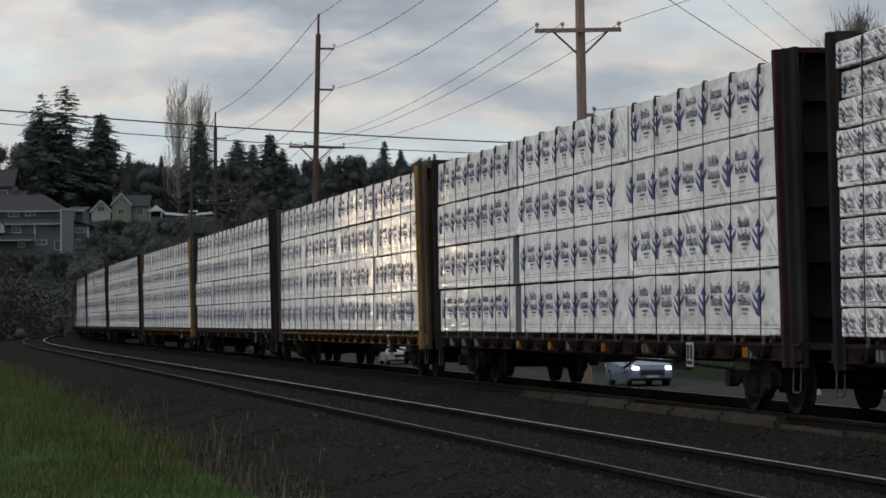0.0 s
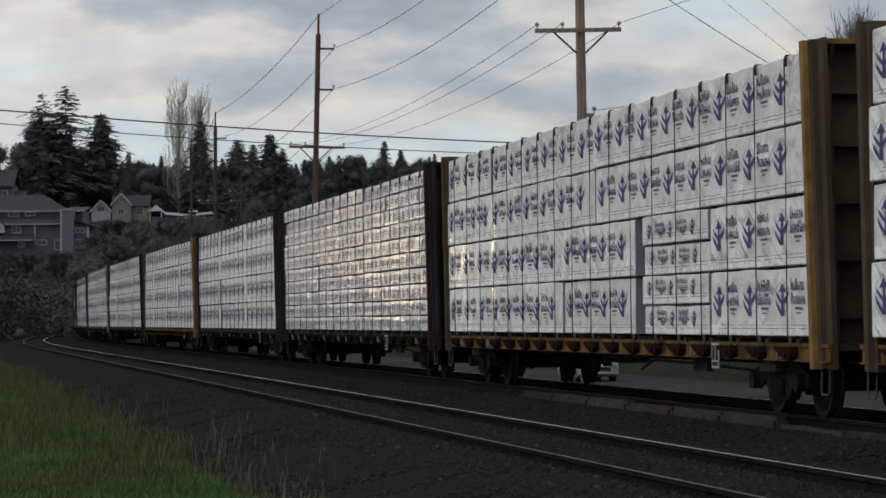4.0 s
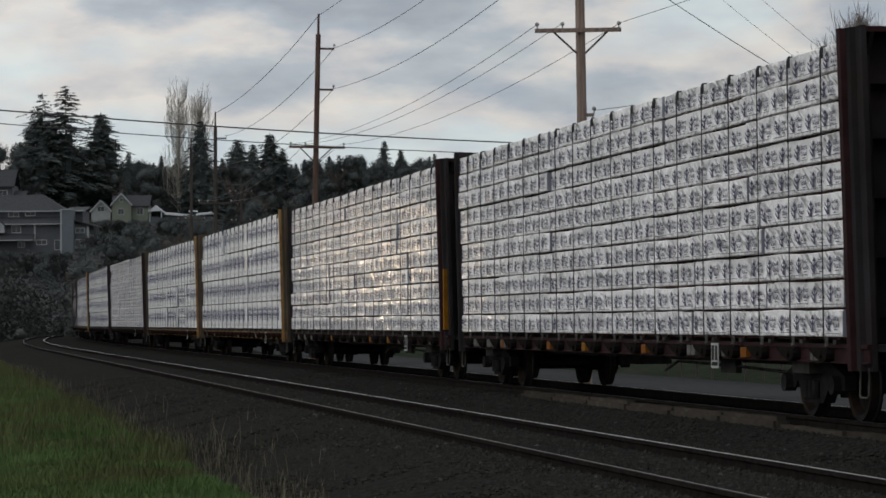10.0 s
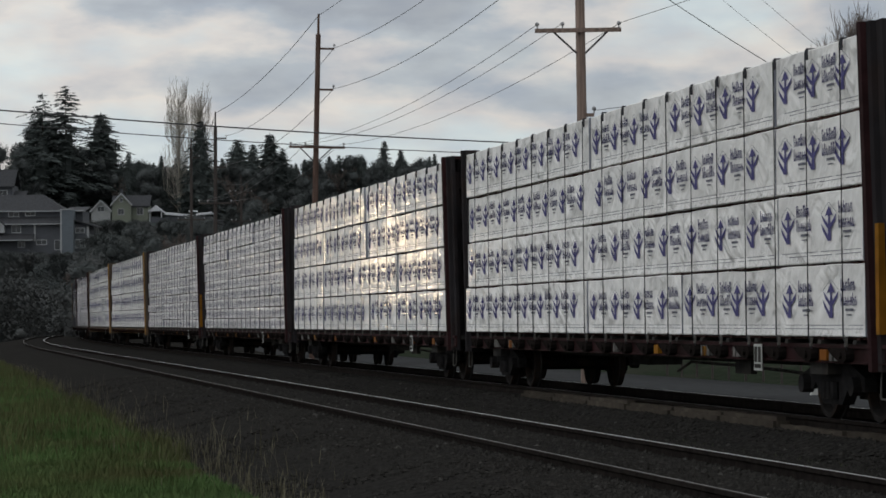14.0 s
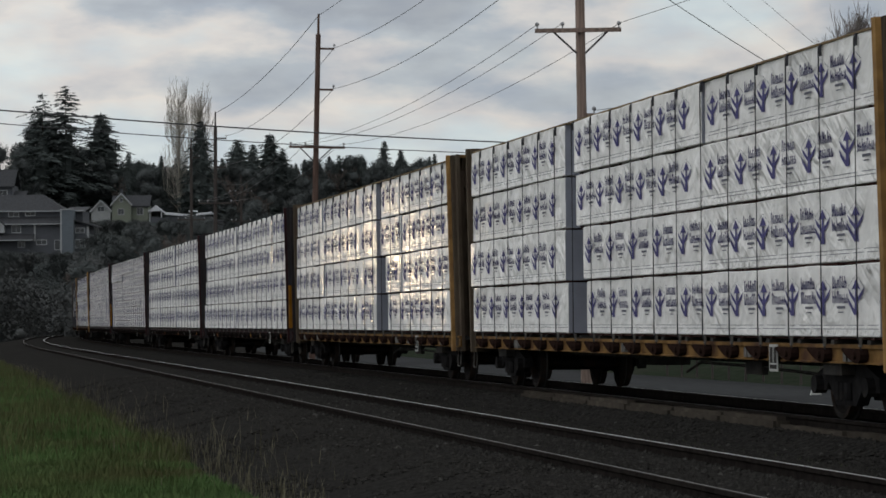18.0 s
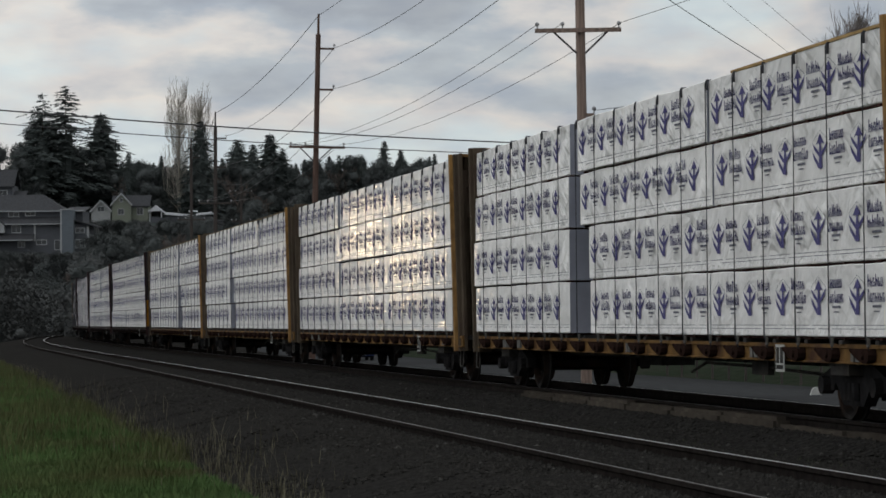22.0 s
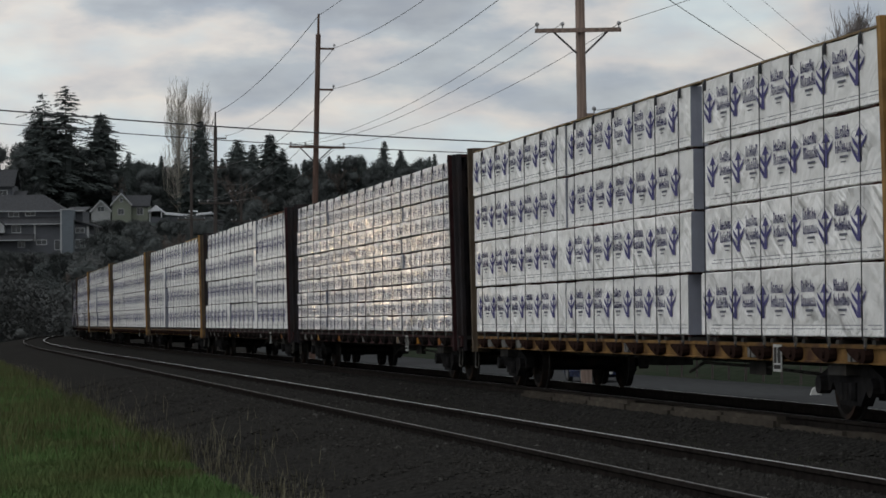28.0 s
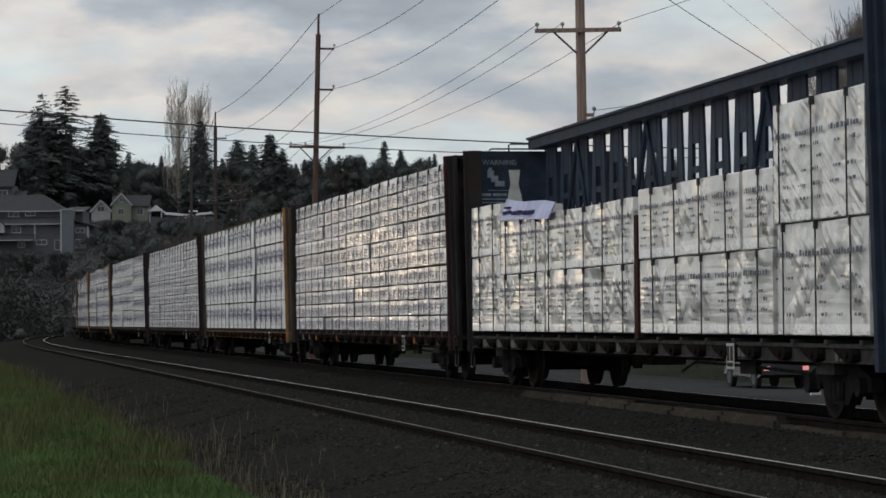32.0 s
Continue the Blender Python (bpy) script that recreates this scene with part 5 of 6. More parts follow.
def tree_proto(key):
    """Builds one tree of a kind far below the ground plain's edge, to be copied; the first placed one is the prototype itself."""
    kind, var = key
    words = {"fir": "tall dark evergreen conifer on the hillside", "ragged": "tall ragged conifer with open drooping branches", "evergreen": "dense dark evergreen tree on the hillside",
             "bare": "leafless brown deciduous tree on the hillside", "poplar": "tall narrow leafless poplar", "bush": "dark tangled shrub on the slope", "roadside": "leafless spreading tree behind the road"}
    name = {"fir": "conifer_tree", "ragged": "conifer_tree", "evergreen": "evergreen_tree", "bare": "bare_tree", "poplar": "poplar_tree", "bush": "shrub", "roadside": "bare_tree"}[kind]
    t = thing(name, words[kind], "shrub" if kind == "bush" else "tree", "")
    if kind == "fir":
        part("trunk", trunk_bm(18, 0.30), BARK, t)
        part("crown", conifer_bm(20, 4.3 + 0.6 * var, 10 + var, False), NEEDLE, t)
    elif kind == "ragged":
        part("trunk", trunk_bm(26, 0.42), BARK, t)
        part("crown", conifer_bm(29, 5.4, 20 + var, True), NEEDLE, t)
    elif kind == "evergreen":
        part("trunk", trunk_bm(10, 0.30), BARK, t)
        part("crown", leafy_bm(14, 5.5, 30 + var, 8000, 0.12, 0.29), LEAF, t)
    elif kind == "bare":
        part("trunk", trunk_bm(5, 0.22), BARK, t)
        part("crown", bare_bm(13, 40 + var, 1.0, 0.22, 5, 0.03), TWIG_DARK, t)
    elif kind == "poplar":
        part("trunk", trunk_bm(8, 0.4), BARK, t)
        part("crown", poplar_bm(30, 50 + var, 3.0 - 0.3 * var), TWIG, t)
    elif kind == "roadside":
        part("trunk", trunk_bm(4, 0.25), BARK, t)
        part("crown", twiggy_bm(13, 5.0, 61), TWIG_ROAD, t)
    else:
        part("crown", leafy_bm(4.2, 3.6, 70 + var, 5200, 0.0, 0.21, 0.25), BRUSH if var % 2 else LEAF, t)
    return t


def plant(kind, var, x, y, size=1.0, z=None, turn=0.0, stout=1.0):
    key = (kind, var)
    z = hill_height(x, y) - 0.3 if z is None else z
    if key not in TREES:
        TREES[key] = tree_proto(key)
        t = TREES[key]
    else:
        t = copy_thing(TREES[key], pose(0, 0, 0))
    t.matrix_basis = pose(x, y, z, 0, 0, turn) @ Matrix.Diagonal((size * stout, size * stout, size, 1))
    return t


# the trees that stand out against the sky
for kind, var, x, y, size, stout in (
        ("ragged", 0, -89.0, 620, 1.0, 1.6), ("ragged", 1, -84.0, 622, 1.05, 1.6), ("fir", 1, -78.4, 640, 1.24, 1.95), ("evergreen", 0, -96.5, 600, 1.25, 1.0), ("evergreen", 2, -91.5, 606, 1.05, 1.0), ("evergreen", 1, -93.0, 640, 1.6, 1.0),
        ("evergreen", 2, -86.0, 634, 1.3, 1.0), ("evergreen", 1, -81.5, 630, 1.2, 1.0), ("fir", 2, -96.0, 650, 1.0, 1.3), ("poplar", 0, -58.8, 622, 1.0, 1.35), ("poplar", 1, -54.4, 626, 0.97, 1.3),
        ("fir", 0, -53.8, 620, 1.10, 1.35), ("fir", 2, -47.0, 640, 0.90, 1.7), ("fir", 0, -44.0, 646, 0.84, 1.6), ("fir", 1, -40.2, 650, 0.97, 1.8), ("fir", 2, -37.6, 655, 0.78, 1.3),
        ("fir", 0, -14.0, 670, 0.88, 1.15), ("fir", 0, -10.0, 676, 0.78, 1.2), ("evergreen", 1, -20.0, 668, 1.0, 1.0), ("evergreen", 2, -27.0, 664, 0.9, 1.0), ("bare", 0, -23.5, 655, 1.1, 1.0),
        ("bare", 1, -3.0, 680, 1.0, 1.0), ("bare", 0, -72.0, 650, 1.1, 1.0), ("bare", 1, -66.0, 655, 1.1, 1.0), ("bare", 1, -31.0, 650, 1.1, 1.0), ("evergreen", 0, -71.0, 660, 0.85, 1.1),
        ("evergreen", 2, -66.0, 648, 0.75, 1.2), ("evergreen", 1, -61.5, 640, 0.8, 1.1), ("evergreen", 0, -50.0, 634, 0.85, 1.1)):
    plant(kind, var, x, y, size, turn=37.0 * x % 360, stout=stout)
rnd = random.Random(11)


def sight(y, row):
    """The height at which a line of sight that meets the eye `row` thousandths above the level crosses the distance y."""
    return EYE[2] + row * y / 1000


# the wood on the crest
for k in range(420):
    x, y = rnd.uniform(-190, 110), rnd.uniform(612, 760)
    kind, var = rnd.choice((("fir", 0), ("fir", 1), ("fir", 2), ("evergreen", 0), ("evergreen", 1), ("evergreen", 2), ("evergreen", 1), ("bare", 0), ("bare", 1)))
    tall = {"fir": 20, "evergreen": 14, "bare": 14}[kind]
    # the unseen wood on the left is kept low, clear of the sun
    limit = 60.0 + 4 * noise.noise((x * 0.06, 1.0, 2.0)) if x > -112 else 24.0
    size = min(rnd.uniform(0.6, 1.1), (sight(y, limit) - hill_height(x, y)) / tall * rnd.uniform(0.8, 1.0))
    if size > 0.3:
        plant(kind, var, x, y, size, turn=rnd.uniform(0, 360))
# lower slope: kept below the houses where these stand
for k in range(330):
    y = rnd.uniform(345, 608)
    row = rnd.uniform(-190, 105)
    x = row * y / 1000
    if -162 < row < -122 and y > 494 or -131 < row < -80 and y > 596 or -196 < row < -140 and 545 < y:
        continue
    limit = 22.0 if row < -126 else (37.5 if row < -82 else 55.0)
    kind, var = rnd.choice((("bush", 0), ("bush", 1), ("bush", 2), ("bush", 3), ("evergreen", 2), ("evergreen", 0), ("bare", 1)))
    tall = {"bush": 4.2, "evergreen": 14, "bare": 14}[kind]
    size = min(rnd.uniform(0.8, 1.6) if kind == "bush" else rnd.uniform(0.4, 0.8), (sight(y, limit) - hill_height(x, y)) / tall)
    if size > 0.25:
        plant(kind, var, x, y, size, turn=rnd.uniform(0, 360))
for k in range(60):
    y = rnd.uniform(290, 400)
    row = rnd.uniform(-175, -60)
    x = row * y / 1000
    if x > -0.1862 * y + 24:
        continue
    plant("bush", rnd.randrange(4), x, y, rnd.uniform(0.8, 1.7), z=max(-0.9, hill_height(x, y) - 0.3), turn=rnd.uniform(0, 360))

# shrubs below the gabled house and round the low building
for k in range(110):
    y = rnd.uniform(560, 597)
    row = rnd.uniform(-129, -50)
    x = row * y / 1000
    size = min(rnd.uniform(0.7, 1.2), (sight(y, 36.5 if row < -100 else 35.0) - hill_height(x, y)) / 4.2)
    if size > 0.2:
        plant("bush", rnd.randrange(4), x, y, size, turn=rnd.uniform(0, 360))
for k in range(60):
    y = rnd.uniform(455, 494)
    row = rnd.uniform(-166, -120)
    x = row * y / 1000
    size = min(rnd.uniform(0.9, 1.5), (sight(y, 25.0) - hill_height(x, y)) / 4.2)
    if size > 0.2:
        plant("bush", rnd.randrange(4), x, y, size, turn=rnd.uniform(0, 360))

# leafless trees behind the road
plant("roadside", 0, 18.5, 124, 1.17, z=-0.9, turn=20, stout=0.62)
plant("roadside", 0, 23.6, 126, 1.16, z=-0.8, turn=250)

# ------------------------------------------------------------------ houses
SIDING_WHITE = material("weathered_white_siding", (0.30, 0.31, 0.31), 0.8, var=0.12, scale=1, stretch=(1, 1, 8))
SIDING_GREY = material("grey_house_siding", (0.075, 0.080, 0.092), 0.8, var=0.15, scale=1, stretch=(1, 1, 8), bump=0.3, bump_scale=6)
SIDING_BLUE = material("blue_grey_siding", (0.12, 0.14, 0.16), 0.8, var=0.12, scale=1, stretch=(1, 1, 8))
SIDING_CREAM = material("pale_green_cream_siding", (0.17, 0.185, 0.145), 0.8, var=0.12, scale=1, stretch=(1, 1, 8))
TRIM = material("white_house_trim", (0.36, 0.37, 0.38), 0.6, var=0.08)
ROOF = material("dark_shingle_roof", (0.042, 0.043, 0.047), 0.9, var=0.3, scale=3, spec=0.2)
ROOF_PALE = material("pale_flat_roof", (0.62, 0.63, 0.66), 0.6, var=0.1, scale=0.6)
GLASS = bpy.data.materials.new("dark_window_glass")
GLASS.use_nodes = True
GLASS.node_tree.nodes["Principled BSDF"].inputs["Base Color"].default_value = (0.03, 0.035, 0.04, 1)
GLASS.node_tree.nodes["Principled BSDF"].inputs["Roughness"].default_value = 0.08


def window(parent, x, y, z, w, h, bars=1):
    """A window on a wall that faces -y; x, z its middle."""
    bm = bmesh.new()
    for a, b, c, d in ((-w / 2 - 0.1, w / 2 + 0.1, h / 2, h / 2 + 0.12), (-w / 2 - 0.1, w / 2 + 0.1, -h / 2 - 0.14, -h / 2), (-w / 2 - 0.12, -w / 2, -h / 2, h / 2), (w / 2, w / 2 + 0.12, -h / 2, h / 2)):
        box(bm, x + a, x + b, y - 0.09, y, z + c, z + d)
    for k in range(bars):
        q = -w / 2 + w * (k + 1) / (bars + 1)
        box(bm, x + q - 0.03, x + q + 0.03, y - 0.07, y, z - h / 2, z + h / 2)
    fr = part("window", bm, TRIM, parent)
    bm = bmesh.new()
    box(bm, x - w / 2, x + w / 2, y - 0.04, y + 0.02, z - h / 2, z + h / 2)
    part("pane", bm, GLASS, fr)


def gable_roof(parent, x0, x1, y0, y1, z, rise, over=0.5, along="x", mat=None):
    """A pitched roof with thickness, its ridge along x or y."""
    bm = bmesh.new()
    if along == "x":
        ym = (y0 + y1) / 2
        for a, b, za, zb in ((y0 - over, ym, z - 0.2, z + rise), (y1 + over, ym, z - 0.2, z + rise)):
            vs = [bm.verts.new(p) for p in ((x0 - over, a, za), (x1 + over, a, za), (x1 + over, b, zb), (x0 - over, b, zb))]
            lo = [bm.verts.new((v.co.x, v.co.y, v.co.z - 0.25)) for v in vs]
            bm.faces.new(vs), bm.faces.new(lo[::-1])
            for i in range(4):
                bm.faces.new([vs[i], vs[(i + 1) % 4], lo[(i + 1) % 4], lo[i]])
    else:
        xm = (x0 + x1) / 2
        for a in (x0 - over, x1 + over):
            vs = [bm.verts.new(p) for p in ((a, y0 - over, z - 0.2), (a, y1 + over, z - 0.2), (xm, y1 + over, z + rise), (xm, y0 - over, z + rise))]
            lo = [bm.verts.new((v.co.x, v.co.y, v.co.z - 0.25)) for v in vs]
            bm.faces.new(vs), bm.faces.new(lo[::-1])
            for i in range(4):
                bm.faces.new([vs[i], vs[(i + 1) % 4], lo[(i + 1) % 4], lo[i]])
    return part("roof", bm, mat or ROOF, parent)


def walls(parent, x0, x1, y0, y1, z0, z1, mat, name="wall", gable=None):
    bm = bmesh.new()
    box(bm, x0, x1, y0, y1, z0, z1)
    if gable:
        xm = (x0 + x1) / 2
        prism(bm, [(x0, z1), (x1, z1), (xm, z1 + gable)], y0, y0 + 0.3)
    return part(name, bm, mat, parent)


def slab(parent, name, mat, x0, x1, y0, y1, z_front, z_back, thick, z_right=None):
    """A thin sloping plate: z at its front and back edges; z_right lifts or drops its far end."""
    bm = bmesh.new()
    drop = 0.0 if z_right is None else z_right - z_front
    top = [bm.verts.new(p) for p in ((x0, y0, z_front), (x1, y0, z_front + drop), (x1, y1, z_back + drop), (x0, y1, z_back))]
    low = [bm.verts.new((v.co.x, v.co.y, v.co.z - thick)) for v in top]
    bm.faces.new(top), bm.faces.new(low[::-1])
    for k in range(4):
        bm.faces.new([top[k], low[k], low[(k + 1) % 4], top[(k + 1) % 4]])
    return part(name, bm, mat, parent)


def board(parent, x0, x1, y, z0, z1, name="trim_board"):
    bm = bmesh.new()
    box(bm, x0, x1, y - 0.12, y, z0, z1)
    part(name, bm, TRIM, parent)


# the large grey house, y = 0 at its front
h1 = thing("grey_house", "large three-storey grey house with dark hipped roof", "house", at=pose(0, 500, 0))
walls(h1, -94, -64.6, 0, 9, 8.0, 21.4, SIDING_GREY)
bm = bmesh.new()
vs = [bm.verts.new(p) for p in ((-95, -0.7, 21.4), (-67.6, -0.7, 21.4), (-67.6, 9.6, 21.4), (-95, 9.6, 21.4), (-91, 4.5, 24.5), (-72.2, 4.5, 24.5))]
for f in ((0, 1, 5, 4), (1, 2, 5), (2, 3, 4, 5), (3, 0, 4), (3, 2, 1, 0)):
    bm.faces.new([vs[i] for i in f])
part("roof", bm, ROOF, h1)
slab(h1, "roof", ROOF, -67.6, -64.0, -0.6, 6.0, 21.4, 22.3, 0.2)
board(h1, -95, -64.0, -0.72, 21.22, 21.40)
walls(h1, -94, -68.05, -2.2, 0, 8.0, 19.0, SIDING_GREY, "lower_storey")
slab(h1, "roof", ROOF, -94.5, -67.9, -2.9, -0.003, 19.0, 20.3, 0.2)
board(h1, -94.5, -67.9, -2.92, 18.84, 19.0)
board(h1, -73.05, -72.75, -2.2, 15.9, 18.8)
slab(h1, "roof", ROOF, -94.0, -72.9, -4.4, -2.203, 16.1, 17.2, 0.2)
board(h1, -94, -72.9, -4.42, 15.94, 16.1)
walls(h1, -81.0, -78.2, -3.2, -2.2, 17.4, 18.9, TRIM, "dormer", 1.3)
gable_roof(h1, -81.0, -78.2, -3.2, -1.5, 18.9, 1.35, 0.25, "y")
walls(h1, -67.95, -65.9, -3.2, -0.003, 8.0, 21.4, SIDING_BLUE, "chimney")
board(h1, -68.2, -67.95, -3.2, 13.0, 21.45)
board(h1, -68.2, -65.8, -3.2, 21.4, 21.6)
walls(h1, -65.9, -63.3, -1.2, 6, 8.0, 18.9, SIDING_GREY, "side_wing")
slab(h1, "roof", ROOF, -66.0, -61.9, -1.8, 6.3, 19.7, 19.9, 0.22, 18.5)
for x, y, z, w, hh, b in ((-77.0, 0, 20.85, 1.7, 0.85, 1), (-74.0, 0, 20.9, 1.6, 0.6, 1), (-84.0, 0, 20.85, 1.7, 0.85, 1), (-76.2, -2.2, 18.1, 1.5, 1.2, 1), (-71.7, -2.2, 15.7, 1.7, 0.7, 1),
                          (-68.85, -2.2, 15.2, 0.9, 1.6, 0), (-75.3, -2.2, 15.3, 1.1, 0.8, 1), (-82.5, -2.2, 18.0, 1.8, 1.2, 1), (-79.6, -3.2, 18.3, 0.9, 0.8, 0),
                          (-64.95, -1.2, 17.8, 1.5, 0.75, 1), (-64.95, -1.2, 15.4, 1.6, 1.4, 1), (-64.95, -1.2, 13.2, 1.6, 0.8, 1)):
    window(h1, x, y, z, w, hh, b)
board(h1, -63.75, -63.35, -1.2, 14.9, 18.6)

# the small gabled house above it
h2 = thing("gabled_house", "pale green-cream house with white-trimmed gables", "house", at=pose(0, 600, 0))
walls(h2, -71.2, -63.6, 2.0, 8.0, 19.0, 26.6, SIDING_CREAM)
gable_roof(h2, -71.2, -63.6, 2.0, 8.0, 26.6, 2.2, 0.4)
walls(h2, -71.2, -67.2, 0.0, 2.0, 19.0, 26.75, SIDING_CREAM, "gable_wall", 2.2)
gable_roof(h2, -71.2, -67.2, 0.0, 5.0, 26.75, 2.3, 0.3, "y")
walls(h2, -75.8, -71.65, 1.0, 6.0, 19.0, 25.4, SIDING_WHITE, "gable_wall", 2.1)
gable_roof(h2, -75.8, -71.65, 1.0, 6.0, 25.4, 2.2, 0.3, "y")
for xm, half, top, fall, y in ((-69.2, 2.35, 29.15, 2.6, -0.32), (-73.72, 2.4, 27.72, 2.5, 0.68)):
    for sg in (-1, 1):
        bm = bmesh.new()
        prism(bm, [(xm, top), (xm, top - 0.42), (xm + sg * half, top - fall - 0.3), (xm + sg * half, top - fall + 0.1)][::sg], y - 0.12, y)
        part("trim_board", bm, TRIM, h2)
for x, y, z, w, hh in ((-69.3, 0.0, 25.1, 1.2, 1.1), (-69.2, 0.0, 27.6, 0.5, 0.7), (-65.4, 2.0, 25.25, 1.2, 1.4), (-73.75, 1.0, 25.75, 1.4, 1.0)):
    window(h2, x, y, z, w, hh)
bm = bmesh.new()
box(bm, -69.7, -69.3, 3.0, 3.5, 28.4, 30.1)
part("chimney", bm, SIDING_GREY, h2)

h3 = thing("carport", "white-roofed carport beside the gabled house", "carport", at=pose(0, 602, 0))
gable_roof(h3, -63.5, -60.6, 0, 4, 25.4, 1.1, 0.2, "y", ROOF_PALE)
bm = bmesh.new()
prism(bm, [(-63.5, 25.25), (-60.6, 25.25), (-62.05, 26.3)], -0.1, 0.05)
part("gable_panel", bm, ROOF_PALE, h3)
for x in (-63.3, -60.8):
    bm = bmesh.new()
    box(bm, x - 0.12, x + 0.12, 0.0, 0.24, 20.0, 25.2)
    part("post", bm, TRIM, h3)
slab(h3, "low_wall", SIDING_GREY, -63.0, -57.8, -1.5, -1.2, 24.0, 24.0, 4.0, 23.4)
h4 = thing("low_building", "long low building with pale flat roof edges", "building", at=pose(0, 588, 0))
walls(h4, -58.4, -48.9, 0, 6, 18.0, 23.5, SIDING_GREY)
slab(h4, "roof", ROOF_PALE, -58.6, -53.1, -0.8, 6.0, 24.45, 24.5, 0.5, 23.9)
slab(h4, "roof", ROOF_PALE, -52.0, -48.8, -0.9, 6.0, 24.1, 24.2, 0.5, 24.45)
slab(h4, "roof", ROOF_PALE, -53.6, -52.0, -0.2, 3.0, 24.75, 24.8, 0.3)
slab(h4, "roof", ROOF, -53.0, -40.5, -4.0, -0.95, 21.6, 23.6, 0.3, 19.8)
h5 = thing("hilltop_house", "dark-roofed house on the crest among trees", "house", at=pose(0, 690, 0))
walls(h5, -78, -68, 0, 8, 26, 38.2, SIDING_GREY)
gable_roof(h5, -78, -68, 0, 8, 38.2, 1.6)
window(h5, -73, 0, 36.6, 3, 1.4, 2)
h6 = thing("hilltop_house", "dark-roofed house on the crest among trees", "house", at=pose(0, 560, 0))
walls(h6, -97, -86.5, 0, 8, 18, 29.0, SIDING_GREY)
gable_roof(h6, -97, -86.5, 0, 8, 29.0, 3.4)
window(h6, -88.5, 0, 27.3, 1.8, 1.3)
walls(h6, -86.5, -84.4, 1, 6, 18, 27.0, SIDING_GREY, "wing")
gable_roof(h6, -86.5, -84.4, 1, 6, 27.0, 1.0)

# ------------------------------------------------------------------ utility poles and wires
POLE_WOOD = material("weathered_pole_wood", (0.25, 0.185, 0.155), 0.9, spec=0.1, var=0.35, scale=2, stretch=(6, 6, 0.4), dirt=(0.17, 0.13, 0.11), dirt_scale=0.6, bump=0.4)
PORCELAIN = material("grey_porcelain", (0.30, 0.30, 0.31), 0.3, var=0.1)
WIRE = material("black_wire", (0.035, 0.035, 0.038), 0.6, var=0.1, bump=0)
POLES = []


POLE_BROWN = material("red_brown_pole_wood", (0.115, 0.075, 0.062), 0.9, spec=0.05, var=0.3, scale=2, stretch=(6, 6, 0.4), bump=0.3)
POLE_DARK = material("dark_pole_wood", (0.070, 0.060, 0.056), 0.9, spec=0.05, var=0.3, scale=2, stretch=(6, 6, 0.4), bump=0.3)


def utility_pole(x, y, ground, height, lean, arms, words):
    wood = POLE_DARK if words.startswith("dark") else (POLE_BROWN if "side arms" in words else POLE_WOOD)
    """A round wooden pole; arms: height, reach to the left and to the right."""
    p = thing("utility_pole", words, "utility pole", "poles along the railway", at=pose(x, y, ground, 0, lean, 0))
    bm = bmesh.new()
    beam(bm, (0, 0, -0.4), (0, 0, height - 1.2), 0.19, 12, 0, 0.145)
    beam(bm, (0, 0, height - 1.2), (0, 0, height), 0.075, 8, 0, 0.06)
    part("shaft", bm, wood, p)
    for z, left, right in arms:
        bm = bmesh.new()
        if left:
            box(bm, -left, right, -0.32, -0.20, z - 0.07, z + 0.07)
        else:
            box(bm, 0.1, right, -0.08, 0.08, z - 0.055, z + 0.055)
        arm = part("crossarm", bm, wood, p)
        if left:
            for sg in (-1, 1):
                bm = bmesh.new()
                beam(bm, (sg * 0.15, -0.2, z - 0.78), (sg * 0.92, -0.2, z - 0.05), 0.035, 5)
                part("brace", bm, WIRE, arm)
        for xx in ((-left + 0.08, -0.62, right - 0.08) if left else (right,)):
            bm = bmesh.new()
            beam(bm, (xx, -0.26 if left else 0, z + 0.05), (xx, -0.26 if left else 0, z + 0.20), 0.025, 6)
            bmesh.ops.create_uvsphere(bm, u_segments=8, v_segments=6, radius=0.075, matrix=Matrix.Translation((xx, -0.26 if left else 0, z + 0.22)))
            part("insulator", bm, PORCELAIN, arm)
    POLES.append(p)
    return p


utility_pole(4.85, 95, -0.95, 21.0, -0.45, ((12.08, 1.56, 1.38), (9.2, 0, 0.42)), "weathered brown utility pole with a braced crossarm")
utility_pole(-7.70, 163, -0.9, 20.2, 1.5, ((18.15, 0, 0.95), (15.75, 0, 0.95), (12.35, 1.55, 1.70)), "weathered brown utility pole with side arms")
utility_pole(-18.9, 231, -0.9, 19.6, 0.3, ((17.4, 0, 0.9), (15.0, 0, 0.9), (12.0, 1.4, 1.4)), "dark utility pole standing by the curve")
utility_pole(-27.6, 306, -1.0, 22.5, 0.0, ((20.3, 0, 0.9), (13.5, 1.5, 1.5)), "dark utility pole before the wooded hill")
utility_pole(-24.6, 340, -1.0, 20.2, 0.0, ((18.0, 1.4, 1.4), (14.5, 1.2, 1.2)), "dark utility pole before the wooded hill")


def wire(a, b, sag, r=0.016, words="thin black overhead wire"):
    bm = bmesh.new()
    a, b = Vector(a), Vector(b)
    tube(bm, [a.lerp(b, k / 14) - Vector((0, 0, 4 * sag * (k / 14) * (1 - k / 14))) for k in range(15)], r)
    me = bpy.data.meshes.new("overhead_wire")
    bm.to_mesh(me)
    bm.free()
    me.materials.append(WIRE)
    tagged(new("overhead_wire", me), words, "overhead wire", "wires between the poles")


def at_pole(k, x, z, y=-0.26):
    return POLES[k].matrix_basis @ Vector((x, y, z))


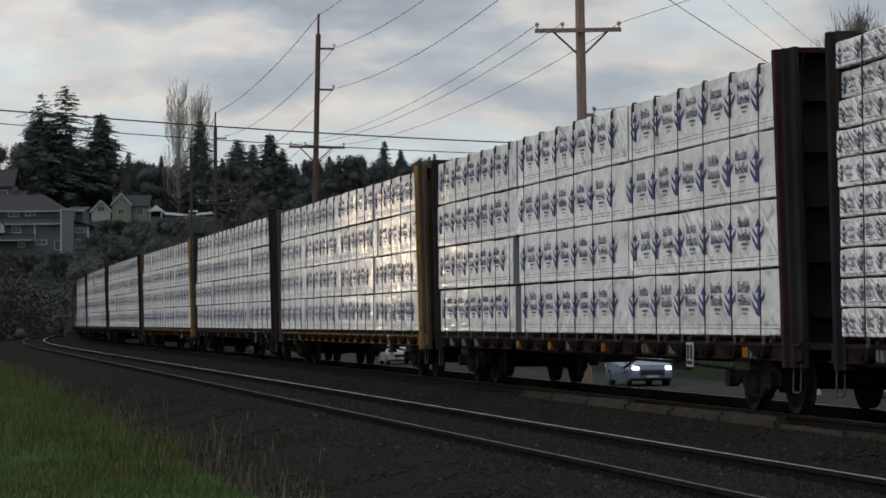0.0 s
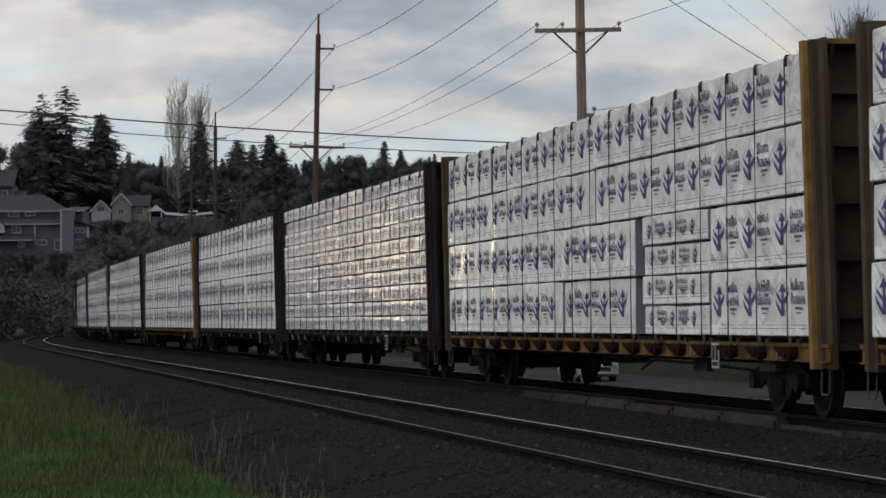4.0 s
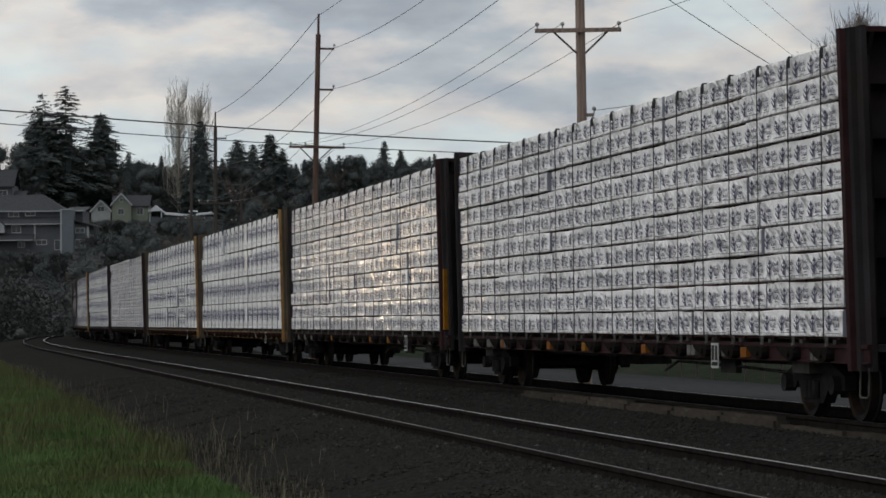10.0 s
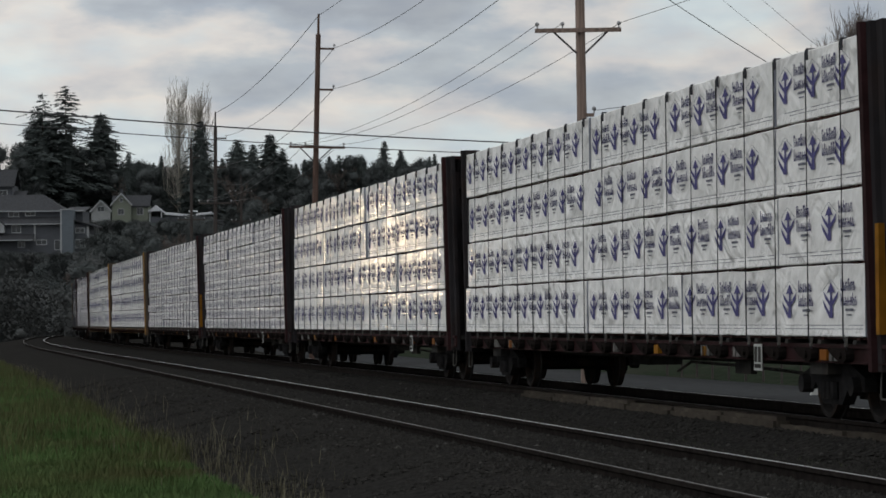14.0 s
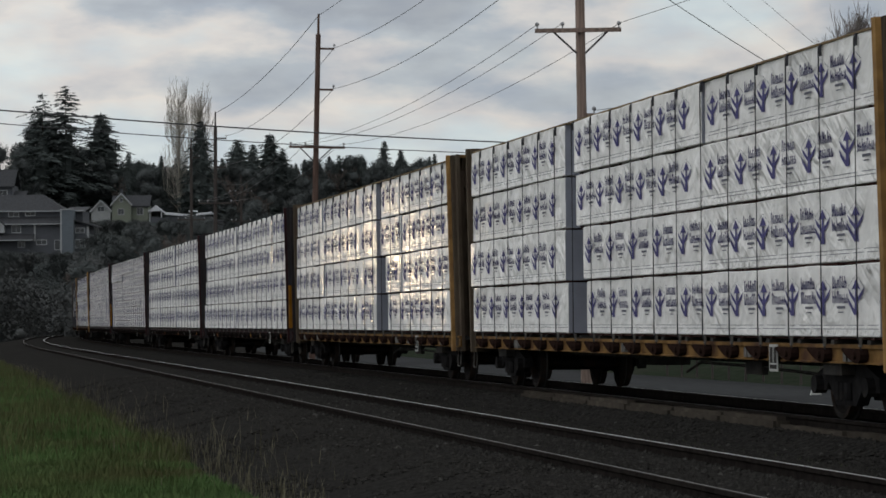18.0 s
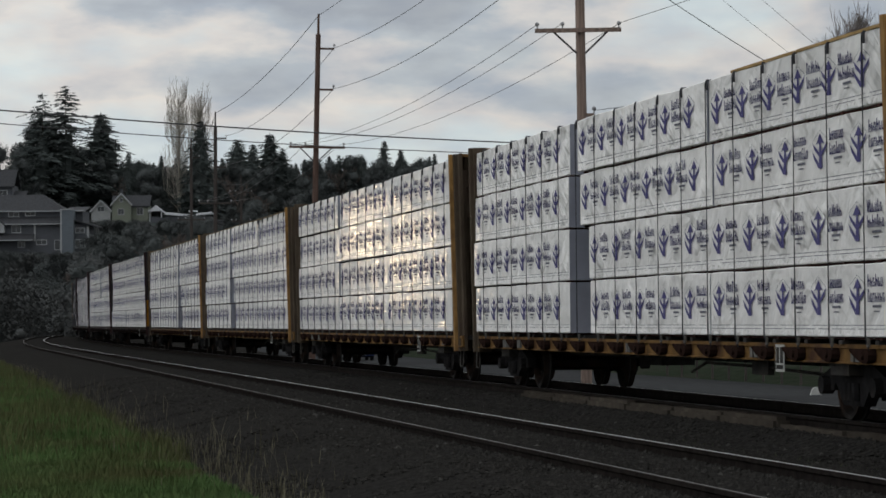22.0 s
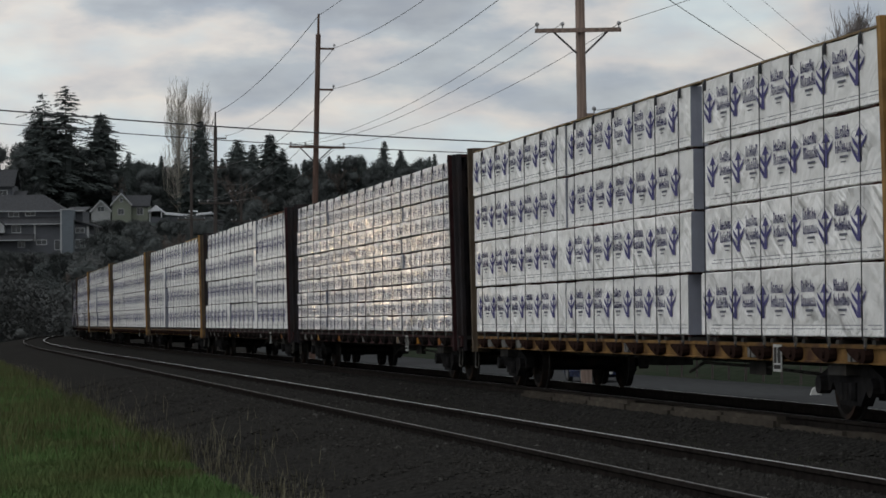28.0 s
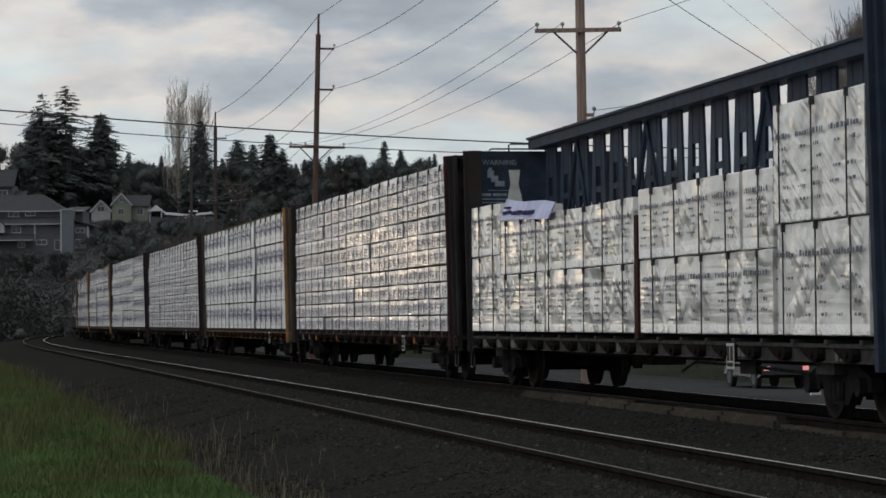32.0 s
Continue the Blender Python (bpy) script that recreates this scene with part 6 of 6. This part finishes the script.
top_a, top_b, top_c = at_pole(0, 0, 21, 0), at_pole(1, 0, 20.1, 0), at_pole(2, 0, 19.5, 0)
wire(top_a, top_b, 0.7, 0.015)
wire(top_b, top_c, 0.7, 0.019)
for za, zb, zc in ((18.6, 18.2, 17.6), (16.2, 15.8, 15.2)):
    wire(at_pole(0, 0.9, za, 0), at_pole(1, 0.95, zb, 0), 1.0, 0.016)
    wire(at_pole(1, 0.95, zb, 0), at_pole(2, 0.9, zc, 0), 0.9, 0.018)
for xa in (-1.44, -0.62, 1.37):
    wire(at_pole(0, xa, 12.32), at_pole(1, xa, 12.5), 0.8, 0.011)
    wire(at_pole(1, xa, 12.5), at_pole(2, xa, 12.2), 0.8, 0.013)
for k in (2, 3):
    wire(at_pole(k, 0.0, 19.3, 0), at_pole(k + 1, 0.0, 19.0 if k == 3 else 20.3, 0), 0.7, 0.022)
# wires that run on towards the viewer's side of the line
near_end = [(17.6, 30.0, 21.5), (18.6, 30.0, 19.0), (19.2, 30.0, 12.0)]
wire(top_a, near_end[0], 0.7, 0.012)
wire(at_pole(0, 1.37, 12.32), (19.0, 30.0, 12.1), 0.6, 0.010)
wire(at_pole(0, 0.42, 9.35, 0), (24.0, 78.0, 11.4), 0.5, 0.010)
wire(at_pole(0, 0.15, 15.2, 0), (19.6, 100.0, 6.2), 0.5, 0.014)
wire(at_pole(0, 0.15, 17.3, 0), (18.2, 100.0, 6.6), 0.4, 0.007)
wire(at_pole(0, 0.15, 18.8, 0), (18.6, 100.0, 7.0), 0.4, 0.007)
# two heavy cables that cross the line
wire((-24.5, 118.0, 10.9), (14.0, 150.0, 10.4), 0.35, 0.034, "heavy black cable across the railway")
wire((-24.5, 118.0, 10.35), (14.0, 150.0, 9.9), 0.45, 0.022, "heavy black cable across the railway")

# ------------------------------------------------------------------ a pale marker by the road
bm = bmesh.new()
prism(bm, [(-0.19, -0.10), (0.21, -0.10), (0.13, 0.17), (0.02, 0.19), (-0.10, 0.14)], -0.16, 0.16)
bmesh.ops.bevel(bm, geom=bm.edges[:], offset=0.02, segments=2, affect="EDGES")
mx, my, mh = rail_point(94.3, 21.0)
me = bpy.data.meshes.new("marker_stone")
bm.to_mesh(me)
bm.free()
me.materials.append(STENCIL)
mark_ob = tagged(new("marker_stone", me), "white painted block of stone at the road's edge", "stone")
mark_ob.matrix_basis = pose(mx, my, -1.37)

# ------------------------------------------------------------------ loose stones and grass
rnd = random.Random(21)


def scatter_mesh(name, verts, faces, mat, words, category):
    me = bpy.data.meshes.new(name)
    me.from_pydata(verts, [], faces)
    me.materials.append(mat)
    tagged(new(name, me), words, category, "", "stuff")


def stones(count, o0, o1, s0, s1, zf, small, large):
    verts, faces = [], []
    for _ in range(count):
        s = s0 + (s1 - s0) * rnd.random() ** 1.6
        o = rnd.uniform(o0, o1)
        x, y, _h = rail_point(s, o)
        z = zf(o)
        r = rnd.uniform(small, large)
        base = len(verts)
        for px, py, pz in ((1, 0, 0), (0, 1, 0), (-1, 0, 0), (0, -1, 0), (0, 0, 1), (0, 0, -0.6)):
            k = r * rnd.uniform(0.6, 1.2)
            verts.append((x + (px + rnd.uniform(-0.3, 0.3)) * k, y + (py + rnd.uniform(-0.3, 0.3)) * k, z + pz * k * 0.8))
        for a, b, c in ((0, 1, 4), (1, 2, 4), (2, 3, 4), (3, 0, 4), (1, 0, 5), (2, 1, 5), (3, 2, 5), (0, 3, 5)):
            faces.append((base + a, base + b, base + c))
    return verts, faces


BED_O = [-7.2, -6.3, -5.5, -4.75, -4.5, -3.0, -1.5, -1.15, -0.7, -0.25, 0.05, 1.37]
BED_Z = [-0.50, -0.46, -0.30, -0.15, -0.13, -0.13, -0.12, -0.17, -0.22, -0.14, -0.03, -0.02]
v, f = stones(34000, -7.0, 0.4, 18, 75, lambda o: float(np.interp(o, BED_O, BED_Z)), 0.014, 0.042)
scatter_mesh("ballast_stones", v, f, STONE, "loose dark crushed stones along the tracks", "gravel")

GRASS = material("green_grass_blades", (0.072, 0.124, 0.042), 0.8, var=0.30, scale=0.6, bump=0, spec=0.05, dirt=(0.080, 0.076, 0.034), dirt_scale=0.4, dirt_at=(0.44, 0.66))
STRAW = material("dry_straw_stalks", (0.115, 0.105, 0.070), 0.8, var=0.35, scale=2, bump=0, spec=0.1)


def blades(count, place, hmin, hmax, width):
    verts, faces = [], []
    for _ in range(count):
        x, y, z = place()
        hgt = rnd.uniform(hmin, hmax)
        az, lean = rnd.uniform(0, 6.283), rnd.uniform(0.05, 0.55) * hgt
        dx, dy = math.cos(az), math.sin(az)
        wx, wy = -dy * width, dx * width
        b = len(verts)
        verts += [(x - wx, y - wy, z), (x + wx, y + wy, z), (x + wx * 0.7 + dx * lean * 0.35, y + wy * 0.7 + dy * lean * 0.35, z + hgt * 0.6),
                  (x - wx * 0.7 + dx * lean * 0.35, y - wy * 0.7 + dy * lean * 0.35, z + hgt * 0.6), (x + dx * lean, y + dy * lean, z + hgt)]
        faces += [(b, b + 1, b + 2, b + 3), (b + 3, b + 2, b + 4)]
    return verts, faces


def verge_place():
    while True:
        s = 22 + 130 * rnd.random() ** 2.2
        o = -6.9 - (rnd.random() ** 1.3) * (2.5 + s * 0.16)
        x, y, _h = rail_point(s, o)
        if x > -0.172 * y - 0.3:
            return x, y, -0.42 + 0.04 * noise.noise((x, y, 0))


v, f = blades(95000, verge_place, 0.06, 0.17, 0.006)
scatter_mesh("grass", v, f, GRASS, "long green grass on the verge", "grass")


def yellow_place():
    while True:
        s = 34 + 110 * rnd.random() ** 1.5
        o = -6.7 - rnd.random() ** 1.5 * 4.5
        x, y, _h = rail_point(s, o)
        if noise.noise((x * 0.5, y * 0.25, 9.0)) > rnd.uniform(-0.3, 0.5):
            return x, y, -0.42


YELLOWED = material("yellowed_grass_blades", (0.076, 0.082, 0.036), 0.8, var=0.4, scale=1.2, bump=0, spec=0.05)
v, f = blades(13000, yellow_place, 0.10, 0.34, 0.007)
scatter_mesh("yellowed_grass", v, f, YELLOWED, "yellowed long grass mixed into the verge", "grass")


def edge_place():
    s = 24 + 90 * rnd.random() ** 1.8
    while True:
        o = -6.6 + rnd.gauss(0, 0.42)
        x, y, _h = rail_point(s, o)
        if noise.noise((x * 0.9, y * 0.5, 4.0)) > rnd.uniform(-0.4, 0.5):
            return x, y, -0.5
        s = 24 + 90 * rnd.random() ** 1.8


v, f = blades(2400, edge_place, 0.10, 0.34, 0.005)
scatter_mesh("dry_grass", v, f, STRAW, "dry yellowish grass stalks along the verge's edge", "grass")


def tall_place():
    s = 30 + 12 * rnd.random() if rnd.random() < 0.55 else rnd.uniform(42, 75)
    o = -6.0 + rnd.gauss(0, 0.45)
    x, y, _h = rail_point(s, o)
    return x, y, -0.5


v, f = blades(130, tall_place, 0.25, 0.62, 0.006)
scatter_mesh("tall_dry_stalks", v, f, STRAW, "tall dry weed stalks on the stony shoulder", "weeds")


def middle_place():
    s = rnd.uniform(24, 56)
    o = rnd.uniform(-1.3, -0.05)
    x, y, _h = rail_point(s, o)
    return x, y, -0.27


WEED = material("dark_low_weeds", (0.036, 0.040, 0.021), 0.8, var=0.5, scale=3, bump=0, spec=0.1)
v, f = blades(5200, middle_place, 0.02, 0.10, 0.008)
scatter_mesh("weeds", v, f, WEED, "low dark weeds between the tracks", "weeds")

# ------------------------------------------------------------------ posts behind the road
def post_thing():
    t = thing("fence_post", "thin dark post behind the road", "fence post", "posts behind the road")
    bm = bmesh.new()
    beam(bm, (0, 0, -0.3), (0, 0, 1.15), 0.055, 8, 0, 0.05)
    beam(bm, (0, 0, 1.15), (0, 0, 1.19), 0.062, 8)
    part("shaft", bm, POLE_DARK, t)
    return t


first_post = post_thing()
for k in range(13):
    x, y, h = rail_point(100 + 2.6 * k, 25.7)
    (first_post if k == 0 else copy_thing(first_post, pose(0, 0, 0))).matrix_basis = pose(x, y, -1.5)

# ------------------------------------------------------------------ vehicles on the road
CHROME = material("dull_wheel_alloy", (0.12, 0.12, 0.125), 0.45, 0.3, var=0.05, bump=0)
RUBBER = material("black_tyre", (0.015, 0.015, 0.015), 0.85, var=0.2)


def glow(name, colour, strength):
    m = bpy.data.materials.new(name)
    m.use_nodes = True
    b = m.node_tree.nodes["Principled BSDF"]
    b.inputs["Emission Color"].default_value, b.inputs["Emission Strength"].default_value = (*colour, 1), strength
    return m


HEADLIGHT = glow("lit_headlight", (1.0, 0.84, 0.84), 5.0)
LAMP_GLASS = material("unlit_lamp_glass", (0.16, 0.17, 0.18), 0.15, var=0.1, bump=0)
TAILLIGHT = glow("red_tail_lamp", (0.8, 0.05, 0.03), 0.6)


def paint(name, colour):
    return material(name, colour, 0.25, 0.0, spec=0.3, var=0.06, scale=1.0, bump=0)


def body_bm(length, width, prof):
    """A car body: side profile rounded in plan and tucked in towards the roof."""
    bm = bmesh.new()
    ys = (-1.0, -0.92, -0.55, 0.0, 0.55, 0.92, 1.0)
    rows = []
    for yy in ys:
        pull = 0.10 * max(0, abs(yy) - 0.5) ** 2 / 0.25
        row = []
        for x, z in prof:
            tuck = 1.0 - 0.22 * max(0.0, (z - 0.85) / 0.6)
            shrink = 1.0 - pull * (abs(x) / (length / 2)) ** 3
            row.append(bm.verts.new((x * shrink, yy * width / 2 * tuck, z - (0.03 if abs(yy) > 0.95 and z > 0.5 else 0))))
        rows.append(row)
    n = len(prof)
    for a, b in zip(rows, rows[1:]):
        for i in range(n):
            bm.faces.new([a[i], a[(i + 1) % n], b[(i + 1) % n], b[i]])
    bm.faces.new(rows[0][::-1])
    bm.faces.new(rows[-1])
    bmesh.ops.recalc_face_normals(bm, faces=bm.faces)
    return bm


def tucked(z, wid):
    return wid / 2 * (1.0 - 0.22 * max(0.0, (z - 0.85) / 0.6))


def side_glass(bm, outline, side, wid):
    """A side window that follows the body's lean."""
    rings = [[bm.verts.new((x, side * (tucked(z, wid) + lift), z)) for x, z in outline] for lift in (0.014, -0.03)]
    n = len(outline)
    bm.faces.new(rings[0])
    bm.faces.new(rings[1][::-1])
    for k in range(n):
        bm.faces.new([rings[0][k], rings[1][k], rings[1][(k + 1) % n], rings[0][(k + 1) % n]])


def vehicle(name, words, mat, lights_on, truck=False):
    """A passenger car or pickup, x forward."""
    c = thing(name, words, "car" if not truck else "pickup truck", "traffic on the road")
    if truck:
        prof = [(-2.8, 0.55), (-2.8, 1.15), (-0.7, 1.18), (-0.6, 1.80), (0.75, 1.85), (1.35, 1.25), (2.65, 1.12), (2.75, 0.55), (2.2, 0.42), (-2.3, 0.42)]
        half, wid, wheel, zr = 2.75, 1.95, 0.40, 0.40
    else:
        prof = [(-2.20, 0.42), (-2.26, 0.90), (-2.14, 1.06), (-1.72, 1.44), (-0.8, 1.54), (0.10, 1.52), (0.98, 1.06), (1.75, 0.98), (2.12, 0.88), (2.25, 0.70), (2.24, 0.34), (1.9, 0.22), (-1.9, 0.22)]
        half, wid, wheel, zr = 2.27, 1.80, 0.33, 0.33
    body = part("body", body_bm(half * 2, wid, prof), mat, c)
    if truck:
        sides, front, back = [(-0.5, 1.24), (-0.45, 1.70), (0.68, 1.74), (1.12, 1.28)], [(0.82, 1.76), (1.30, 1.28), (1.36, 1.28), (0.88, 1.77)], [(-0.62, 1.25), (-0.58, 1.72), (-0.63, 1.72), (-0.67, 1.25)]
    else:
        sides, front, back = [(-1.85, 1.10), (-1.55, 1.40), (-0.6, 1.48), (0.06, 1.46), (0.72, 1.10)], [(0.16, 1.47), (0.90, 1.09), (0.97, 1.09), (0.22, 1.50)], [(-2.05, 1.12), (-1.74, 1.40), (-1.80, 1.42), (-2.11, 1.12)]
    for sg in (-1, 1):
        bm = bmesh.new()
        side_glass(bm, sides, sg, wid)
        part("side_window", bm, GLASS, c)
    bm = bmesh.new()
    prism(bm, back, -0.58, 0.58)
    part("rear_window", bm, GLASS, c)
    bm = bmesh.new()
    prism(bm, front, -0.62, 0.62)
    part("windscreen", bm, GLASS, c)
    for sg in (-1, 1):
        bm = bmesh.new()
        zl = 0.74 if not truck else 0.95
        lo, hi = sorted((sg * (wid / 2 - 0.10), sg * (wid / 2 - 0.34)))
        prism(bm, [(half - 0.22, zl - 0.07), (half - 0.005, zl - 0.06), (half - 0.03, zl + 0.05), (half - 0.22, zl + 0.09)], lo, hi)
        part("headlight", bm, HEADLIGHT if lights_on else LAMP_GLASS, c)
        bm = bmesh.new()
        box(bm, -half + 0.0, -half + 0.06, sg * wid * 0.40 - 0.12, sg * wid * 0.40 + 0.12, 0.72, 0.88)
        part("tail_lamp", bm, TAILLIGHT, c)
        bm = bmesh.new()
        box(bm, 0.62, 0.82, sg * (wid / 2 + 0.12) - 0.08, sg * (wid / 2 + 0.12) + 0.08, 0.98, 1.10)
        part("mirror", bm, mat, c)
        for ax in (half * 0.60, -half * 0.60):
            bm = bmesh.new()
            beam(bm, (ax, sg * (wid / 2 - 0.20), zr), (ax, sg * (wid / 2 + 0.005), zr), wheel, 20)
            tyre = part("wheel", bm, RUBBER, c)
            bm = bmesh.new()
            beam(bm, (ax, sg * (wid / 2 - 0.03), zr), (ax, sg * (wid / 2 + 0.018), zr), wheel * 0.62, 12)
            part("rim", bm, CHROME, tyre)
    bm = bmesh.new()
    box(bm, half - 0.10, half + 0.004, -0.5, 0.5, 0.46, 0.64)
    part("grille", bm, RUBBER, c)
    bm = bmesh.new()
    box(bm, half - 0.06, half + 0.012, -0.26, 0.26, 0.36, 0.46)
    part("number_plate", bm, STENCIL, c)
    return c


NEAR_LANE, FAR_LANE = 19.2, 22.8
WHITE_PAINT, BLUE_PAINT, DARK_PAINT = paint("white_car_paint", (0.34, 0.34, 0.35)), paint("blue_car_paint", (0.013, 0.022, 0.060)), paint("dark_car_paint", (0.03, 0.032, 0.036))
SILVER_BLUE = paint("silver_blue_car_paint", (0.11, 0.15, 0.21))
# vehicle, lane, then how far along the line it is at two moments
TRAFFIC = [
    (vehicle("passenger_car", "silver-blue hatchback car with lit headlights", SILVER_BLUE, True), NEAR_LANE, 0.0, 112.0, 1.5, 96.1),
    (vehicle("passenger_car", "white hatchback car driving away along the road", WHITE_PAINT, False), FAR_LANE, 1.5, 114.0, 2.5, 130.0),
    (vehicle("passenger_car", "white hatchback car with unlit headlights", WHITE_PAINT, False), NEAR_LANE, 3.0, 134.0, 6.0, 94.7, 7.0, 84.8),
    (vehicle("passenger_car", "dark blue hatchback car on the road", BLUE_PAINT, False), NEAR_LANE, 28.4, 114.8, 29.9, 96.6, 31.1, 83.8, 32.0, 73.5),
    (vehicle("pickup_truck", "dark pickup truck driving away", DARK_PAINT, False, True), FAR_LANE, 31.4, 95.7, 32.0, 106.0),
    (vehicle("passenger_car", "white hatchback car far along the road", WHITE_PAINT, False), FAR_LANE, 0.0, 201.0, 1.0, 213.0),
]


# ------------------------------------------------------------------ what moves


def train_place(t):
    """How far along the line the front of the load of the wagon numbered 0 stands."""
    u = t / 16 - 1
    return 0.28785 * u ** 3 + 1.69069 * u ** 2 + 194.39299 * u + 246.92152


def wagon_pose(s):
    xa, ya, _ = rail_point(s + 9.15, TRAIN_TRACK)
    xb, yb, _ = rail_point(s - 9.15, TRAIN_TRACK)
    return pose((xa + xb) / 2, (ya + yb) / 2, 0, 0, 0, math.degrees(math.atan2(ya - yb, xa - xb)))


def motions():
    times = [k * 0.5 for k in range(65)]
    for number, w in WAGONS.items():
        walk(w, [(t, wagon_pose(train_place(t) - number * LENGTH - END)) for t in times])
    # every wheelset rolls alike, so they share one set of keys
    first = WHEELSETS[0]
    walk(first, [(k / 15, pose(0, 0, 0, 0, math.degrees((train_place(k / 15) - train_place(0)) / 0.43), 0)) for k in range(481)])
    for ws in WHEELSETS[1:]:
        ws.rotation_mode = "QUATERNION"
        keys = ws.animation_data_create()
        keys.action = first.animation_data.action
        keys.action_slot = first.animation_data.action_slot

    for car, lane, *knots in TRAFFIC:
        ts, ss = knots[0::2], knots[1::2]
        speed = (ss[-1] - ss[0]) / (ts[-1] - ts[0])
        last = (ss[-1] - ss[-2]) / (ts[-1] - ts[-2])
        first_speed = (ss[1] - ss[0]) / (ts[1] - ts[0])
        rows = []
        for k in range(33):
            t = float(k)
            s = float(np.interp(t, ts, ss)) + first_speed * min(0.0, t - ts[0]) + last * max(0.0, t - ts[-1])
            s = min(440.0, max(-50.0, s))
            x, y, h = rail_point(s, lane)
            rows.append((t, pose(x, y, -1.475, 0, 0, math.degrees(math.pi / 2 - h) + (180 if speed < 0 else 0))))
        walk(car, rows)


motions()
